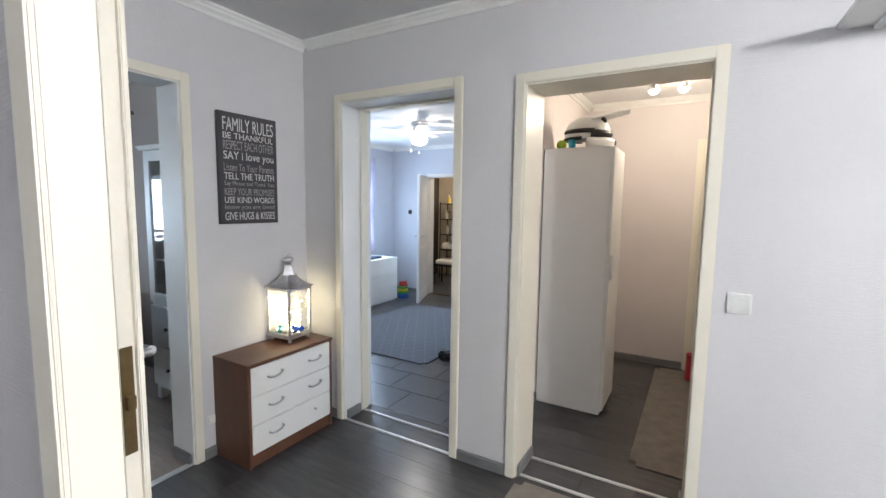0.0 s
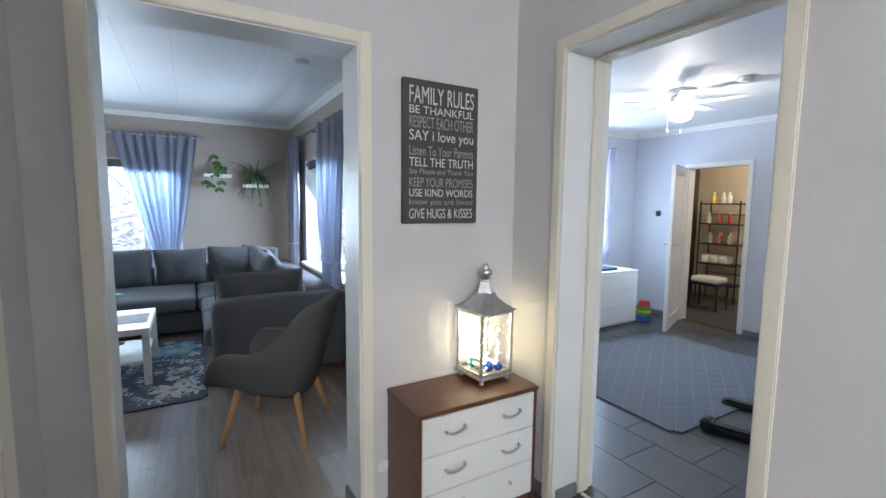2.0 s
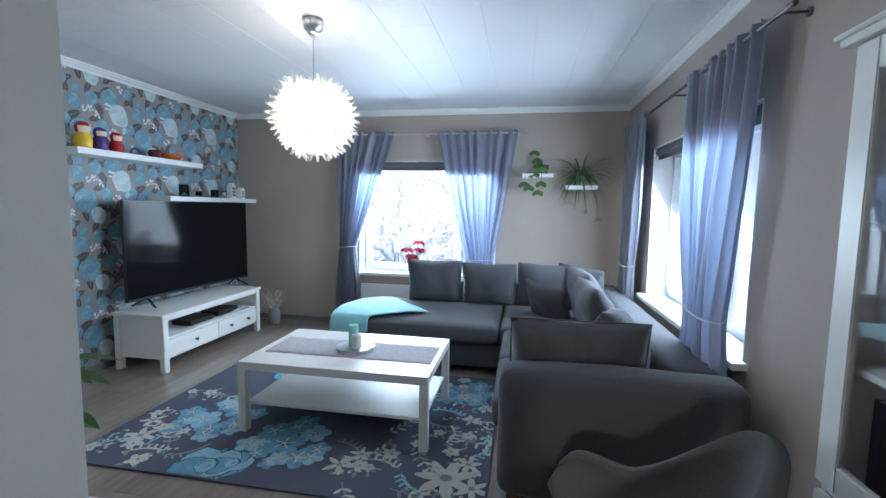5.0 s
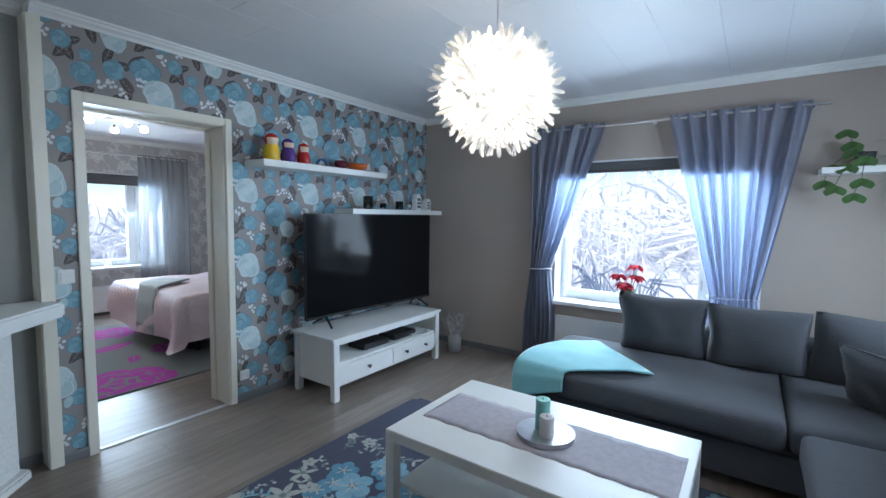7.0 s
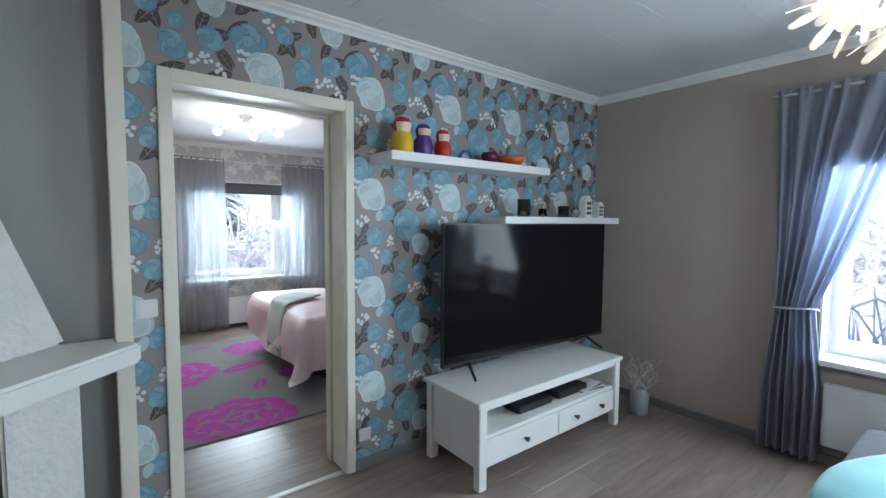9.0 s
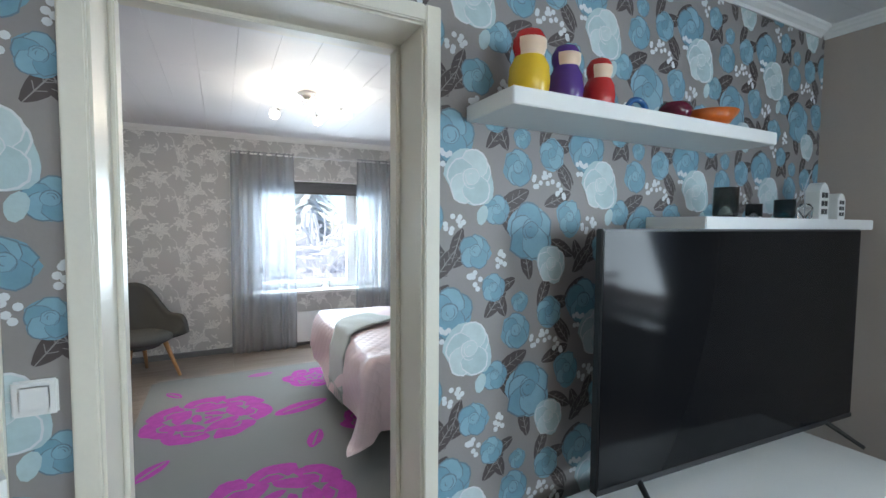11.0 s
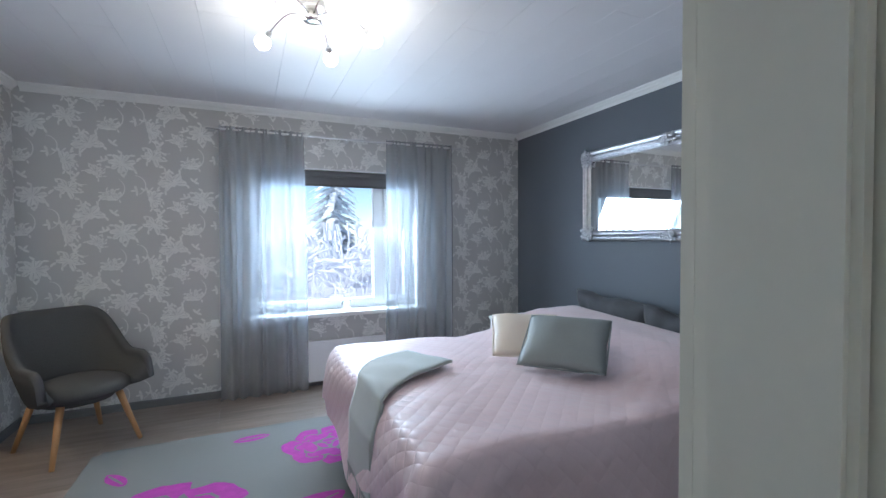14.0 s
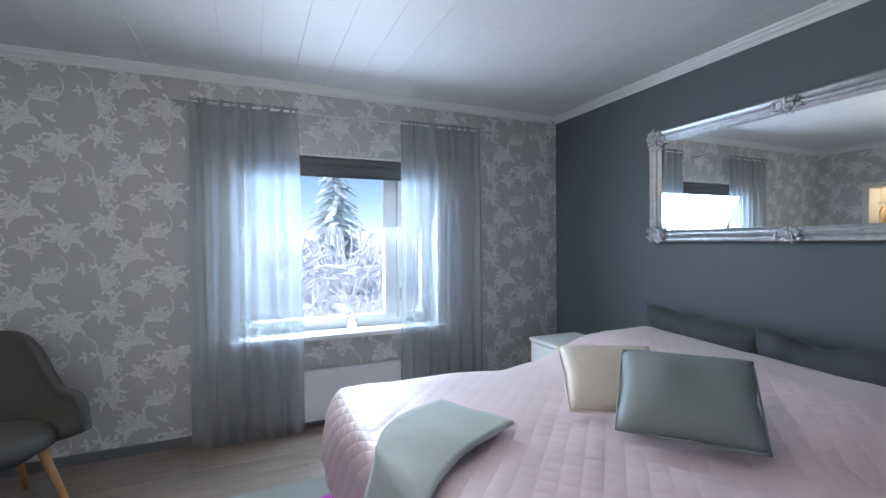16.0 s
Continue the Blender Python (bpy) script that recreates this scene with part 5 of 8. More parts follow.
def wall_mirror():
    y0, y1, z0, z1 = -5.577, -3.881, 1.274, 2.019
    t = thing("wall_mirror", "long mirror in an ornate silver frame on the dark wall", "mirror", pose(-6.955, (y0 + y1) / 2, (z0 + z1) / 2))
    W, H, f = (y1 - y0) / 2, (z1 - z0) / 2, 0.085
    part("backing", boxes([(0.002, -W + 0.02, -H + 0.02, 0.014, W - 0.02, H - 0.02)], 0), M_BLACK, t)
    part("mirror_glass", boxes([(0.0142, -W + f - 0.01, -H + f - 0.01, 0.018, W - f + 0.01, H - f + 0.01)], 0), M_MIRROR, t)
    prof = [(0.0, 0.0145), (0.0, 0.034), (0.012, 0.044), (0.022, 0.040), (0.026, 0.030), (0.034, 0.032), (0.045, 0.046), (0.056, 0.040), (0.060, 0.028), (0.068, 0.030), (0.076, 0.026), (f, 0.020), (f, 0.0185)]
    for k in range(4):
        bm = bmesh.new()
        c = [(-W, -H), (W, -H), (W, H), (-W, H)]
        inn = [(1, 1), (-1, 1), (-1, -1), (1, -1)]
        p, q, dp, dq = c[k], c[(k + 1) % 4], inn[k], inn[(k + 1) % 4]
        a = [bm.verts.new((x, p[0] + dp[0] * o, p[1] + dp[1] * o)) for o, x in prof]
        b = [bm.verts.new((x, q[0] + dq[0] * o, q[1] + dq[1] * o)) for o, x in prof]
        for i in range(len(prof)):
            j = (i + 1) % len(prof)
            bm.faces.new((a[i], a[j], b[j], b[i]))
        part("frame", bm, M_SILVER, t)
    rng = random.Random(4)
    def ornament(cy, cz, n, spread):
        bm = bmesh.new()
        for k in range(n):
            a, r = rng.random() * 6.283, rng.random() ** 0.6
            ball(bm, (0.036 + 0.012 * rng.random(), cy + spread[0] * r * math.cos(a), cz + spread[1] * r * math.sin(a)), 0.010 + 0.006 * rng.random(), 1, (0.8, 1.5 if k % 2 else 0.8, 0.8 if k % 2 else 1.5))
        part("ornament", bm, M_SILVER, t, "cast leaf ornament", smooth=True)
    for sy in (-1, 1):
        for sz in (-1, 1):
            ornament(sy * (W - 0.055), sz * (H - 0.055), 60, (0.065, 0.065))
    for sz in (-1, 1):
        ornament(0, sz * (H - 0.042), 36, (0.07, 0.036))


wall_mirror()


def bedroom_lamp():
    t = thing("ceiling_lamp", "chrome ceiling lamp with five round lit bulbs on bent arms", "lamp", pose(-4.58, -4.74, 2.40))
    part("canopy", lathe([(0.005, -0.035), (0.055, -0.035), (0.06, -0.03), (0.06, -0.001), (0.005, -0.001)]), M_STEEL, t, smooth=False)
    part("hub", lathe([(0.005, -0.085), (0.04, -0.085), (0.045, -0.075), (0.03, -0.06), (0.03, -0.036), (0.005, -0.036)]), M_CHROME, t, smooth=True)
    for x, y in ((-4.39, -4.93), (-4.70, -5.0), (-4.84, -4.71), (-4.63, -4.49), (-4.39, -4.60)):
        d = Vector((x + 4.58, y + 4.74, 0))
        r, d = d.length, d.normalized()
        pts = [d * (0.03 + (r - 0.05) * s) + Vector((0, 0, -0.05 + 0.035 * math.sin(s * 3.0) - 0.045 * s * s)) for s in [k / 10 for k in range(11)]]
        arm = part("arm", path_tube(pts, 0.004, 8), M_CHROME, t)
        e = pts[-1]
        dn = (d + Vector((0, 0, -0.9))).normalized()
        part("socket", rods([(e, e + dn * 0.03, 0.013, 0.013)]), M_STEEL, arm)
        part("bulb", ball(bmesh.new(), e + dn * 0.062, 0.038, 3), M_FROST, arm, smooth=True)


bedroom_lamp()


def wardrobe():
    t = thing("mirror_wardrobe", "sliding wardrobe with mirrored doors in aluminium frames", "wardrobe", pose(-3.33, -4.70, 0))
    part("body", boxes([(0.03, 0.0, 0.0, 0.525, 0.018, 2.12), (0.03, 1.89, 0.0, 0.525, 1.905, 2.12), (0.03, 0.0185, 2.10, 0.525, 1.8895, 2.12), (0.03, 0.0185, 0.0, 0.525, 1.8895, 0.04)], 0.002), M_WHITE, t)
    part("track", boxes([(-0.03, 0.0, 2.085, 0.0295, 1.905, 2.12), (-0.03, 0.0, 0.0, 0.0295, 1.905, 0.03)], 0.003), M_STEEL, t)
    for y0, y1, x in ((0.0, 0.96, -0.025), (0.93, 1.90, 0.0)):
        fr = part("sliding_door", boxes([(x, y0, 0.032, x + 0.022, y0 + 0.03, 2.083), (x, y1 - 0.03, 0.032, x + 0.022, y1, 2.083), (x, y0 + 0.03, 0.032, x + 0.022, y1 - 0.03, 0.075), (x, y0 + 0.03, 2.045, x + 0.022, y1 - 0.03, 2.083)], 0.004), M_STEEL, t)
        part("mirror_panel", boxes([(x + 0.008, y0 + 0.03, 0.075, x + 0.014, y1 - 0.03, 2.045)], 0), M_MIRROR, fr)


wardrobe()
curtain_rod("steel curtain rod over the bedroom window", 0, -6.50, -6.62, -6.19, -4.03, 2.175)
curtain("voile_curtain", "sheer grey voile curtain hanging to the floor", 0, -6.515, -4.73, -4.09, 2.17, 0.012, M_SHEER, None, 7, 0.03, 7, rise=1)
curtain("voile_curtain", "sheer grey voile curtain hanging to the floor", 0, -6.515, -6.11, -5.45, 2.17, 0.012, M_SHEER, None, 7, 0.03, 8, rise=1)


# ---------- printed wallpapers and rugs ----------
M_PBLUE = mat("print_blue", (0.155, 0.32, 0.41), 0.5, var=0.12, scale=20)
M_PBLUE2 = mat("print_light_blue", (0.21, 0.39, 0.48), 0.5, var=0.10, scale=20)
M_PPALE = mat("print_pale_aqua", (0.42, 0.55, 0.57), 0.5, var=0.10, scale=25)
M_PPALE2 = mat("print_pale_inner", (0.52, 0.62, 0.63), 0.5, var=0.10, scale=25)
M_PLINE = mat("print_slate_line", (0.13, 0.20, 0.25), 0.5)
M_PLEAF = mat("print_brown_leaf", (0.075, 0.058, 0.056), 0.5, var=0.12, scale=25)
M_PWHITE = mat("print_white", (0.66, 0.68, 0.70), 0.5)
M_PVEIN = mat("print_taupe_vein", (0.27, 0.245, 0.24), 0.5)


def rose(p, u, v, r, outer, inner, line, layer, seed, tall=1.15):
    """An open rose: overlapping petals with drawn edges."""
    rng = random.Random(seed)
    p.blob(u, v, r, r * tall, rng.random(), outer, layer, 20, 0.10, seed)
    for k in range(5):
        a = 2 * math.pi * k / 5 + rng.random() * 0.5
        pu, pv = u + 0.48 * r * math.cos(a), v + 0.48 * r * tall * math.sin(a)
        q = r * (0.50 + 0.12 * rng.random())
        p.blob(pu, pv, q * 1.05, q * 1.10, a, line, layer + 1 + 0.2 * k, 14, 0.10, seed + k)
        p.blob(pu - 0.03 * r * math.cos(a), pv - 0.03 * r * math.sin(a), q * 0.985, q * 1.02, a, inner if k % 2 else outer, layer + 1.1 + 0.2 * k, 14, 0.10, seed + k)
    p.blob(u, v + 0.08 * r, 0.40 * r, 0.36 * r, 0.4, line, layer + 2.3, 12, 0.10, seed + 9)
    p.blob(u, v + 0.07 * r, 0.37 * r, 0.33 * r, 0.4, inner, layer + 2.4, 12, 0.10, seed + 9)
    for k in range(3):
        a0, q = rng.random() * 6.28, r * (0.12 + 0.13 * k)
        p.stroke([(u + q * math.cos(a0 + 0.45 * j), v + 0.06 * r + q * tall * math.sin(a0 + 0.45 * j)) for j in range(5 + k)], 0.022 * r, line, layer + 2.6)


def leaf(p, u, v, ln, turn, body, vein, layer):
    w = ln * 0.42
    c, s = math.cos(turn), math.sin(turn)
    cu, cv = u + c * ln / 2, v + s * ln / 2
    p.blob(cu, cv, ln * 0.53, w * 0.53, turn, vein, layer, 16, 0.05, turn, 0.35)
    p.blob(cu, cv, ln * 0.505, w * 0.485, turn, body, layer + 0.1, 16, 0.05, turn, 0.35)
    p.stroke([(u + c * ln * t, v + s * ln * t) for t in (0, 0.3, 0.6, 0.95)], 0.0016, vein, layer + 0.2)
    for t in (0.25, 0.45, 0.65):
        for sgn in (-1, 1):
            a = turn + sgn * 0.8
            p.stroke([(u + c * ln * t, v + s * ln * t), (u + c * ln * t + math.cos(a) * w * 0.4, v + s * ln * t + math.sin(a) * w * 0.4)], 0.0011, vein, layer + 0.2)


def berries(p, u, v, n, spread, m, layer, seed, stem=None):
    rng = random.Random(seed)
    for k in range(n):
        a = rng.random() * 6.28
        r = spread * (0.25 + 0.75 * rng.random())
        bu, bv = u + r * math.cos(a), v + r * 0.8 * math.sin(a)
        if stem is not None:
            p.stroke([(u, v - spread), (bu, bv)], 0.0008, stem, layer - 0.1)
        p.blob(bu, bv, 0.0095, 0.0095, 0, m, layer, 8, 0.0)


def floral_wall():
    p = Printed([(3.575, 0.06, 3.686, 2.42), (3.686, 2.075, 4.584, 2.42), (4.584, 0.06, 6.868, 2.42)])
    PU, PV = 0.568, 0.556
    for i in range(-3, 5):
        for j in range(-1, 6):
            u, v, s = 4.70 + i * PU, 0.465 + j * PV, i * 13 + j * 7
            q = 0
            leaf(p, u + 0.10, v - 0.10, 0.15, 0.5, 5, 7, 0.5)
            leaf(p, u + 0.12, v - 0.12, 0.13, -0.7, 5, 7, 0.6)
            leaf(p, u + 0.28, v + 0.12, 0.12, 1.2, 5, 7, 0.5)
            leaf(p, u + 0.30, v + 0.12, 0.13, 0.15, 5, 7, 0.6)
            leaf(p, u + 0.44, v - 0.32, 0.13, 0.9, 5, 7, 0.5)
            leaf(p, u + 0.42, v - 0.02, 0.11, 2.2, 5, 7, 0.5)
            leaf(p, u - 0.03, v - 0.16, 0.12, -1.9, 5, 7, 0.5)
            leaf(p, u + 0.18, v - 0.33, 0.10, 3.6, 5, 7, 0.5)
            rose(p, u - 0.075, v + 0.125, 0.082, 0, 1, 4, 2, 1, 1.0)
            rose(p, u + 0.0, v + 0.0, 0.080, 2, 3, 6, 5, 2, 1.22)
            p.blob(u + 0.045, v - 0.115, 0.020, 0.034, -0.3, 2, 4.9, 10, 0.1, 3)
            rose(p, u + 0.185, v + 0.045, 0.058, 0, 1, 4, 2, 3, 1.05)
            rose(p, u + 0.20, v + 0.145, 0.034, 0, 1, 4, 2, 4, 1.0)
            rose(p, u + 0.24, v - 0.17, 0.088, 1, 0, 4, 2, 5, 1.18)
            rose(p, u + 0.335, v - 0.285, 0.060, 2, 3, 6, 5, 6, 1.15)
            rose(p, u + 0.415, v - 0.12, 0.054, 0, 1, 4, 2, 7, 1.25)
            rose(p, u + 0.02, v - 0.235, 0.056, 0, 1, 4, 2, 8, 1.0)
            rose(p, u + 0.33, v + 0.10, 0.052, 1, 0, 4, 2, 9, 1.1)
            rose(p, u + 0.10, v - 0.10, 0.048, 0, 1, 4, 2, 10, 1.0)
            rose(p, u + 0.09, v + 0.20, 0.044, 0, 1, 4, 2, 11, 1.1)
            for du, dv, ln, tn in ((0.06, 0.10, 0.13, 0.9), (-0.14, 0.0, 0.12, 2.4), (0.30, -0.08, 0.13, 0.4), (0.33, -0.20, 0.12, -0.5), (0.14, 0.10, 0.12, 2.0), (0.40, 0.14, 0.12, 0.7), (0.16, -0.06, 0.11, -1.4), (-0.10, -0.28, 0.12, 0.4), (0.44, -0.20, 0.12, -1.2), (0.24, 0.22, 0.12, 1.8)):
                leaf(p, u + du, v + dv, ln, tn, 5, 7, 0.3)
            berries(p, u + 0.36, v - 0.02, 9, 0.045, 6, 8, 15)
            berries(p, u + 0.02, v + 0.23, 8, 0.04, 6, 8, 16)
            berries(p, u + 0.285, v + 0.01, 11, 0.05, 6, 8, 11)
            berries(p, u - 0.06, v - 0.15, 9, 0.042, 6, 8, 12)
            berries(p, u + 0.12, v - 0.26, 8, 0.038, 6, 8, 13)
            berries(p, u + 0.47, v + 0.06, 7, 0.034, 6, 8, 14)
    ob = part("floral_print", p.mesh(lambda u, v, l: (-u, -2.5295 + 0.00012 * l, v)), [M_PBLUE, M_PBLUE2, M_PPALE, M_PPALE2, M_PLINE, M_PLEAF, M_PWHITE, M_PVEIN], bpy.data.objects["wall_living_south"], "blue and pale flowers with brown leaves printed on the paper")
    tagged(ob, kind="stuff")


floral_wall()
M_SILVERPRINT = mat("silver_print", (0.72, 0.715, 0.69), 0.38, var=0.12, scale=25)


def bloom(p, u, v, r, seed, turn, span):
    """A full blossom: lobed petals fanned about a stalk, parted by fine ground-coloured lines, with loose tips."""
    rng = random.Random(seed)
    n = 9
    for k in range(n):
        a = turn + span * ((k + 0.5) / n - 0.5) + rng.uniform(-0.12, 0.12)
        ln = r * rng.uniform(0.66, 1.0)
        c, s = math.cos(a), math.sin(a)
        p.blob(u + c * ln * 0.52, v + s * ln * 0.52, ln * 0.46, ln * rng.uniform(0.20, 0.27), a + rng.uniform(-0.35, 0.35), 0, 1, 12, 0.24, seed + k, 0.1)
        b = a + rng.choice((-1, 1)) * rng.uniform(0.5, 1.1)
        p.blob(u + c * ln * 0.92 + 0.25 * r * math.cos(b), v + s * ln * 0.92 + 0.25 * r * math.sin(b), r * 0.20, r * 0.085, b, 0, 1.1, 9, 0.15, k, 0.2)
        p.stroke([(u + c * ln * f - s * 0.03 * r * f, v + s * ln * f + c * 0.03 * r * f) for f in (0.30, 0.55, 0.85)], 0.0016, 1, 2)
    p.blob(u + 0.1 * r * math.cos(turn), v + 0.1 * r * math.sin(turn), r * 0.40, r * 0.34, turn, 0, 1.2, 10, 0.15, seed)
    for k in range(3):
        a = turn + rng.uniform(-0.9, 0.9)
        p.stroke([(u + r * q * math.cos(a + 0.5 * q), v + r * q * math.sin(a + 0.5 * q)) for q in (0.12, 0.3, 0.48)], 0.0018, 1, 2.1)


def tendril(p, u, v, r, a0, a1, leaves):
    """A thin curling stalk with a leaflet here and there."""
    pts = [(u + r * (1 - 0.25 * t) * math.cos(a0 + (a1 - a0) * t), v + r * (1 - 0.25 * t) * math.sin(a0 + (a1 - a0) * t)) for t in [q / 14 for q in range(15)]]
    p.stroke(pts, 0.0040, 0, 0.9)
    for k in range(leaves):
        q = pts[3 + k * 9 // max(1, leaves)]
        for b in (0.9, 2.4):
            p.blob(q[0] + 0.014 * math.cos(b + k), q[1] + 0.014 * math.sin(b + k), 0.020, 0.0075, b + k, 0, 1, 9, 0.15, k, 0.3)


def silver_wall(name, parent, areas, place, off):
    """Half-drop repeat of blossoms on curling stalks."""
    p = Printed(areas)
    lo, hi = min(a[0] for a in areas), max(a[2] for a in areas)
    P, V = 0.53, 0.524
    for i in range(int((lo - 3.1 - off) / P) - 2, int((hi - 3.1 - off) / P) + 3):
        for j in range(-2, 6):
            u, v = 3.10 + off + i * P, 0.127 + j * V + (0.262 * i) % V
            bloom(p, u, v - 0.02, 0.088, 1, 1.3, 5.4)
            bloom(p, u + 0.125, v - 0.215, 0.098, 2, 1.9, 4.6)
            bloom(p, u + 0.328, v + 0.183, 0.100, 3, 0.2, 6.1)
            bloom(p, u + 0.164, v + 0.10, 0.066, 4, 0.9, 4.4)
            bloom(p, u + 0.246, v - 0.075, 0.072, 5, 1.5, 4.0)
            bloom(p, u - 0.017, v + 0.18, 0.080, 6, 0.3, 4.2)
            tendril(p, u + 0.255, v + 0.0, 0.105, -2.4, 0.9, 2)
            tendril(p, u + 0.10, v + 0.08, 0.09, 2.6, 4.9, 2)
            tendril(p, u + 0.40, v + 0.03, 0.085, -1.2, 1.4, 1)
            tendril(p, u + 0.02, v - 0.13, 0.07, -1.5, 1.2, 2)
            for du, dv, b in ((0.21, 0.19, 0.6), (0.42, -0.02, 2.0), (0.05, 0.07, 1.1), (0.27, -0.20, -0.4)):
                for q in range(3):
                    p.blob(u + du + 0.02 * math.cos(b + q * 1.3), v + dv + 0.02 * math.sin(b + q * 1.3), 0.022, 0.009, b + q * 1.3, 0, 1, 8, 0.15, q, 0.3)
    ob = part("silver_print", p.mesh(place), [M_SILVERPRINT, M_BEDWP], bpy.data.objects[parent], "silvery white blossoms and tendrils printed on the paper")
    tagged(ob, kind="stuff")


silver_wall("south", "wall_bedroom_south", [(2.80, 0.06, 4.33, 2.345), (4.33, 0.06, 5.80, 0.608), (4.33, 1.93, 5.80, 2.345), (5.80, 0.06, 6.955, 2.345)], lambda u, v, l: (-u, -6.6195 + 0.0001 * l, v), 0.0)
silver_wall("east", "wall_bedroom_east", [(4.72, 0.06, 5.33, 2.345), (5.33, 1.96, 6.18, 2.345), (6.18, 0.06, 6.62, 2.345)], lambda u, v, l: (-2.8005 - 0.0001 * l, -u, v), 0.15)


def rug(name, label, x0, y0, x1, y1, m, h=0.010, turn=0.0):
    t = thing(name, label, "rug", pose((x0 + x1) / 2, (y0 + y1) / 2, 0, 0, 0, turn))
    w, d = (x1 - x0) / 2, (y1 - y0) / 2
    bm = boxes([(-w, -d, 0.001, w, d, h)], 0)
    bmesh.ops.bevel(bm, geom=[e for e in bm.edges if abs(e.verts[0].co.z - e.verts[1].co.z) > 0.003], offset=0.04, segments=5, affect='EDGES')
    part("rug_body", bm, m, t)
    return t, w, d


def living_rug():
    t, w, d = rug("floral_rug", "navy rug with large blue and cream flowers", -5.46, -1.52, -3.83, 0.78, M_BLUERUG)
    cx, cy = -4.645, -0.37
    p = Printed([(-w + 0.012, -d + 0.012, w - 0.012, d - 0.012)])
    MB, ML, MC, MG = 0, 1, 2, 3

    def forget(x, y, r, m1, seed):
        for k in range(5):
            a = 2 * math.pi * k / 5 + seed
            p.blob(x - cx + 0.55 * r * math.cos(a), y - cy + 0.55 * r * math.sin(a), r * 0.42, r * 0.38, a, m1, 2 + 0.05 * (seed % 5), 10, 0.08, seed)
        for k in range(5):
            a = 2 * math.pi * k / 5 + seed
            p.stroke([(x - cx, y - cy), (x - cx + 0.5 * r * math.cos(a), y - cy + 0.5 * r * math.sin(a))], 0.006, MC, 3.5)
        p.blob(x - cx, y - cy, r * 0.12, r * 0.12, 0, MC, 3.6, 8)
    rng = random.Random(2)
    for x, y, r, m1 in ((-4.22, -0.42, 0.13, MB), (-4.36, -0.30, 0.11, ML), (-4.10, -0.28, 0.11, MB), (-4.34, -0.55, 0.11, MB), (-4.48, -0.42, 0.10, MB), (-4.20, -0.20, 0.08, MB),
                        (-4.38, -1.08, 0.12, ML), (-4.52, -0.92, 0.10, MB), (-4.28, -0.96, 0.10, MB), (-4.60, -1.05, 0.09, ML), (-4.45, -1.22, 0.09, MB), (-4.25, -1.2, 0.08, MB),
                        (-5.15, 0.50, 0.13, MB), (-5.02, 0.62, 0.10, MB), (-5.28, 0.62, 0.10, MB), (-5.25, -0.2, 0.12, MB), (-5.1, -0.35, 0.10, MB)):
        forget(x, y, r, m1, rng.random() * 6)
    for x, y in ((-4.24, -0.40), (-4.42, -1.04), (-5.14, 0.52), (-5.15, -0.30)):
        for k in range(9):
            a, q = rng.random() * 6.283, 0.10 + 0.17 * rng.random()
            forget(x + q * math.cos(a), y + q * math.sin(a), 0.055 + 0.04 * rng.random(), (MB, ML)[k % 2], rng.random() * 6)

    def blossom(x, y, r, turn):
        """A cream blossom of five uneven petals beside two pointed leaves."""
        for k in range(5):
            a = turn + 1.2566 * k
            p.blob(x - cx + 0.5 * r * math.cos(a), y - cy + 0.5 * r * math.sin(a), r * 0.46, r * 0.36, a, MC, 4.5, 10, 0.18, k + x, 0.1)
        p.blob(x - cx, y - cy, r * 0.16, r * 0.16, 0, MG, 4.8, 8)
        for k in (-0.6, 0.7):
            p.blob(x - cx - 1.3 * r * math.cos(turn + k), y - cy - 1.3 * r * math.sin(turn + k), r * 0.7, r * 0.22, turn + k, MG, 1.7, 10, 0.1, k, 0.3)
    for x0, x1, y0, y1, n in ((-4.25, -3.90, -0.12, 0.72, 15), (-4.75, -4.25, 0.25, 0.72, 12), (-5.40, -4.75, 0.05, 0.72, 12), (-4.30, -3.88, -1.48, -0.95, 13), (-4.75, -4.30, -1.48, -1.15, 7)):
        for k in range(n):
            x, y, a = rng.uniform(x0, x1), rng.uniform(y0, y1), rng.random() * 6.283
            if k % 3 == 0:
                blossom(x, y, 0.035 + 0.03 * rng.random(), a)
            elif k % 3 == 1:
                for j in range(9):
                    p.blob(x - cx + 0.017 * j * math.cos(a) + 0.014 * math.sin(j * 2.4), y - cy + 0.017 * j * math.sin(a) + 0.014 * math.cos(j * 2.4), 0.011, 0.011, 0, (MC, MG)[j % 2], 1.8, 7)
            else:
                pts = [(x - cx + 0.035 * j * math.cos(a + 0.12 * j), y - cy + 0.035 * j * math.sin(a + 0.12 * j)) for j in range(7)]
                p.stroke(pts, 0.004, MG, 1.4)
                for j, q in enumerate(pts[1:]):
                    for sg in (-1, 1):
                        b = a + 0.12 * j + sg * 0.8
                        p.blob(q[0] + 0.022 * math.cos(b), q[1] + 0.022 * math.sin(b), 0.024, 0.009, b, (ML, MG, MC)[k // 3 % 3], 1.5, 8, 0.12, j, 0.3)
    for x, y, r in ((-3.93, -0.72, 0.17), (-3.98, -0.60, 0.12), (-5.2, -0.9, 0.15)):
        rose(p, x - cx, y - cy, r, MB, ML, 4, 2, 5, 0.95)
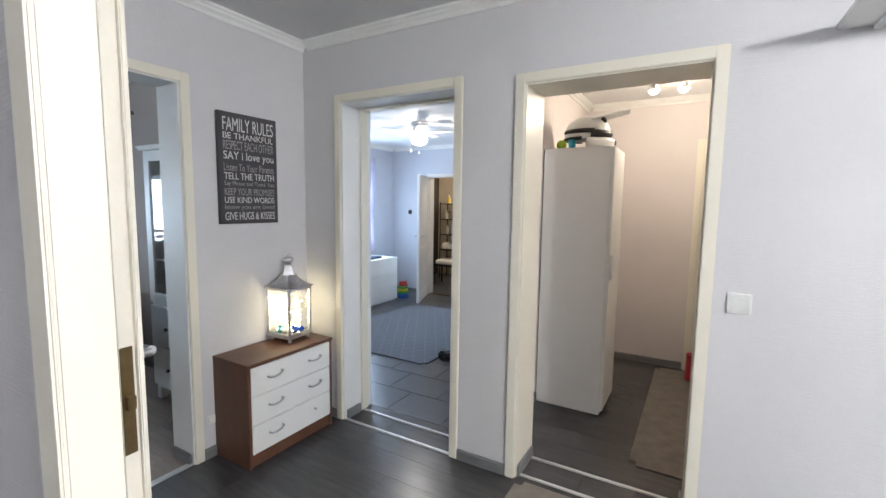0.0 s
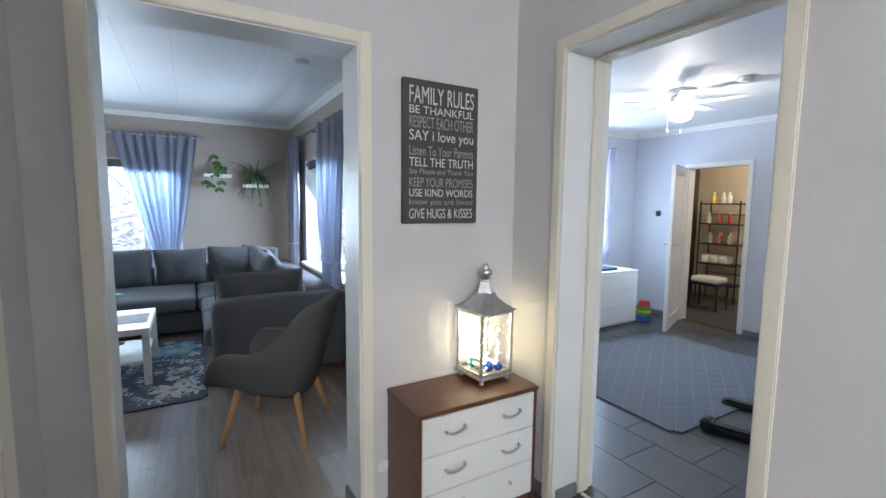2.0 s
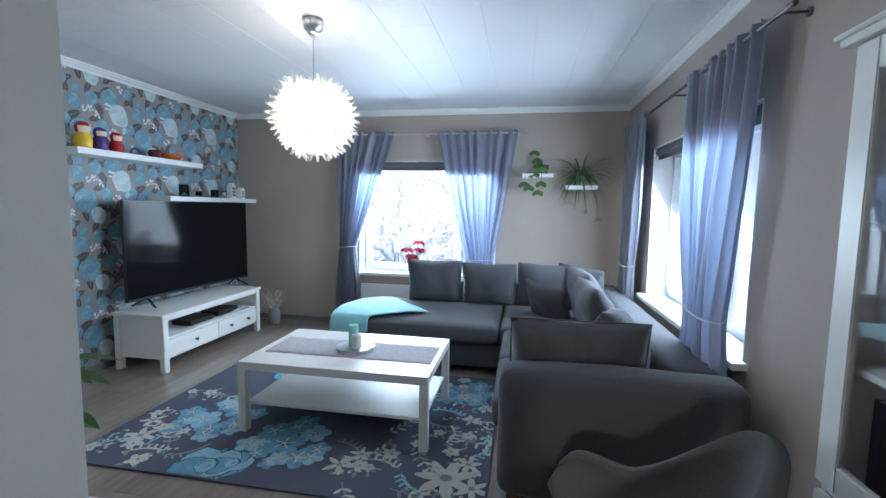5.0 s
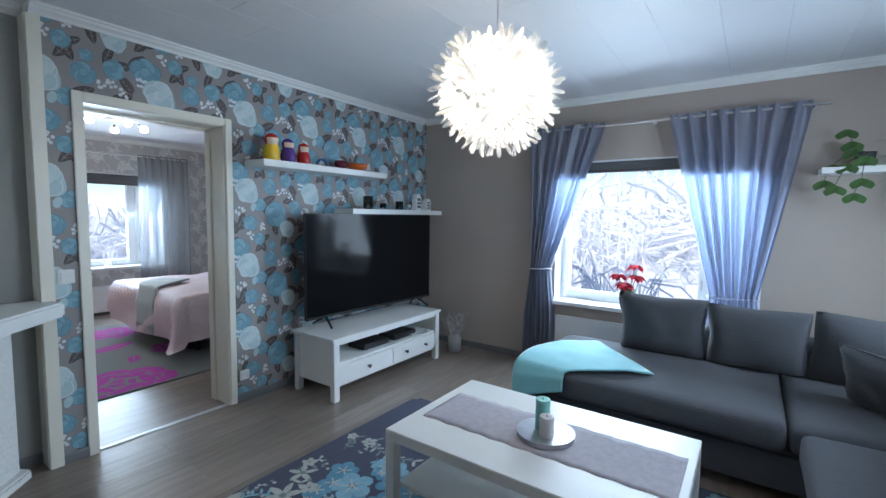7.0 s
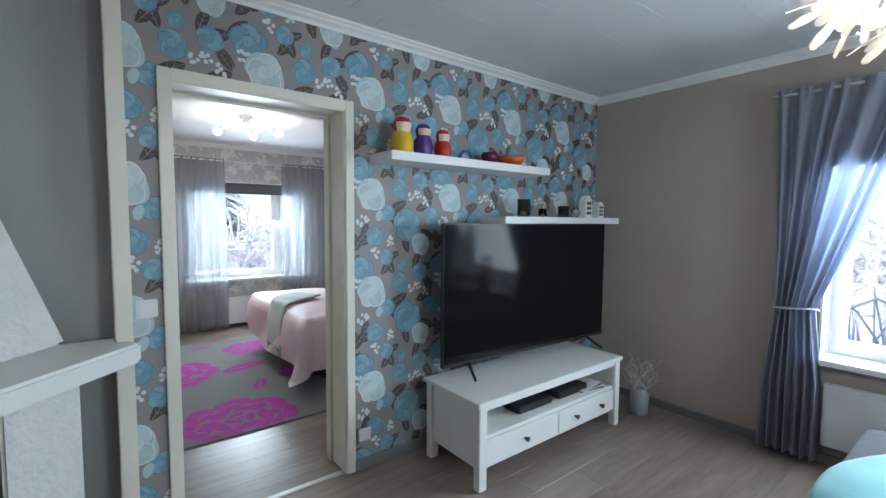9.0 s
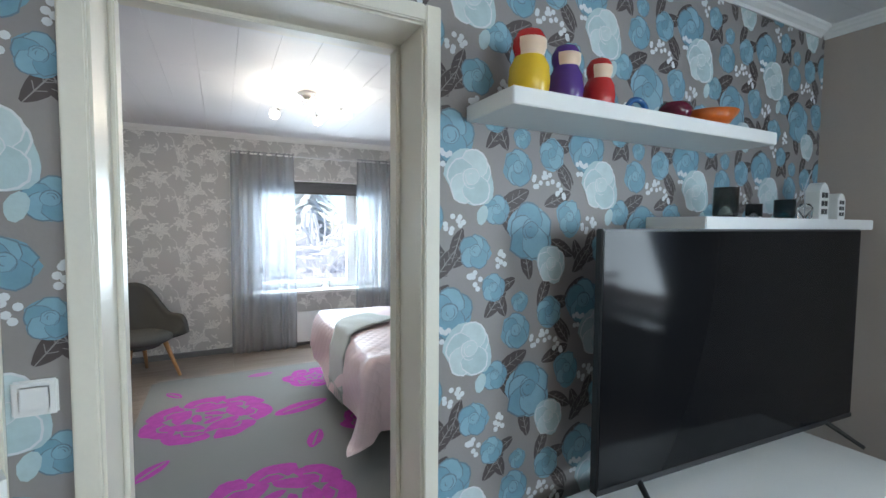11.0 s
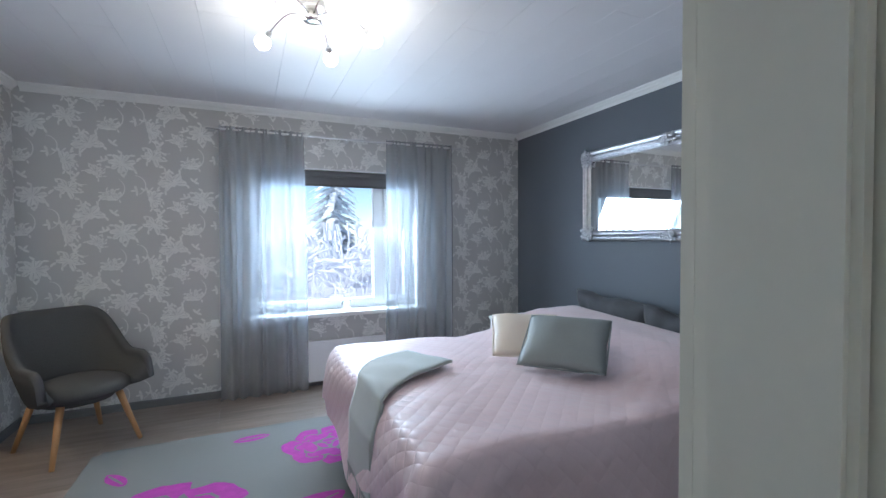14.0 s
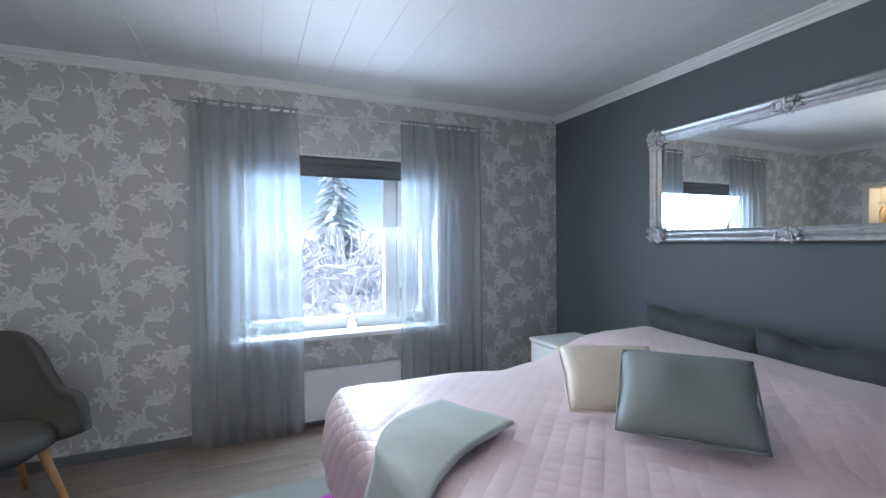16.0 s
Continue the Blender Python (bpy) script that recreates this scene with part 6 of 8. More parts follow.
    for x, y, r, n in ((-4.08, 0.56, 0.16, 7), (-4.02, 0.70, 0.09, 6), (-4.22, 0.66, 0.08, 6), (-4.12, -1.30, 0.10, 6), (-4.3, -1.38, 0.08, 5), (-5.0, 0.24, 0.08, 5), (-4.72, 0.62, 0.07, 5), (-4.9, 0.7, 0.06, 5), (-4.08, -0.02, 0.09, 5), (-4.2, 0.06, 0.07, 5)):
        for k in range(n):
            a = 2 * math.pi * k / n + x * 7
            p.blob(x - cx + 0.55 * r * math.cos(a), y - cy + 0.55 * r * math.sin(a), r * 0.5, r * 0.2, a, MC, 4, 10, 0.15, k, 0.4)
        p.blob(x - cx, y - cy, r * 0.2, r * 0.2, 0, MG, 4.3, 8)
    for x, y, a, n in ((-4.45, 0.10, 2.2, 8), (-4.60, 0.45, 0.6, 9), (-4.85, 0.55, 1.8, 8), (-5.2, 0.25, 0.3, 8), (-4.35, 0.35, 0.2, 7), (-3.95, 0.30, 1.2, 6), (-4.05, -1.05, 3.6, 7), (-4.75, -1.3, 1.1, 7), (-4.1, -0.05, 1.9, 7), (-5.35, -0.6, 1.4, 8), (-3.95, 0.05, 0.4, 5), (-4.3, 0.72, 2.6, 7)):
        pts = [(x - cx + 0.055 * k * math.cos(a + 0.08 * k), y - cy + 0.055 * k * math.sin(a + 0.08 * k)) for k in range(n)]
        p.stroke(pts, 0.005, MG, 1.5)
        for k, q in enumerate(pts[1:]):
            for sg in (-1, 1):
                b = a + 0.08 * k + sg * 0.9
                p.blob(q[0] + 0.03 * math.cos(b), q[1] + 0.03 * math.sin(b), 0.03, 0.011, b, MC if (k + int(a * 10)) % 3 else MG, 1.6, 8, 0.12, k, 0.3)
    mats = [mat("rug_blue", (0.13, 0.31, 0.43), 0.95, var=0.25, scale=18), mat("rug_light_blue", (0.24, 0.44, 0.54), 0.95, var=0.25, scale=18), mat("rug_cream", (0.48, 0.48, 0.44), 0.95, var=0.2, scale=18), mat("rug_grey_green", (0.20, 0.235, 0.235), 0.95, var=0.2, scale=18), mat("rug_dark_line", (0.03, 0.09, 0.14), 0.95)]
    tagged(part("flower_pattern", p.mesh(lambda u, v, l: (u, v, 0.0105 + 0.0002 * l)), mats, t, "blue and cream flowers woven into the rug"), kind="stuff")


living_rug()


def bedroom_rug():
    t, w, d = rug("rose_rug", "grey rug with large magenta roses", -5.3, -5.86, -3.42, -3.37, M_GREYRUG)
    cx, cy = -4.36, -4.615
    p = Printed([(-w + 0.015, -d + 0.015, w - 0.015, d - 0.015)])

    def big_rose(x, y, r, turn):
        """An open rose: rings of broad petals with grey gaps between them and curled lines at the heart."""
        u, v = x - cx, y - cy
        for ring, (n, rad, ln, wd) in enumerate(((7, 0.76, 0.36, 0.22), (5, 0.43, 0.29, 0.13), (3, 0.17, 0.17, 0.075))):
            for k in range(n):
                a = turn + 2 * math.pi * (k + 0.4 * ring) / n
                p.blob(u + r * rad * math.cos(a), v + r * rad * 0.92 * math.sin(a), r * ln, r * wd, a + 1.57 + 0.22, 0, 1 + ring * 0.2, 18, 0.13, k + ring * 7 + turn, 0.15)
                if ring == 0:
                    p.stroke([(u + r * f * math.cos(a + g), v + r * f * 0.92 * math.sin(a + g)) for f, g in ((0.60, -0.28), (0.72, -0.10), (0.74, 0.10), (0.66, 0.30))], r * 0.022, 1, 1.9)
        p.blob(u, v, r * 0.07, r * 0.06, 0, 0, 1.9, 8, 0.1)

    def big_leaf(x, y, ln, turn):
        u, v = x - cx, y - cy
        p.blob(u, v, ln / 2, ln * 0.2, turn, 0, 1, 18, 0.04, turn, 0.3)
        c, s = math.cos(turn), math.sin(turn)
        p.stroke([(u + c * ln * f, v + s * ln * f) for f in (-0.42, -0.1, 0.15, 0.35)], 0.008, 1, 1.9)
    big_rose(-3.88, -4.88, 0.44, 0.3)
    big_rose(-4.22, -3.62, 0.40, 1.1)
    big_rose(-4.74, -5.42, 0.28, 0.8)
    big_rose(-4.98, -4.35, 0.26, 2.0)
    big_leaf(-4.52, -4.78, 0.44, 0.35)
    big_leaf(-4.29, -5.69, 0.22, 0.1)
    big_leaf(-4.52, -4.22, 0.26, 1.2)
    big_leaf(-3.60, -4.22, 0.26, 0.9)
    big_leaf(-3.62, -5.45, 0.20, 2.2)
    pattern = part("rose_pattern", p.mesh(lambda u, v, l: (u, v, 0.0105 + 0.0002 * l)), [mat("rug_magenta", (0.42, 0.045, 0.33), 0.95, var=0.2, scale=20), M_GREYRUG], t, "magenta roses woven into the rug")
    tagged(pattern, kind="stuff")


bedroom_rug()


def play_rug():
    t, w, d = rug("diamond_rug", "blue-grey rug with a fine diamond pattern", -3.35, 3.27, -1.87, 5.2, M_PLAYRUG, 0.012)
    p = Printed([(-w + 0.02, -d + 0.02, w - 0.02, d - 0.02)])
    for k in range(-14, 15):
        for sg in (-1, 1):
            p.stroke([(k * 0.13 + f * sg * 1.0, f * 1.6) for f in (-1, -0.5, 0, 0.5, 1)], 0.005, 0, 1)
    pattern = part("diamond_weave", p.mesh(lambda u, v, l: (u, v, 0.0125)), [mat("rug_pale_line", (0.155, 0.172, 0.20), 0.95, var=0.2, scale=18)], t)
    tagged(pattern, kind="stuff")


play_rug()


# ---------- hall things ----------
def hall_dresser():
    t = thing("chest_of_drawers", "walnut veneered chest with three white drawers", "dresser", pose(-2.125, 1.455, 0))
    D, W, H = 0.305, 0.61, 0.585
    part("carcass", boxes([(0.0, 0.0, 0.0, D, 0.018, H - 0.019), (0.0, W - 0.018, 0.0, D, W, H - 0.019), (0.0, 0.0185, 0.0, 0.012, W - 0.0185, H - 0.019), (0.012, 0.0185, 0.06, D - 0.02, W - 0.0185, 0.075)], 0.001), M_NUT, t)
    part("top", boxes([(0.0, -0.004, H - 0.0185, D + 0.008, W + 0.004, H)], 0.003), M_NUT, t)
    part("plinth", boxes([(D - 0.03, 0.0185, 0.0, D - 0.014, W - 0.0185, 0.072)], 0.001), M_NUT, t)
    for k in range(3):
        z0 = 0.078 + k * 0.162
        dr = part("drawer", boxes([(D - 0.016, 0.02, z0, D + 0.002, W - 0.02, z0 + 0.158)], 0.002), M_WHITE, t)
        for y in (0.17, W - 0.15):
            if k == 0 and y > 0.3:
                part("handle", rods([((D + 0.002, y, z0 + 0.09), (D + 0.018, y, z0 + 0.088), 0.007, 0.005)]), M_STEEL, dr, "broken-off handle stub")
                continue
            pts = [(D + 0.002, y - 0.045, z0 + 0.088), (D + 0.02, y - 0.042, z0 + 0.086), (D + 0.026, y - 0.02, z0 + 0.082), (D + 0.027, y + 0.015, z0 + 0.086), (D + 0.02, y + 0.042, z0 + 0.096), (D + 0.002, y + 0.045, z0 + 0.096)]
            part("handle", path_tube(pts, 0.0055, 8), M_STEEL, dr, "curved steel handle")


hall_dresser()


def lantern():
    t = thing("lantern", "silver metal lantern filled with fairy lights and baubles", "lantern", pose(-2.032, 1.915, 0.585, 0, 0, 4))
    w, h = 0.088, 0.335
    for sx in (-1, 1):
        for sy in (-1, 1):
            part("foot", lathe([(0.012, 0.0), (0.010, 0.012), (0.006, 0.022), (0.004, 0.024)], 10, (sx * (w - 0.012), sy * (w - 0.012), 0)), M_SILVER, t)
            part("post", boxes([(sx * w - 0.007, sy * w - 0.007, 0.034, sx * w + 0.007, sy * w + 0.007, h)], 0.002), M_SILVER, t)
    part("base_plate", boxes([(-w - 0.012, -w - 0.012, 0.022, w + 0.012, w + 0.012, 0.0335)], 0.003), M_SILVER, t)
    for k, z in enumerate((0.036, h - 0.016)):
        part("rail", boxes([(-w, -w - 0.006, z, w, -w + 0.004, z + 0.014), (-w, w - 0.004, z, w, w + 0.006, z + 0.014), (-w - 0.006, -w + 0.0045, z, -w + 0.004, w - 0.0045, z + 0.014), (w - 0.004, -w + 0.0045, z, w + 0.006, w - 0.0045, z + 0.014)], 0.001), M_SILVER, t)
    for a in range(4):
        c, s = (1, 0, -1, 0)[a], (0, 1, 0, -1)[a]
        b = (w * c - 0.001 if c else -w + 0.008, w * s - 0.001 if s else -w + 0.008, 0.05, w * c + 0.001 if c else w - 0.008, w * s + 0.001 if s else w - 0.008, h - 0.016)
        q = part("pane", boxes([b], 0), M_PANE, t)
        q.visible_shadow = False
    def roof(u, v):
        a = 2 * math.pi * (u + 0.125)
        sq = 1 / max(abs(math.cos(a)), abs(math.sin(a)))
        r = (w + 0.02) * (1 - v) ** 1.5 * sq * (1 - v) + (0.036 + 0.0 * v) * sq * v + (w + 0.02) * 0.0
        r = ((w + 0.016) * (1 - v) ** 1.7 + 0.034 * (1 - (1 - v) ** 1.7)) * sq
        return (r * math.cos(a), r * math.sin(a), h + 0.078 * v)
    part("roof", sheet(roof, 48, 10, 0.003), M_SILVER, t, "stamped silver roof")
    part("eave", boxes([(-w - 0.018, -w - 0.018, h - 0.0015, w + 0.018, w + 0.018, h + 0.006)], 0.003), M_SILVER, t)
    part("chimney", lathe([(0.046, h + 0.074), (0.036, h + 0.105), (0.028, h + 0.128), (0.034, h + 0.132), (0.034, h + 0.138), (0.016, h + 0.142)], 4), M_SILVER, t)
    part("finial", lathe([(0.010, h + 0.141), (0.014, h + 0.150), (0.030, h + 0.160), (0.034, h + 0.172), (0.026, h + 0.184), (0.012, h + 0.190), (0.018, h + 0.196), (0.012, h + 0.206), (0.003, h + 0.212)], 16), M_SILVER, t, smooth=True)
    part("latch", rods([((w + 0.004, 0.07, 0.2), (w + 0.018, 0.085, 0.2), 0.003)]), M_SILVER, t)
    rng = random.Random(6)
    cols = [M_PWHITE, mat("blue_bauble", (0.02, 0.08, 0.45), 0.15, 0.3), mat("silver_bauble", (0.75, 0.72, 0.65), 0.15, 0.8), mat("aqua_bauble", (0.05, 0.35, 0.4), 0.2, 0.3)]
    spots = []
    for k in range(80):
        r = 0.020 + 0.008 * rng.random()
        c = Vector((rng.uniform(-0.055, 0.055), rng.uniform(-0.055, 0.055), 0.034 + r + (0.0 if len(spots) < 7 else 0.036)))
        if all((c - q).length > r + s + 0.001 for q, s in spots):
            spots.append((c, r))
            part("bauble", ball(bmesh.new(), c, r, 2), cols[len(spots) % 4], t, smooth=True)
        if len(spots) > 12:
            break
    bm = bmesh.new()
    for k in range(90):
        ball(bm, (rng.uniform(-0.06, 0.06), rng.uniform(-0.06, 0.06), 0.06 + 0.2 * rng.random() ** 1.2), 0.0028, 1)
    tagged(part("fairy_lights", bm, M_SPARK, t, "tiny warm fairy lights"), kind="stuff")
    pts = [(0.045 * math.cos(k * 0.8) + 0.01 * math.sin(k * 2.1), 0.045 * math.sin(k * 0.8), 0.05 + 0.2 * k / 50) for k in range(50)]
    part("light_wire", path_tube(pts, 0.0008, 4), M_SILVER, t)


lantern()


def text_mesh(body, size=1.0):
    cu = bpy.data.curves.new("lettering", 'FONT')
    cu.body = body
    cu.extrude = 0.01
    ob = bpy.data.objects.new("lettering", cu)
    scene.collection.objects.link(ob)
    bpy.context.view_layer.update()
    me = bpy.data.meshes.new_from_object(ob.evaluated_get(bpy.context.evaluated_depsgraph_get()))
    bpy.data.objects.remove(ob)
    return me


def sign():
    y0, z0, w, h = 1.522, 1.32, 0.385, 0.622
    t = thing("wall_sign", "dark wooden sign with white family rules lettering", "sign", pose(-2.13, y0, z0))
    part("board", boxes([(0.001, 0.0, 0.0, 0.022, w, h)], 0.002), M_SIGN, t)
    rows = (("FAMILY RULES", 0.074, 1), ("BE THANKFUL", 0.034, 1), ("RESPECT EACH OTHER", 0.050, 0), ("SAY i love you", 0.058, 1), ("Listen To Your Parents", 0.042, 0), ("TELL THE TRUTH", 0.038, 1), ("Say Please and Thank You", 0.030, 0),
            ("KEEP YOUR PROMISES", 0.040, 0), ("USE KIND WORDS", 0.034, 1), ("know you are loved", 0.034, 0), ("GIVE HUGS & KISSES", 0.044, 1))
    grey = mat("grey_print", (0.30, 0.285, 0.28), 0.7, var=0.2, scale=40)
    z = h - 0.028
    gap = (h - 0.05 - sum(r[1] for r in rows)) / (len(rows) - 1)
    for body, ht, bright in rows:
        me = text_mesh(body)
        co = np.array([v.co[:] for v in me.vertices])
        lo, hi = co.min(0), co.max(0)
        for v in me.vertices:
            x, y, q = v.co
            v.co = (0.0215 + 0.0012 * (1 if q > 0 else 0), 0.03 + (x - lo[0]) / (hi[0] - lo[0]) * (w - 0.055), z - ht + (y - lo[1]) / (hi[1] - lo[1]) * ht)
        me.materials.append(M_SIGNTXT if bright else grey)
        ob = new("lettering", me)
        ob.parent = t
        z -= ht + gap


sign()


def switch_plate(name, label, m, w=0.085):
    """A plate in the y-z plane, facing +x."""
    t = thing(name, label, "switch" if "switch" in name else "socket", m)
    part("plate", boxes([(0.0005, -w / 2, -w / 2, 0.010, w / 2, w / 2)], 0.004), M_WHITE, t)
    if "switch" in name:
        part("rocker", boxes([(0.0101, -w * 0.33, -w * 0.33, 0.014, w * 0.33, w * 0.33)], 0.002), M_WHITE, t)
    else:
        part("insert", lathe([(0.021, 0.0), (0.019, 0.003), (0.017, -0.004), (0.002, -0.004)], 20), M_WHITE, t).matrix_basis = pose(0.0101, 0, 0, 0, 90, 0)
        for y in (-0.008, 0.008):
            part("pin_hole", rods([((0.0071, y, 0), (0.0085, y, 0), 0.003)], 8), M_BLACK, t)
    return t


switch_plate("light_switch", "white rocker light switch on the hall wall", pose(0.343, 2.15, 1.066, 0, 0, -90))
switch_plate("light_switch", "white rocker light switch on the flowered wall", pose(-3.625, -2.53, 1.055, 0, 0, 90), 0.078)
switch_plate("wall_socket", "white wall socket low on the flowered wall", pose(-4.645, -2.53, 0.20, 0, 0, 90), 0.075)
switch_plate("wall_socket", "white wall socket beside the bedroom curtain", pose(-4.03, -6.62, 0.62, 0, 0, 90), 0.06)
switch_plate("wall_socket", "white wall socket behind the hall chest", pose(-2.13, 1.405 + 0.03, 0.22, 0, 0, 0), 0.05)


def hat_shelf():
    t = thing("hat_shelf", "white wall shelf above the hall", "shelf", pose(0.56, 2.15, 2.08))
    part("board", boxes([(0.0, -0.30, 0.0, 0.9, -0.001, 0.018)], 0.003), M_WHITE, t)
    for x in (0.1, 0.75):
        part("bracket", boxes([(x, -0.22, -0.015, x + 0.02, -0.001, -0.0005)], 0.002), M_WHITE, t)


hat_shelf()
rug("door_mat", "small grey-brown door mat", -0.56, 1.62, 0.25, 2.13, M_MAT, 0.012)


def open_door():
    t = thing("panel_door", "cream panelled door standing open with a lever handle", "door", pose(-1.58, 0.335, 0.012, 0, 0, 5.5))
    W, T, H = 0.86, 0.042, 2.02
    z = [0.0, 0.20, 0.86, 0.98, 1.36, 1.48, H - 0.13, H]
    part("leaf", boxes([(0, 0, 0, 0.11, T, H), (W - 0.11, 0, 0, W, T, H), (0.11, 0, 0, W - 0.11, T, 0.2), (0.11, 0, 0.82, W - 0.11, T, 0.94), (0.11, 0, 1.30, W - 0.11, T, 1.42), (0.11, 0, H - 0.13, W - 0.11, T, H)], 0.004), M_CREAM, t)
    for z0, z1 in ((0.2, 0.82), (0.94, 1.30), (1.42, H - 0.13)):
        p = part("door_panel", boxes([(0.11, 0.012, z0, W - 0.11, T - 0.012, z1)], 0), M_CREAM, t)
        part("raised_field", boxes([(0.16, 0.004, z0 + 0.05, W - 0.16, T - 0.004, z1 - 0.05)], 0.006), M_CREAM, p)
    part("rebate", boxes([(W, 0.031, 0, W + 0.012, T, H)], 0.002), M_CREAM, t)
    part("lock_plate", boxes([(W + 0.0002, 0.004, 0.95, W + 0.0025, 0.027, 1.16)], 0.001), M_BRASS, t, "worn brass lock plate")
    part("latch", boxes([(W + 0.0026, 0.008, 1.04, W + 0.014, 0.023, 1.066)], 0.001), M_BRASS, t)
    for s, y in ((-1, 0.0), (1, T)):
        h = part("handle", rods([((W - 0.055, y, 1.12), (W - 0.055, y + s * 0.008, 1.12), 0.027), ((W - 0.055, y + s * 0.008, 1.12), (W - 0.055, y + s * 0.05, 1.12), 0.010), ((W - 0.05, y + s * 0.05, 1.122), (W - 0.175, y + s * 0.055, 1.116), 0.0105, 0.008)], 18), M_STEEL, t, "brushed steel lever")
        part("thumb_turn", rods([((W - 0.055, y, 1.03), (W - 0.055, y + s * 0.014, 1.03), 0.027, 0.024), ((W - 0.055, y + s * 0.014, 1.03), (W - 0.055, y + s * 0.022, 1.03), 0.016)], 18), M_STEEL, t)
    for zz in (0.25, 1.75):
        part("hinge", rods([((-0.006, 0.0, zz), (-0.006, 0.0, zz + 0.1), 0.008)]), M_STEEL, t)


open_door()


# ---------- closet behind the hall ----------
def tall_cabinet():
    t = thing("tall_cabinet", "tall plain white cabinet", "cabinet", pose(-0.79, 3.12, 0, 0, 0, 0))
    W, D, H = 0.47, 0.42, 1.845
    part("body", boxes([(0, 0, 0.0, W - 0.021, D, H)], 0.003), M_WHITE, t)
    part("door", boxes([(W - 0.02, 0.003, 0.03, W, D - 0.003, H - 0.003)], 0.003), M_WHITE, t)
    part("handle", boxes([(W + 0.0005, 0.03, 0.95, W + 0.016, 0.045, 1.12)], 0.004), M_WHITE, t)


tall_cabinet()


def helmet():
    t = thing("helmet", "white motocross helmet with black vents on the cabinet", "helmet", pose(-0.54, 3.32, 1.845, 0, 0, 12))
    def shell(u, v):
        a, e = 2 * math.pi * u, -0.35 + v * (math.pi / 2 + 0.35)
        r = 0.125 * (1 + 0.12 * math.cos(a) * math.cos(e))
        return (0.15 * math.cos(a) * math.cos(e) * (1.08 if math.cos(a) < 0 else 1.0), 0.115 * math.sin(a) * math.cos(e), 0.115 + 0.125 * math.sin(e))
    part("shell", sheet(shell, 36, 16, 0.006), M_WHITE, t)
    part("chin_bar", path_tube([(-0.02 + 0.17 * math.cos(a), 0.105 * math.sin(a), 0.045) for a in [(-1.5 + 3.0 * k / 12) for k in range(13)]], 0.036, 10), M_WHITE, t)
    part("visor_gap", path_tube([(-0.02 + 0.155 * math.cos(a), 0.104 * math.sin(a), 0.105) for a in [(-1.35 + 2.7 * k / 12) for k in range(13)]], 0.03, 10), M_BLACK, t, "dark visor opening")
    def peak(u, v):
        return (0.02 + 0.25 * u, (v - 0.5) * 0.19 * (1 - 0.35 * u), 0.235 + 0.055 * u - 0.03 * (2 * v - 1) ** 2)
    part("peak", sheet(peak, 12, 10, 0.006), M_WHITE, t)
    for sy in (-1, 1):
        part("vent", rods([((0.09, sy * 0.05, 0.215), (0.115, sy * 0.055, 0.185), 0.016, 0.010)], 10), M_BLACK, t)
    part("goggle_strap", path_tube([(0.152 * math.cos(a), 0.119 * math.sin(a), 0.125) for a in [(1.3 + 3.7 * k / 16) for k in range(17)]], 0.016, 8), M_BLACK, t)
    part("chin_vent", boxes([(0.176, -0.035, 0.028, 0.188, 0.035, 0.060)], 0.004), M_BLACK, t)
    part("stripe", path_tube([(0.16 * math.cos(a) * -1, 0.118 * math.sin(a), 0.075) for a in [(-1.3 + 2.6 * k / 12) for k in range(13)]], 0.012, 8), M_BLACK, t)


helmet()
t = thing("soft_toy_ball", "lime green and blue ball beside the helmet", "ball", pose(-0.70, 3.22, 1.845))
part("ball_body", ball(bmesh.new(), (0, 0, 0.035), 0.035, 3), mat("lime_plastic", (0.35, 0.5, 0.03), 0.4), t, smooth=True)
t = thing("blue_cup", "small teal plastic cup on the cabinet", "cup", pose(-0.615, 3.18, 1.845))
part("cup_body", lathe([(0.022, 0), (0.028, 0.06), (0.026, 0.06), (0.02, 0.004)]), mat("teal_plastic", (0.02, 0.3, 0.4), 0.4), t, smooth=True)


def spot_bar():
    t = thing("spot_light", "white ceiling spotlight bar with two lit heads", "lamp", pose(-0.06, 3.62, 2.40))
    part("bar", boxes([(-0.18, -0.025, -0.03, 0.22, 0.025, -0.001)], 0.006), M_WHITE, t)
    for x, y in ((-0.10, 0.0), (0.09, 0.1)):
        hd = part("head", lathe([(0.012, -0.03), (0.012, -0.065), (0.03, -0.09), (0.042, -0.12), (0.040, -0.12), (0.02, -0.08)], 18, (x, y * 0.2, 0)), M_WHITE, t, smooth=True)
        part("bulb", ball(bmesh.new(), (x, y * 0.2, -0.110), 0.034, 3), M_BULB, hd, smooth=True)


spot_bar()


def closet_door():
    t = thing("closet_door", "cream painted door with a dark lock", "door", pose(0.13, 4.445, 0))
    part("frame", boxes([(0.0, -0.03, 0.0, 0.05, -0.001, 2.03), (0.82, -0.03, 0.0, 0.87, -0.001, 2.03), (0.0505, -0.03, 1.98, 0.8195, -0.001, 2.03)], 0.003), M_CREAM, t)
    lf = part("leaf", boxes([(0.053, -0.022, 0.01, 0.817, -0.002, 1.977)], 0.003), M_CREAM, t)
    part("lock", boxes([(0.08, -0.028, 0.92, 0.105, -0.0222, 1.1)], 0.003), M_BRASS, lf)
    part("knob", rods([((0.093, -0.028, 1.05), (0.093, -0.06, 1.05), 0.012, 0.016)]), M_BRASS, lf)


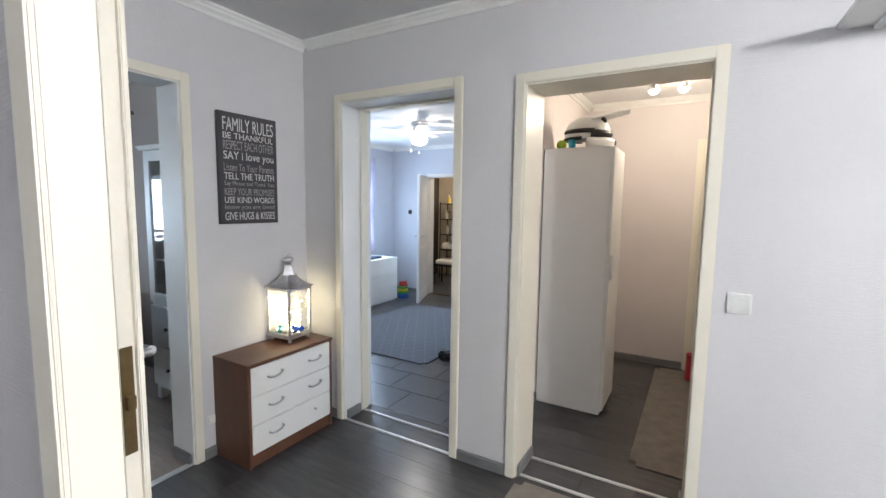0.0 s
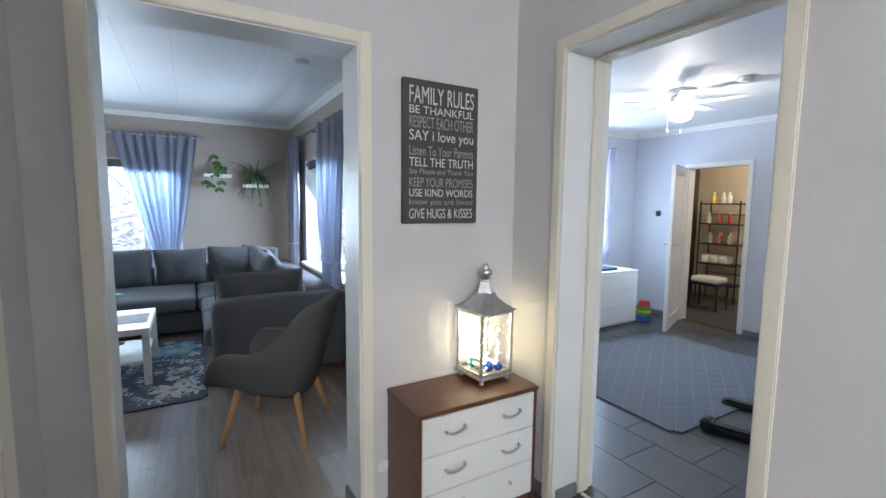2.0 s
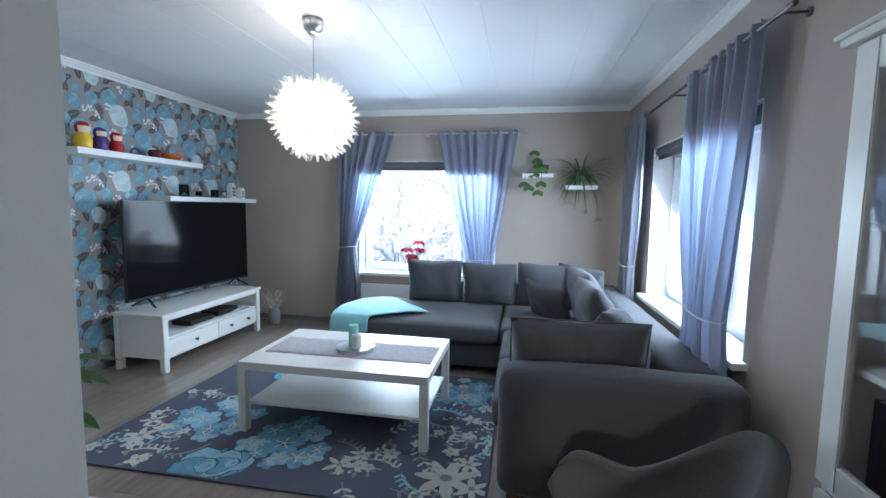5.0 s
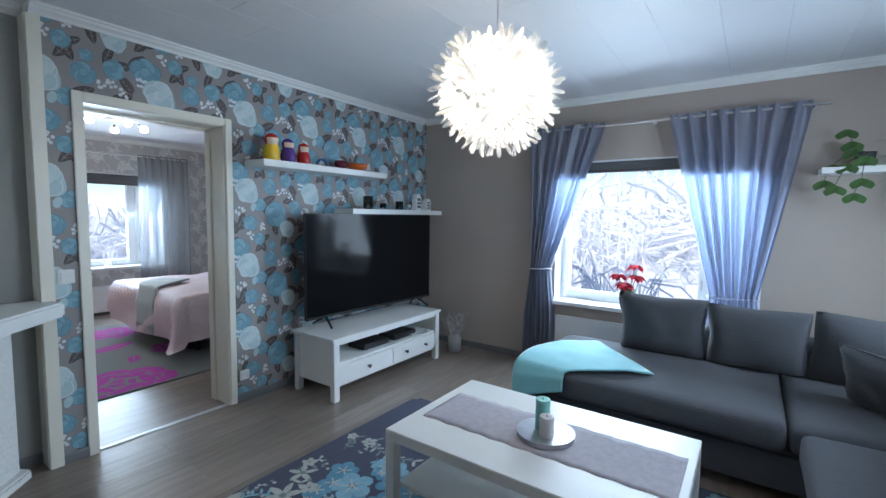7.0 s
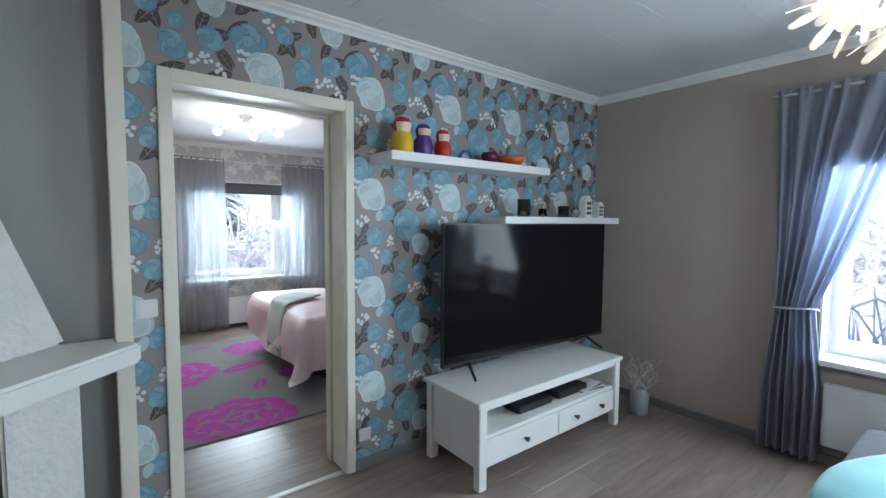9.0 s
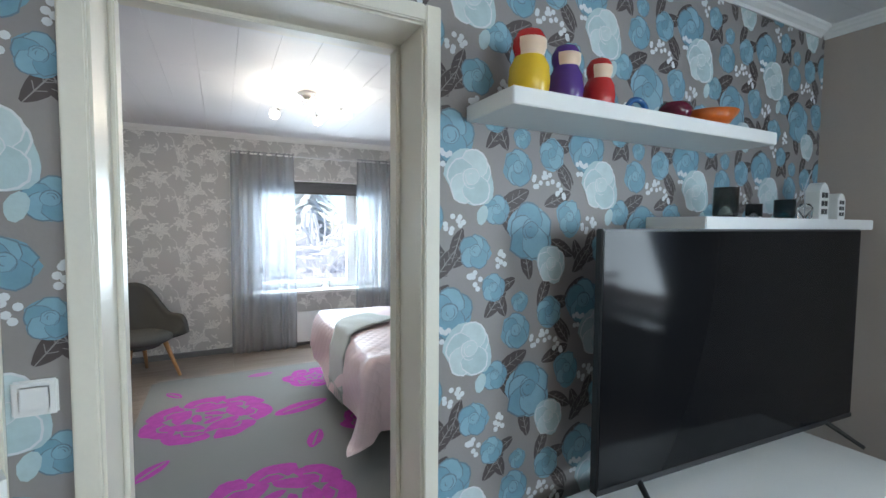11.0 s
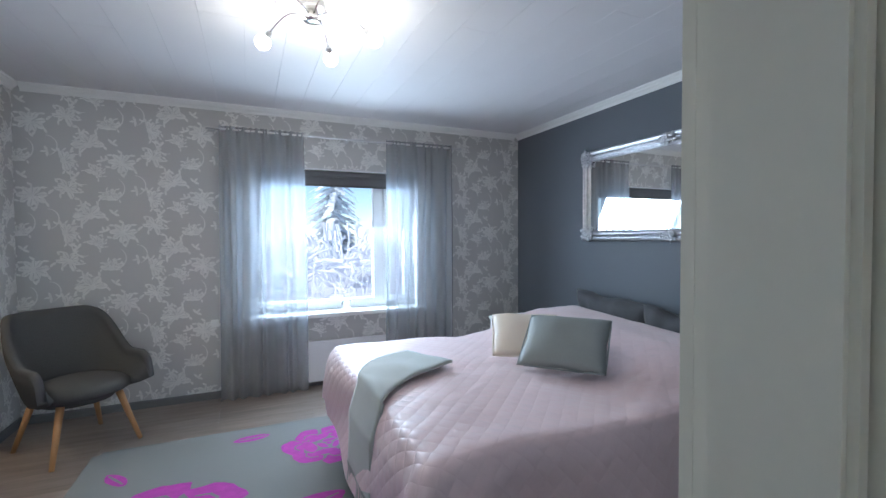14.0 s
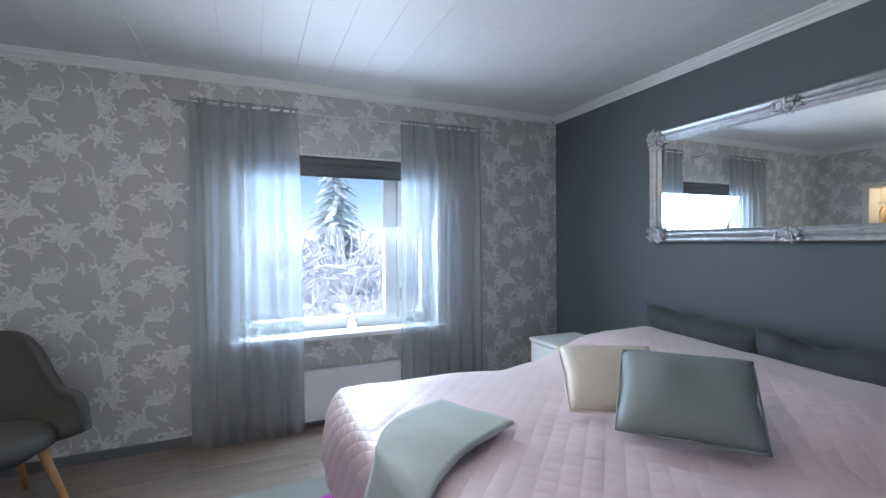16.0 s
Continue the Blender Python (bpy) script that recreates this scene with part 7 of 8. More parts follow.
closet_door()
rug("runner_rug", "brownish woven runner rug", -0.08, 2.6, 0.75, 4.36, M_MAT, 0.008)
t = thing("rubber_boots", "pair of red rubber boots by the closet door", "boots", pose(0.20, 4.18, 0.009))
for x in (0.0, 0.12):
    part("boot", lathe([(0.045, 0.0), (0.05, 0.01), (0.045, 0.05), (0.042, 0.2), (0.046, 0.22), (0.04, 0.22), (0.036, 0.06)], 16, (x, 0, 0)), mat("red_rubber", (0.4, 0.02, 0.03), 0.35), t, smooth=True)


# ---------- playroom and bathroom ----------
def play_chest():
    t = thing("play_chest", "white chest of three plain drawers", "dresser", pose(-4.27, 4.42, 0))
    D, W, H = 0.56, 0.94, 0.655
    part("carcass", boxes([(0, 0, 0.02, D - 0.021, W, H - 0.026)], 0.002), M_WHITE, t)
    part("top", boxes([(0, 0, H - 0.0255, D, W, H)], 0.002), M_WHITE, t)
    for k in range(3):
        z = 0.03 + k * 0.2
        part("drawer", boxes([(D - 0.02, 0.004, z, D - 0.001, W - 0.004, z + 0.193)], 0.003), M_WHITE, t)
    part("plinth", boxes([(0.02, 0.02, 0, D - 0.04, W - 0.02, 0.0195)], 0), M_WHITE, t)


play_chest()
t = thing("changing_pad", "dark blue pad lying on the white chest", "pad", pose(-4.0, 4.8, 0.655))
part("pad_body", soft_block(-0.2, -0.3, 0, 0.2, 0.3, 0.03, 0.012, 0.005), mat("navy_pad", (0.05, 0.07, 0.12), 0.7), t)


def ceiling_fan():
    t = thing("ceiling_fan", "white ceiling fan with a lit globe lamp", "fan", pose(-2.6, 4.25, 2.36))
    part("mount", lathe([(0.01, -0.001), (0.10, -0.001), (0.10, -0.03), (0.085, -0.05), (0.01, -0.05)]), M_WHITE, t, smooth=False)
    part("motor", lathe([(0.01, -0.0505), (0.075, -0.052), (0.085, -0.07), (0.085, -0.10), (0.06, -0.125), (0.01, -0.125)]), M_WHITE, t, smooth=True)
    for k in range(5):
        a = 2 * math.pi * k / 5 + 0.35
        b = part("blade", boxes([(0.12, -0.055, -0.112, 0.46, 0.055, -0.105), (0.07, -0.02, -0.104, 0.16, 0.02, -0.098)], 0.002), M_WHITE, t)
        b.matrix_basis = pose(0, 0, 0, 0, 0, math.degrees(a))
    part("globe", lathe([(0.03, -0.1255), (0.05, -0.135), (0.085, -0.17), (0.09, -0.20), (0.07, -0.235), (0.03, -0.25), (0.005, -0.252)], 24), glow("lit_globe", (1.0, 0.95, 0.88), 14.0), t, smooth=True)
    for x, ln in ((0.05, 0.33), (-0.06, 0.31)):
        part("pull_chain", rods([((x, -0.085, -0.12), (x, -0.085, -ln), 0.0015), ((x, -0.085, -ln), (x, -0.085, -ln - 0.03), 0.009)], 8), M_WHITE, t)


ceiling_fan()


def smoke_alarm(x, y, z):
    t = thing("smoke_alarm", "round white smoke alarm on the ceiling", "smoke alarm", pose(x, y, z))
    part("cover", lathe([(0.01, -0.034), (0.035, -0.034), (0.048, -0.026), (0.052, -0.012), (0.052, -0.001), (0.01, -0.001)]), M_WHITE, t, smooth=True)


def dome_lamp(x, y, z, label):
    t = thing("ceiling_dome_lamp", label, "lamp", pose(x, y, z))
    part("mount", lathe([(0.01, -0.001), (0.15, -0.001), (0.15, -0.02), (0.01, -0.02)], 32), M_WHITE, t)
    part("diffuser", lathe([(0.145, -0.0205), (0.14, -0.045), (0.11, -0.07), (0.05, -0.085), (0.004, -0.088)], 32), glow("lit_diffuser", (1.0, 0.97, 0.93), 6.0), t, smooth=True)


dome_lamp(2.25, 0.0, 2.48, "round white lit ceiling lamp in the hall")
dome_lamp(-3.2, 7.0, 2.36, "round white lit ceiling lamp in the bathroom")
dome_lamp(-2.1, -5.75, 2.2, "round white lit ceiling lamp in the closet")
smoke_alarm(-2.15, 4.30, 2.36)
smoke_alarm(-3.88, 1.50, 2.475)


def bathroom_door():
    t = thing("bathroom_door", "white panelled door standing open to the bathroom", "door", pose(-3.55, 5.985, 0.01, 0, 0, -68))
    W, T, H = 0.76, 0.04, 1.86
    part("leaf", boxes([(0, -T, 0, 0.1, 0, H), (W - 0.1, -T, 0, W, 0, H), (0.1, -T, 0, W - 0.1, 0, 0.15), (0.1, -T, 0.70, W - 0.1, 0, 0.80), (0.1, -T, 1.02, W - 0.1, 0, 1.10), (0.1, -T, H - 0.1, W - 0.1, 0, H)], 0.004), M_WHITE, t)
    for z0, z1 in ((0.15, 0.70), (0.80, 1.02), (1.10, H - 0.1)):
        part("door_panel", boxes([(0.1, -T + 0.012, z0, W - 0.1, -0.012, z1)], 0), M_WHITE, t)
    part("handle", rods([((W - 0.05, 0, 0.98), (W - 0.05, 0.05, 0.98), 0.01), ((W - 0.05, 0.05, 0.98), (W - 0.16, 0.05, 0.98), 0.008), ((W - 0.05, -T, 0.98), (W - 0.05, -T - 0.05, 0.98), 0.01), ((W - 0.05, -T - 0.05, 0.98), (W - 0.16, -T - 0.05, 0.98), 0.008)]), M_STEEL, t)


bathroom_door()
t = thing("stacking_rings", "colourful plastic stacking rings on the floor", "toy", pose(-3.72, 5.52, 0))
for k, (c, r) in enumerate((((0.02, 0.1, 0.4), 0.085), ((0.02, 0.1, 0.4), 0.085), ((0.05, 0.35, 0.05), 0.08), ((0.6, 0.45, 0.02), 0.075), ((0.05, 0.35, 0.05), 0.075), ((0.5, 0.03, 0.03), 0.07), ((0.5, 0.03, 0.03), 0.06))):
    part("ring", lathe([(r * 0.7, 0.0), (r, 0.004), (r * 1.05, 0.018), (r, 0.034), (r * 0.7, 0.036)], 20, (0, 0, k * 0.037)), mat("toy_plastic", c, 0.35), t, smooth=True)
t = thing("thermostat", "small dark wall thermostat", "thermostat", pose(-3.92, 6.0, 1.32))
part("case", boxes([(-0.03, -0.025, -0.035, 0.03, -0.001, 0.035)], 0.008), M_BLACK, t)
part("dial", rods([((0, -0.0255, 0), (0, -0.035, 0), 0.02)]), M_BLACK, t)


def gym_foot():
    t = thing("exercise_bike", "black foot of an exercise machine standing on tiles", "exercise machine", pose(-1.62, 3.58, 0, 0, 0, 20))
    part("front_foot", boxes([(-0.22, -0.04, 0.0, 0.3, 0.04, 0.06)], 0.015), M_BLACK, t)
    part("foot_cap", boxes([(-0.25, -0.05, 0.0, -0.18, 0.05, 0.085)], 0.015), M_BLACK, t)
    part("frame_tube", rods([((0.1, 0, 0.05), (0.1, 0.5, 0.35), 0.04)]), M_BLACK, t)
    part("rear_foot", boxes([(-0.2, 0.46, 0.0, 0.3, 0.54, 0.05)], 0.015), M_BLACK, t)
    part("frame_post", rods([((0.1, 0.5, 0.03), (0.1, 0.5, 0.9), 0.035)]), M_BLACK, t)


gym_foot()
curtain_rod("steel curtain rod over the playroom window", 1, -4.2, -4.29, 4.0, 5.55, 2.12)
curtain("voile_valance", "short lilac and white voile curtain tied beside the window", 1, -4.215, 5.05, 5.45, 2.115, 0.72, M_LILAC, (1.25, 5.22, 5.38), 5, 0.025, 12)
curtain("voile_valance", "short lilac and white voile curtain tied beside the window", 1, -4.215, 4.05, 4.5, 2.115, 0.72, M_LILAC, (1.25, 4.1, 4.26), 5, 0.025, 13)


def bath_shelf():
    t = thing("bathroom_shelf", "black metal shelf rack with towels and bottles", "shelf", pose(-3.95, 7.62, 0))
    for x in (-0.28, 0.28):
        for y in (-0.14, 0.14):
            part("post", rods([((x, y, 0), (x, y, 1.5), 0.011)], 8), M_BLACK, t)
    for z in (0.25, 0.55, 0.85, 1.15, 1.45):
        part("shelf_board", boxes([(-0.28, -0.14, z, 0.28, 0.14, z + 0.018)], 0.002), M_BLACK, t)
    for z in (0.4, 1.3):
        part("crossbar", rods([((-0.28, 0.14, z), (0.28, 0.14, z), 0.006)], 6), M_BLACK, t)


bath_shelf()
rng = random.Random(12)
for k in range(12):
    z = (0.568, 0.868, 1.168, 1.468)[k % 4]
    x = -4.15 + 0.14 * (k // 4) + rng.uniform(-0.03, 0.03)
    if k % 4 == 0:
        t = thing("towel", "folded white towel on the black rack", "towel", pose(x, 7.62, z), "folded towels")
        part("towel_body", soft_block(-0.06, -0.1, 0, 0.06, 0.1, 0.12, 0.03, 0.01), M_WHITE, t)
    else:
        t = thing("bottle", "small toiletry bottle on the black rack", "bottle", pose(x, 7.62, z), "toiletry bottles")
        c = ((0.7, 0.68, 0.6), (0.5, 0.1, 0.05), (0.6, 0.6, 0.62), (0.7, 0.5, 0.1))[rng.randrange(4)]
        part("bottle_body", lathe([(0.03, 0), (0.034, 0.01), (0.034, 0.10), (0.015, 0.12), (0.015, 0.14)], 14), mat("bottle_plastic", c, 0.35), t, smooth=True)
        part("cap", lathe([(0.017, 0.1405), (0.017, 0.165), (0.004, 0.166)], 12), M_WHITE, t)
t = thing("towel_stool", "dark stool with white towels folded on it", "stool", pose(-3.75, 6.95, 0))
part("seat", boxes([(-0.22, -0.16, 0.34, 0.22, 0.16, 0.37)], 0.004), M_BLACK, t)
for x in (-0.19, 0.19):
    for y in (-0.13, 0.13):
        part("leg", rods([((x, y, 0), (x, y, 0.34), 0.014)], 8), M_BLACK, t)
t = thing("towel", "folded white towel lying on the stool", "towel", pose(-3.75, 6.95, 0.37), "folded towels")
part("towel_body", soft_block(-0.19, -0.13, 0, 0.19, 0.13, 0.08, 0.03, 0.01), M_WHITE, t)


# ---------- small things in the living room ----------
t = thing("table_runner", "pale mauve felt runner lying on the coffee table", "table runner", pose(-4.67, -0.165, 0.45))
part("felt", sheet(lambda u, v: (-0.17 + 0.34 * u + 0.004 * math.sin(v * 60), -0.55 + 1.10 * v, 0.0015 + 0.001 * noise.noise((u * 9, v * 20, 0))), 10, 60, 0.003), mat("mauve_felt", (0.42, 0.39, 0.42), 0.95, var=0.15, scale=30), t)
t = thing("candle_tray", "round mirrored silver tray on the coffee table", "tray", pose(-4.66, -0.155, 0.4545))
part("plate", lathe([(0.002, 0.0), (0.118, 0.0), (0.118, 0.004), (0.002, 0.004)], 40), M_MIRROR, t)
part("rim", lathe([(0.1185, 0.0), (0.122, 0.0), (0.126, 0.024), (0.120, 0.024)], 40), M_SILVER, t)
for x, y, h, r, c, nm in ((-4.675, -0.175, 0.155, 0.032, (0.22, 0.52, 0.47), "mint green"), (-4.625, -0.135, 0.105, 0.032, (0.55, 0.53, 0.52), "pale grey")):
    t = thing("candle", nm + " pillar candle on the silver tray", "candle", pose(x, y, 0.459))
    part("wax", lathe([(r * 0.96, 0.0), (r, 0.004), (r, h - 0.004), (r * 0.93, h), (r * 0.5, h - 0.006), (0.002, h - 0.007)], 24), mat("candle_wax", c, 0.5, var=0.1, scale=12), t, smooth=True)
    part("wick", rods([((0, 0, h - 0.008), (0.002, 0, h + 0.008), 0.0012)], 6), M_BLACK, t)
t = thing("remote_control", "black remote control on the table's lower shelf", "remote control", pose(-4.92, 0.10, 0.185, 0, 0, 70))
part("case", boxes([(-0.09, -0.022, 0, 0.09, 0.022, 0.018)], 0.007), M_BLACK, t)
part("buttons", boxes([(-0.07 + 0.02 * k, -0.012 + 0.012 * j, 0.018, -0.06 + 0.02 * k, -0.004 + 0.012 * j, 0.0195) for k in range(7) for j in range(2)], 0), M_STEEL, t)


def leaf_blade(bm, base, tip, w, droop=0.0, side=None):
    base, tip = Vector(base), Vector(tip)
    d = tip - base
    s = side or d.cross(Vector((0, 0, 1)))
    s = (s.normalized() if s.length > 1e-6 else Vector((1, 0, 0))) * w / 2
    row = []
    for k in range(6):
        t_ = k / 5
        c = base + d * t_ + Vector((0, 0, -droop * t_ * t_))
        ww = math.sin(math.pi * min(0.98, t_ * 0.9 + 0.08))
        row.append((bm.verts.new(c - s * ww), bm.verts.new(c + Vector((0, 0, -0.12 * w * ww))), bm.verts.new(c + s * ww)))
    for a, b in zip(row, row[1:]):
        bm.faces.new((a[0], a[1], b[1], b[0]))
        bm.faces.new((a[1], a[2], b[2], b[1]))


def flower_pot(parent, r, h, m, name="pot"):
    part(name, lathe([(r * 0.72, 0.0), (r * 0.75, 0.004), (r, h - 0.01), (r * 1.02, h), (r * 0.92, h), (r * 0.88, h - 0.015), (0.003, h - 0.016)], 24), m, parent, smooth=True)


M_POTBLACK = mat("dark_pot", (0.03, 0.03, 0.032), 0.5)
M_POTBLUE = mat("pale_blue_pot", (0.45, 0.55, 0.58), 0.4)


def poinsettia():
    t = thing("poinsettia", "small red poinsettia in a dark pot on the sill", "plant", pose(-6.84, -0.31, 0.63) @ Matrix.Scale(1.3, 4))
    flower_pot(t, 0.05, 0.085, M_POTBLACK)
    rng = random.Random(3)
    st, gr, rd = bmesh.new(), bmesh.new(), bmesh.new()
    for k in range(5):
        a = 2 * math.pi * k / 5
        top = Vector((0.05 * math.cos(a), 0.06 * math.sin(a), 0.17 + 0.06 * (k % 3)))
        rod(st, (0.01 * math.cos(a), 0.01 * math.sin(a), 0.07), top, 0.003, seg=6)
        for j in range(9):
            b = j * 0.7 + rng.random() * 0.4
            leaf_blade(rd, top, top + Vector((math.cos(b) * 0.062, math.sin(b) * 0.062, 0.012 + 0.02 * rng.random())), 0.048, 0.055)
        for j in range(6):
            b = rng.random() * 6.28
            q = top * (0.55 + 0.3 * rng.random())
            q.z = 0.09 + 0.06 * rng.random()
            leaf_blade(gr, q, q + Vector((math.cos(b) * 0.07, math.sin(b) * 0.07, 0.0)), 0.034, 0.03)
    part("stem", st, M_LEAFD, t)
    tagged(part("leaves", gr, M_LEAF, t), kind="stuff")
    tagged(part("bracts", rd, M_RED, t, "red bracts"), kind="stuff")


poinsettia()


def trailing_plant():
    t = thing("heart_leaf_vine", "vine with heart leaves in a black pot on a small shelf", "plant", pose(-6.76, 1.11, 1.765))
    flower_pot(t, 0.052, 0.095, M_POTBLACK)
    vine, lv = bmesh.new(), bmesh.new()
    for pts in ([(0, 0, 0.09), (0.02, -0.06, 0.12), (0.05, -0.16, 0.02), (0.05, -0.20, -0.08)], [(0, 0, 0.09), (0.0, -0.07, 0.17), (0.0, -0.10, 0.25)], [(0.02, 0.02, 0.09), (0.13, -0.02, 0.06), (0.15, -0.03, -0.08), (0.15, -0.06, -0.17)], [(0, -0.02, 0.09), (0.1, -0.10, 0.02), (0.12, -0.15, -0.12)]):
        for a, b in zip(pts, pts[1:]):
            rod(vine, a, b, 0.0025, seg=5)
        for p in pts[1:]:
            for k in range(2):
                d = Vector((0.02, (-1) ** k * 0.03, -0.05))
                leaf_blade(lv, p, Vector(p) + d * 1.35, 0.075, 0.0, Vector((0.3, 1, 0)))
    part("vine", vine, M_LEAFD, t)
    tagged(part("leaves", lv, M_LEAF, t), kind="stuff")


def spider_plant():
    t = thing("spider_plant", "bushy spider plant in a pale blue pot on a small shelf", "plant", pose(-6.76, 1.49, 1.645))
    flower_pot(t, 0.05, 0.10, M_POTBLUE)
    rng = random.Random(9)
    lv, st = bmesh.new(), bmesh.new()
    for k in range(110):
        a, up = rng.random() * 6.283, rng.uniform(0.04, 0.42)
        r = rng.uniform(0.20, 0.42)
        x = 0.6 * math.cos(a) * r
        leaf_blade(lv, (0, 0, 0.09), (max(-0.10, x), math.sin(a) * r, 0.12 + up), 0.020, rng.uniform(0.14, 0.48))
    for y, z in ((-0.12, -0.17), (0.16, -0.34), (0.05, -0.25)):
        pts = [(0.02, 0, 0.1), (0.09, y * 0.6, 0.08), (0.10, y, z * 0.5), (0.10, y, z)]
        for a, b in zip(pts, pts[1:]):
            rod(st, a, b, 0.0015, seg=5)
        for k in range(9):
            a = rng.random() * 6.283
            leaf_blade(lv, pts[-1], (0.10 + 0.05 * math.cos(a), y + 0.07 * math.sin(a), z + rng.uniform(-0.04, 0.03)), 0.008, 0.02)
    tagged(part("leaves", lv, M_LEAFD, t), kind="stuff")
    part("runners", st, M_LEAF, t)


trailing_plant()
spider_plant()


def side_plant():
    t = thing("potted_plant", "green leafy plant in a white pot on the side table", "plant", pose(-2.58, 0.02, 0.755))
    flower_pot(t, 0.07, 0.12, M_WHITE)
    rng = random.Random(14)
    lv, st = bmesh.new(), bmesh.new()
    for k in range(16):
        a = rng.random() * 6.283
        q = Vector((0.07 * math.cos(a), 0.07 * math.sin(a), 0.22 + 0.16 * rng.random()))
        rod(st, (0, 0, 0.1), q, 0.003, seg=5)
        leaf_blade(lv, q, q + Vector((0.09 * math.cos(a), 0.09 * math.sin(a), 0.02)), 0.045, 0.04)
    tagged(part("leaves", lv, M_LEAF, t), kind="stuff")
    part("stems", st, M_LEAFD, t)


side_plant()


def doll(x, h, body, head, face):
    """A turned wooden doll as one plain painted mesh."""
    prof = [(0.30, 0.0), (0.33, 0.03), (0.36, 0.25), (0.34, 0.45), (0.26, 0.58), (0.25, 0.62), (0.29, 0.72), (0.29, 0.82), (0.22, 0.94), (0.10, 0.99), (0.01, 1.0)]
    bm = lathe([(r * h * 0.85, z * h) for r, z in prof], 20)
    for f in bm.faces:
        c = f.calc_center_median()
        f.material_index = 0 if c.z < 0.58 * h else 1
        if c.z > 0.6 * h and c.z < 0.86 * h and c.y > 0.08 * h:
            f.material_index = 2
        f.smooth = True
    ob = part("nesting_doll", bm, [body, head, face])
    ob.location = (x, -2.37, 1.8)
    tagged(ob, label="painted wooden nesting doll on the floating shelf", category="doll", group="nesting dolls")


D_Y, D_R, D_P, D_F = mat("doll_yellow", (0.7, 0.45, 0.03), 0.25), mat("doll_red", (0.5, 0.02, 0.02), 0.25), mat("doll_violet", (0.08, 0.03, 0.2), 0.25), mat("doll_face", (0.75, 0.55, 0.40), 0.3)
doll(-4.80, 0.20, D_Y, D_R, D_F)
doll(-4.94, 0.18, D_P, D_P, D_F)
doll(-5.08, 0.165, D_R, D_R, D_F)


def dish(name, label, x, z, prof, m):
    t = thing(name, label, "bowl", pose(x, -2.38, z))
    part("bowl_body", lathe(prof, 28), m, t, smooth=True)
    part("foot_ring", lathe([(prof[0][0] * 0.9, 0.0), (prof[0][0] * 0.95, 0.0), (prof[0][0] * 0.95, 0.003), (prof[0][0] * 0.9, 0.003)], 20), m, t)


dish("glass_bowl", "small wine-red glass bowl on the shelf", -5.47, 1.8, [(0.03, 0.003), (0.05, 0.02), (0.058, 0.05), (0.05, 0.072), (0.046, 0.072), (0.052, 0.05), (0.044, 0.02), (0.002, 0.008)], mat("wine_glass", (0.12, 0.01, 0.03), 0.12))
dish("orange_bowl", "orange glazed bowl on the shelf", -5.66, 1.8, [(0.04, 0.003), (0.075, 0.02), (0.105, 0.06), (0.10, 0.06), (0.07, 0.024), (0.002, 0.010)], mat("orange_glaze", (0.55, 0.12, 0.02), 0.3))


def toy_dolphin():
    t = thing("glass_figurine", "small blue glass dolphin figurine on the shelf", "figurine", pose(-5.27, -2.38, 1.8))
    part("figure", path_tube([(0.05 * math.cos(a), 0, 0.012 + 0.05 * math.sin(a)) for a in [0.1 + 2.9 * k / 12 for k in range(13)]], 0.010, 8), mat("blue_glass", (0.03, 0.12, 0.3), 0.1), t, smooth=True)


toy_dolphin()


def jar(x, label, w, h, c, z=1.465):
    t = thing("tealight_jar", label, "jar", pose(x, -2.38, z), "tealight jars")
    part("glass", lathe([(w * 0.9, 0.0), (w, 0.006), (w * 1.02, h), (w * 0.96, h), (w * 0.93, 0.01), (0.002, 0.009)], 24), glass_mat("jar_glass", c, 0.1), t, smooth=True)
    part("tealight", lathe([(0.019, 0.0095), (0.019, 0.024), (0.002, 0.023)], 14), M_WHITE, t)


jar(-5.80, "greenish glass tealight jar on the shelf", 0.045, 0.12, (0.75, 0.85, 0.8))
jar(-6.00, "small clear glass tealight jar on the shelf", 0.03, 0.06, (0.9, 0.9, 0.95))
jar(-6.24, "dark teal glass tealight jar on the shelf", 0.04, 0.085, (0.05, 0.35, 0.4))
t = thing("branch_vase", "small glass vase with a twig on the shelf", "vase", pose(-6.37, -2.36, 1.465))
part("vase_body", lathe([(0.02, 0), (0.028, 0.01), (0.03, 0.05), (0.018, 0.07), (0.016, 0.07), (0.026, 0.05), (0.002, 0.006)], 18), M_GLASS, t, smooth=True)
part("twig", rods([((0, 0, 0.01), (0.01, 0.0, 0.14), 0.002), ((0.01, 0, 0.14), (-0.02, 0.01, 0.22), 0.002), ((0.008, 0, 0.11), (0.04, 0, 0.16), 0.0015)], 5), M_BARK, t)


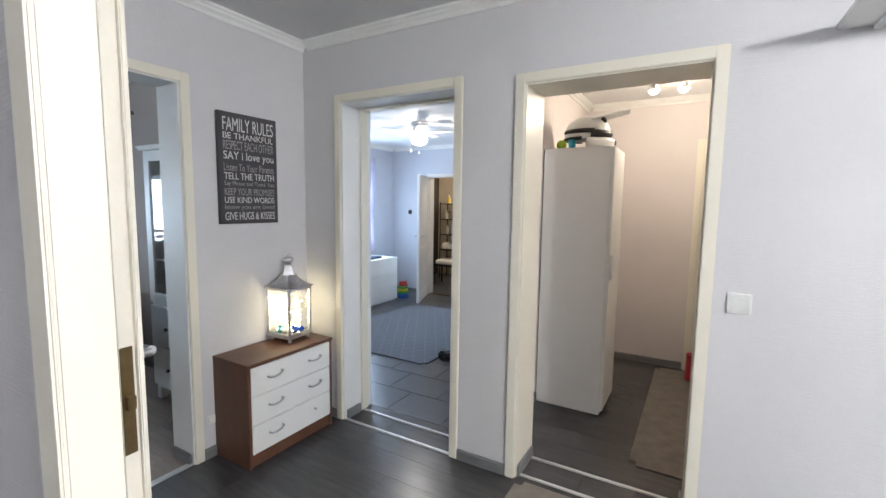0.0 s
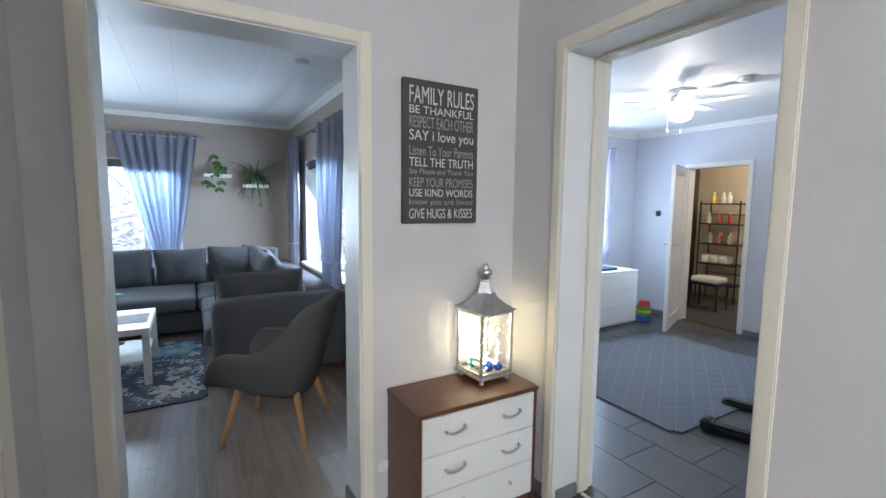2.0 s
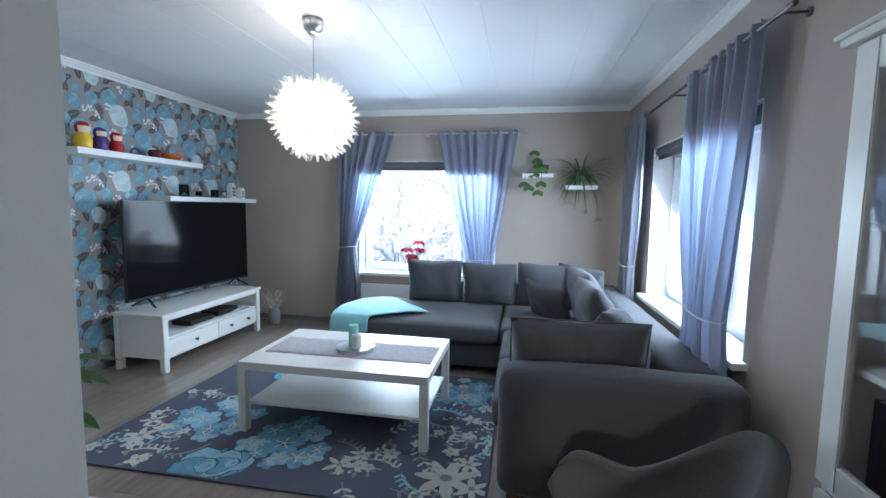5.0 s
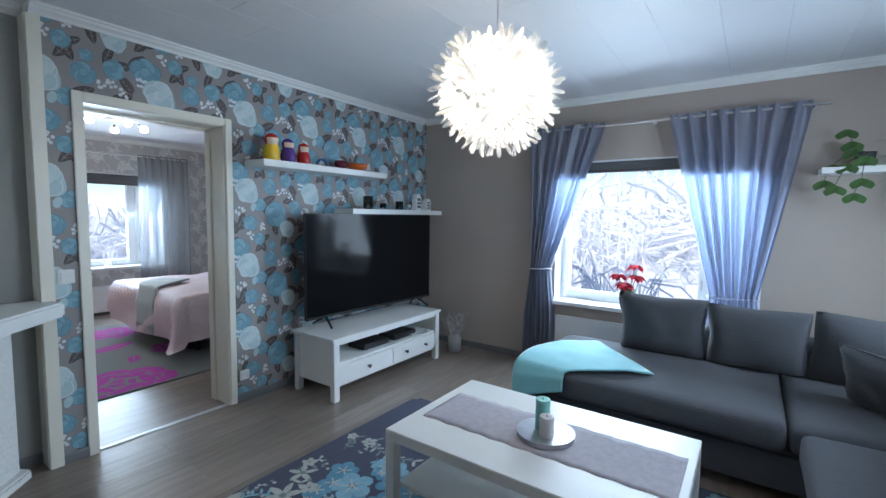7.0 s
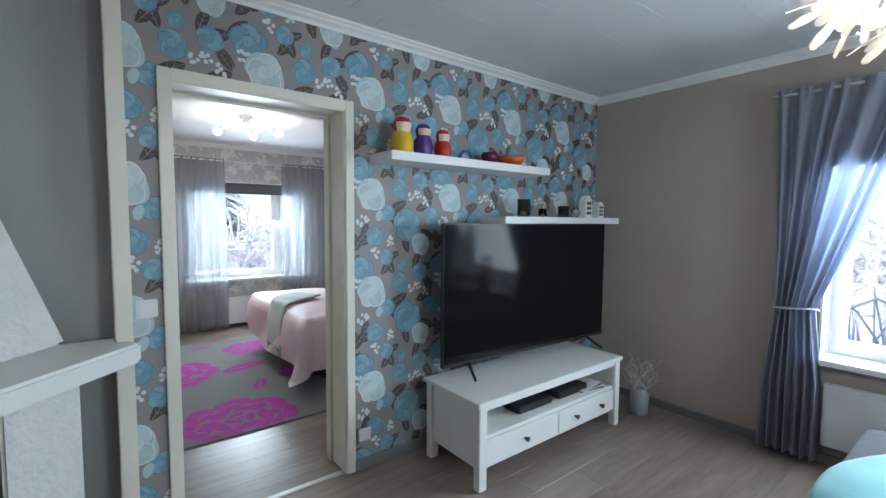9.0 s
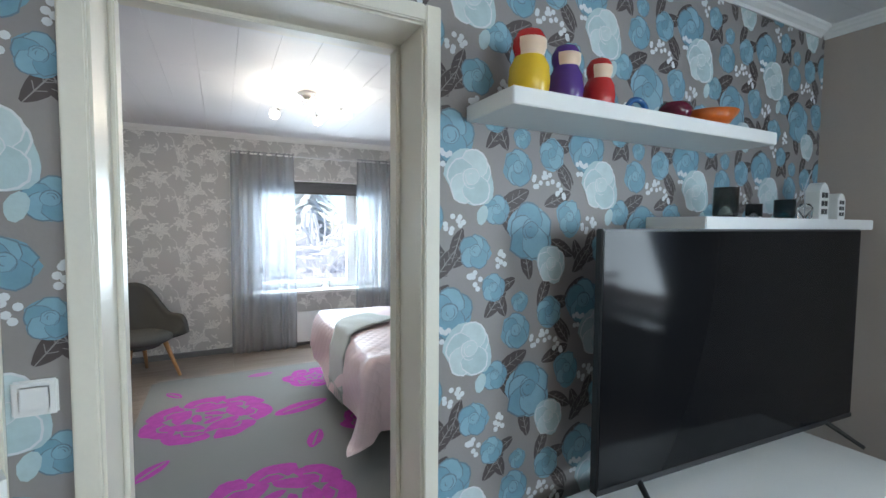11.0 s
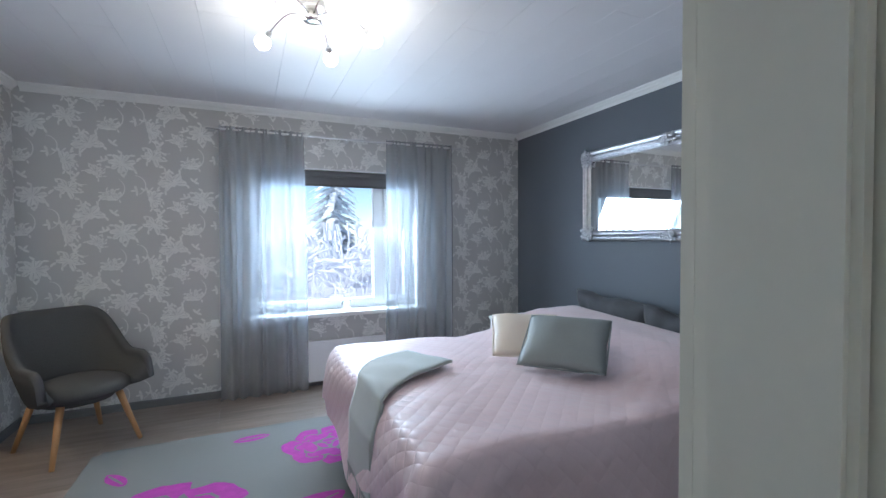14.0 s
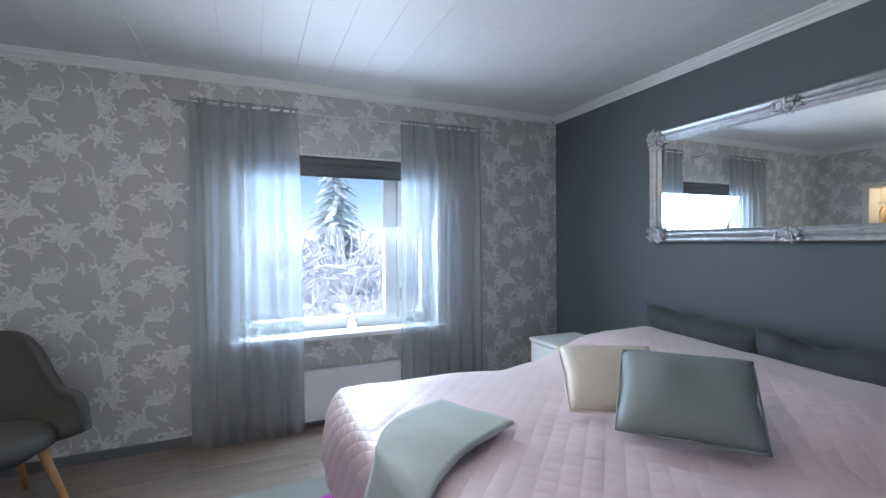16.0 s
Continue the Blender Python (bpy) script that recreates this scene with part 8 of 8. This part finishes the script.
def lantern_house(x, w, h):
    t = thing("candle_house", "white ceramic candle house on the shelf", "candle holder", pose(x, -2.38, 1.465), "ceramic houses")
    bm = bmesh.new()
    sec = [(-w, 0), (w, 0), (w, h * 0.76), (w * 0.55, h * 0.92), (0, h), (-w * 0.55, h * 0.92), (-w, h * 0.76)]
    a = [bm.verts.new((p, -0.03, z)) for p, z in sec]
    b = [bm.verts.new((p, 0.03, z)) for p, z in sec]
    bm.faces.new(a)
    bm.faces.new(b)
    for k in range(len(sec)):
        bm.faces.new((a[k], a[(k + 1) % len(sec)], b[(k + 1) % len(sec)], b[k]))
    bmesh.ops.bevel(bm, geom=list(bm.edges), offset=0.002, segments=2, affect='EDGES')
    part("house_body", bm, M_WHITE, t)
    for k in range(2):
        for j in range(3):
            part("window_hole", boxes([(-w * 0.62 + k * w * 0.68, 0.0302, h * (0.14 + j * 0.22), -w * 0.08 + k * w * 0.68, 0.0312, h * (0.28 + j * 0.22))], 0), M_POTBLACK, t)


lantern_house(-6.52, 0.045, 0.175)
lantern_house(-6.69, 0.038, 0.13)


def twig_vase():
    t = thing("floor_vase", "glass jar with dry frosted twigs on the floor", "vase", pose(-6.64, -1.95, 0))
    part("glass_jar", lathe([(0.06, 0.0), (0.065, 0.008), (0.068, 0.14), (0.05, 0.17), (0.052, 0.19), (0.047, 0.19), (0.045, 0.17), (0.06, 0.14), (0.058, 0.012), (0.002, 0.010)], 24), M_JAR, t, smooth=True)
    rng = random.Random(7)
    bm = bmesh.new()
    for k in range(34):
        a = rng.random() * 6.283
        p, q = Vector((0.02 * math.cos(a), 0.02 * math.sin(a), 0.02)), Vector((0.05 * math.cos(a), 0.05 * math.sin(a), 0.19))
        rod(bm, p, q, 0.0015, seg=4)
        for j in range(4):
            r = q + Vector((rng.uniform(-0.05, 0.05), rng.uniform(-0.05, 0.05), rng.uniform(0.02, 0.07)))
            rod(bm, q, r, 0.0014, seg=4)
            if j % 2:
                ball(bm, r, 0.005, 1)
            q = r
    part("twigs", bm, mat("frosted_twig", (0.6, 0.56, 0.52), 0.8), t)


twig_vase()
for x, lab in ((-5.92, "black media box in the television bench"), (-5.55, "black set-top box in the television bench")):
    t = thing("media_box", lab, "media player", pose(x, -2.12, 0.288))
    part("case", boxes([(-0.15, -0.1, 0.004, 0.15, 0.1, 0.05)], 0.004), M_BLACK, t)
    part("foot_pad", boxes([(-0.13, -0.09, 0, -0.1, -0.06, 0.0038), (0.1, -0.09, 0, 0.13, -0.06, 0.0038), (-0.13, 0.06, 0, -0.1, 0.09, 0.0038), (0.1, 0.06, 0, 0.13, 0.09, 0.0038)], 0), M_BLACK, t)
t = thing("paper_pile", "loose pile of papers on the bench shelf", "papers", pose(-6.10, -2.10, 0.288))
for k in range(4):
    part("sheet_of_paper", boxes([(-0.13, -0.1, 0.004 * k, 0.13, 0.1, 0.004 * k + 0.003)], 0), M_WHITE if k % 2 else M_POTBLACK, t).rotation_euler = (0, 0, 0.12 * k - 0.2)

# contents of the glass cabinet
rng = random.Random(21)
x = -3.16
while x < -2.45:
    w = rng.uniform(0.025, 0.05)
    h = rng.uniform(0.18, 0.26)
    t = thing("book", "dark spined book standing in the glass cabinet", "book", pose(x, 1.83, 0.72), "cabinet books")
    c = ((0.03, 0.03, 0.08), (0.10, 0.02, 0.03), (0.05, 0.04, 0.10), (0.03, 0.02, 0.05))[rng.randrange(4)]
    part("cover", boxes([(0, -0.08, 0, 0.003, 0.08, h), (w - 0.003, -0.08, 0, w, 0.08, h), (0.003, -0.08, 0, w - 0.003, -0.077, h)], 0.001), mat("book_cloth", c, 0.6), t)
    part("pages", boxes([(0.0031, -0.0765, 0.003, w - 0.0031, 0.075, h - 0.003)], 0), M_PWHITE, t)
    x += w + 0.002
for k, (x, z, w, h, c, nm) in enumerate(((-2.98, 1.036, 0.11, 0.09, (0.45, 0.12, 0.06), "orange-red"), (-2.75, 1.036, 0.08, 0.13, (0.3, 0.25, 0.22), "brown"), (-3.12, 1.376, 0.10, 0.05, (0.55, 0.52, 0.48), "pale"), (-2.85, 1.376, 0.12, 0.10, (0.5, 0.5, 0.5), "grey"))):
    t = thing("storage_tin", nm + " tin box on a cabinet shelf", "box", pose(x, 1.82, z), "cabinet tins")
    part("tin_body", boxes([(-w, -0.07, 0, w, 0.07, h)], 0.008), mat("tin_paint", c, 0.4), t)
    part("lid", boxes([(-w - 0.003, -0.073, h + 0.0005, w + 0.003, 0.073, h + 0.02)], 0.006), mat("tin_paint", c, 0.4), t)
t = thing("woven_basket", "dark blue knitted basket on top of the glass cabinet", "basket", pose(-2.80, 1.80, 1.82))
for k in range(7):
    part("coil", path_tube([((0.13 + 0.02 * math.sin(k)) * math.cos(a), (0.11 + 0.015 * math.sin(k)) * math.sin(a), 0.02 + 0.026 * k + 0.004 * math.sin(a * 14)) for a in [2 * math.pi * q / 36 for q in range(37)]], 0.015, 8), mat("navy_yarn", (0.03, 0.045, 0.09), 0.9, bump=0.3), t)
part("basket_bottom", lathe([(0.002, 0.002), (0.13, 0.002), (0.13, 0.012), (0.002, 0.012)], 24), mat("navy_yarn", (0.03, 0.045, 0.09), 0.9), t)

# bedroom sill
t = thing("tealight_holder", "clear glass holder on the bedroom sill", "candle holder", pose(-5.10, -6.63, 0.64))
part("glass", lathe([(0.035, 0.0), (0.04, 0.005), (0.042, 0.10), (0.039, 0.10), (0.036, 0.01), (0.002, 0.009)], 24), M_GLASS, t, smooth=True)
part("handle", path_tube([(0.042 * math.cos(a), 0, 0.10 + 0.075 * math.sin(a)) for a in [math.pi * q / 12 for q in range(13)]], 0.0015, 6), M_CHROME, t)
t = thing("cable_tangle", "black charging cables on the nightstand shelf", "cable", pose(-6.36, -3.5, 0.178))
part("cable", path_tube([(0.09 * math.cos(a * 1.3), 0.11 * math.sin(a * 1.9), 0.008 + 0.012 * abs(math.sin(a * 3))) for a in [q * 0.16 for q in range(60)]], 0.004, 6), M_BLACK, t)
# clothes in the closet nook
t = thing("clothes_rail", "steel clothes rail in the closet", "clothes rail", pose(-2.05, -5.78, 1.75))
part("rail", rods([((0, -0.66, 0), (0, 0.67, 0), 0.012)]), M_STEEL, t)
rng = random.Random(31)
for k in range(7):
    c = ((0.5, 0.36, 0.2), (0.6, 0.5, 0.35), (0.3, 0.12, 0.08), (0.55, 0.45, 0.4))[k % 4]
    t = thing("hanging_shirt", "light coloured shirt hanging in the closet", "shirt", pose(-2.05, -6.25 + 0.14 * k, 1.72, 0, 0, rng.uniform(-8, 8)), "hanging clothes")
    part("shirt_cloth", sheet(lambda u, v: ((u - 0.5) * (0.40 + 0.06 * v), 0.018 * math.sin(u * 11 + v), -0.02 - 0.10 * abs(u - 0.5) - 0.75 * v), 14, 10, 0.02), mat("shirt_cotton", c, 0.8), t)
    part("hanger_hook", path_tube([(0.0, 0, -0.03), (0.0, 0, 0.02), (0.012, 0, 0.036), (0.022, 0, 0.03)], 0.002, 6), M_STEEL, t)


# ---------- floors laid piece by piece ----------
PIECES = {}


def piece(name, w, d, h, m, parent, x, y, z, turn=0):
    key = (round(w, 3), round(d, 3), m.name)
    if key not in PIECES:
        me = bpy.data.meshes.new(name)
        e = 0.0007
        co = [(sx * (w / 2 - i), sy * (d / 2 - i), zz) for zz, i in ((-h, 0), (-e, 0), (0, e)) for sx, sy in ((-1, -1), (1, -1), (1, 1), (-1, 1))]
        fs = [(8, 9, 10, 11)] + [(4 * r + k, 4 * r + (k + 1) % 4, 4 * r + 4 + (k + 1) % 4, 4 * r + 4 + k) for r in range(2) for k in range(4)]
        me.from_pydata(co, [], fs)
        me.materials.append(m)
        PIECES[key] = me
    ob = new(name, PIECES[key])
    ob.parent = parent
    ob.matrix_basis = pose(x, y, z, 0, 0, turn)
    return ob


def plank_floor(name, rects, m, label, w, L, seed, along=0):
    root = setting(new(name), label, "floor")
    rng = random.Random(seed)
    for x0, y0, x1, y1 in rects:
        a0, a1, b0, b1 = (y0, y1, x0, x1) if along == 0 else (x0, x1, y0, y1)
        p = a0
        while p < a1 - 0.004:
            q = min(p + w, a1)
            s = b0
            e = b0 + L * rng.choice((0.25, 0.5, 0.75, 1.0))
            while s < b1 - 0.004:
                e = min(e, b1)
                g = 0.0005
                if along == 0:
                    piece("plank", q - p - g, e - s - g, 0.011, m, root, (s + e) / 2, (p + q) / 2, 0.0, 90)
                else:
                    piece("plank", q - p - g, e - s - g, 0.011, m, root, (p + q) / 2, (s + e) / 2, 0.0, 0)
                s, e = e, e + L
            p = q
    return root


plank_floor("floor_living", [(-6.87, -2.53, -2.325, 1.97), (-3.53, -2.65, -2.325, -2.53), (-2.325, 0.46, -2.14, 1.36)], M_LAM, "grey oak laminate floor", 0.19, 1.28, 1)
plank_floor("floor_bedroom", [(-6.955, -6.62, -2.80, -2.78), (-4.54, -2.78, -3.73, -2.53), (-2.80, -6.13, -1.7, -5.38)], M_LAM, "grey oak laminate floor", 0.19, 1.28, 2)
plank_floor("floor_hall", [(-2.13, 0.285, 2.70, 2.15), (-0.40, -1.6, 2.70, 0.285), (-1.802, 2.15, -0.974, 2.42), (-0.592, 2.15, 0.205, 2.42), (-0.80, 2.42, 1.08, 4.45)], M_HALLFLOOR, "charcoal laminate floor", 0.19, 1.28, 3)
root = setting(new("floor_playroom"), "dark slate tiled floor", "floor")
ix = 0
y = 2.42
while y < 5.99:
    x = -4.29 if ix % 2 == 0 else -4.29 - 0.22
    while x < -0.93:
        lo, hi = max(x, -4.29), min(x + 0.44, -0.92)
        if hi - lo > 0.02:
            piece("tile", hi - lo - 0.004, min(y + 0.32, 6.0) - y - 0.004, 0.011, M_TILE, root, (lo + hi) / 2, (y + min(y + 0.32, 6.0)) / 2, 0.0)
        x += 0.44
    y += 0.32
    ix += 1
slab("floor_bathroom", -4.55, 6.0, -2.45, 7.95, -0.0115, 0.0, M_TILE, "dark bathroom floor", "floor")
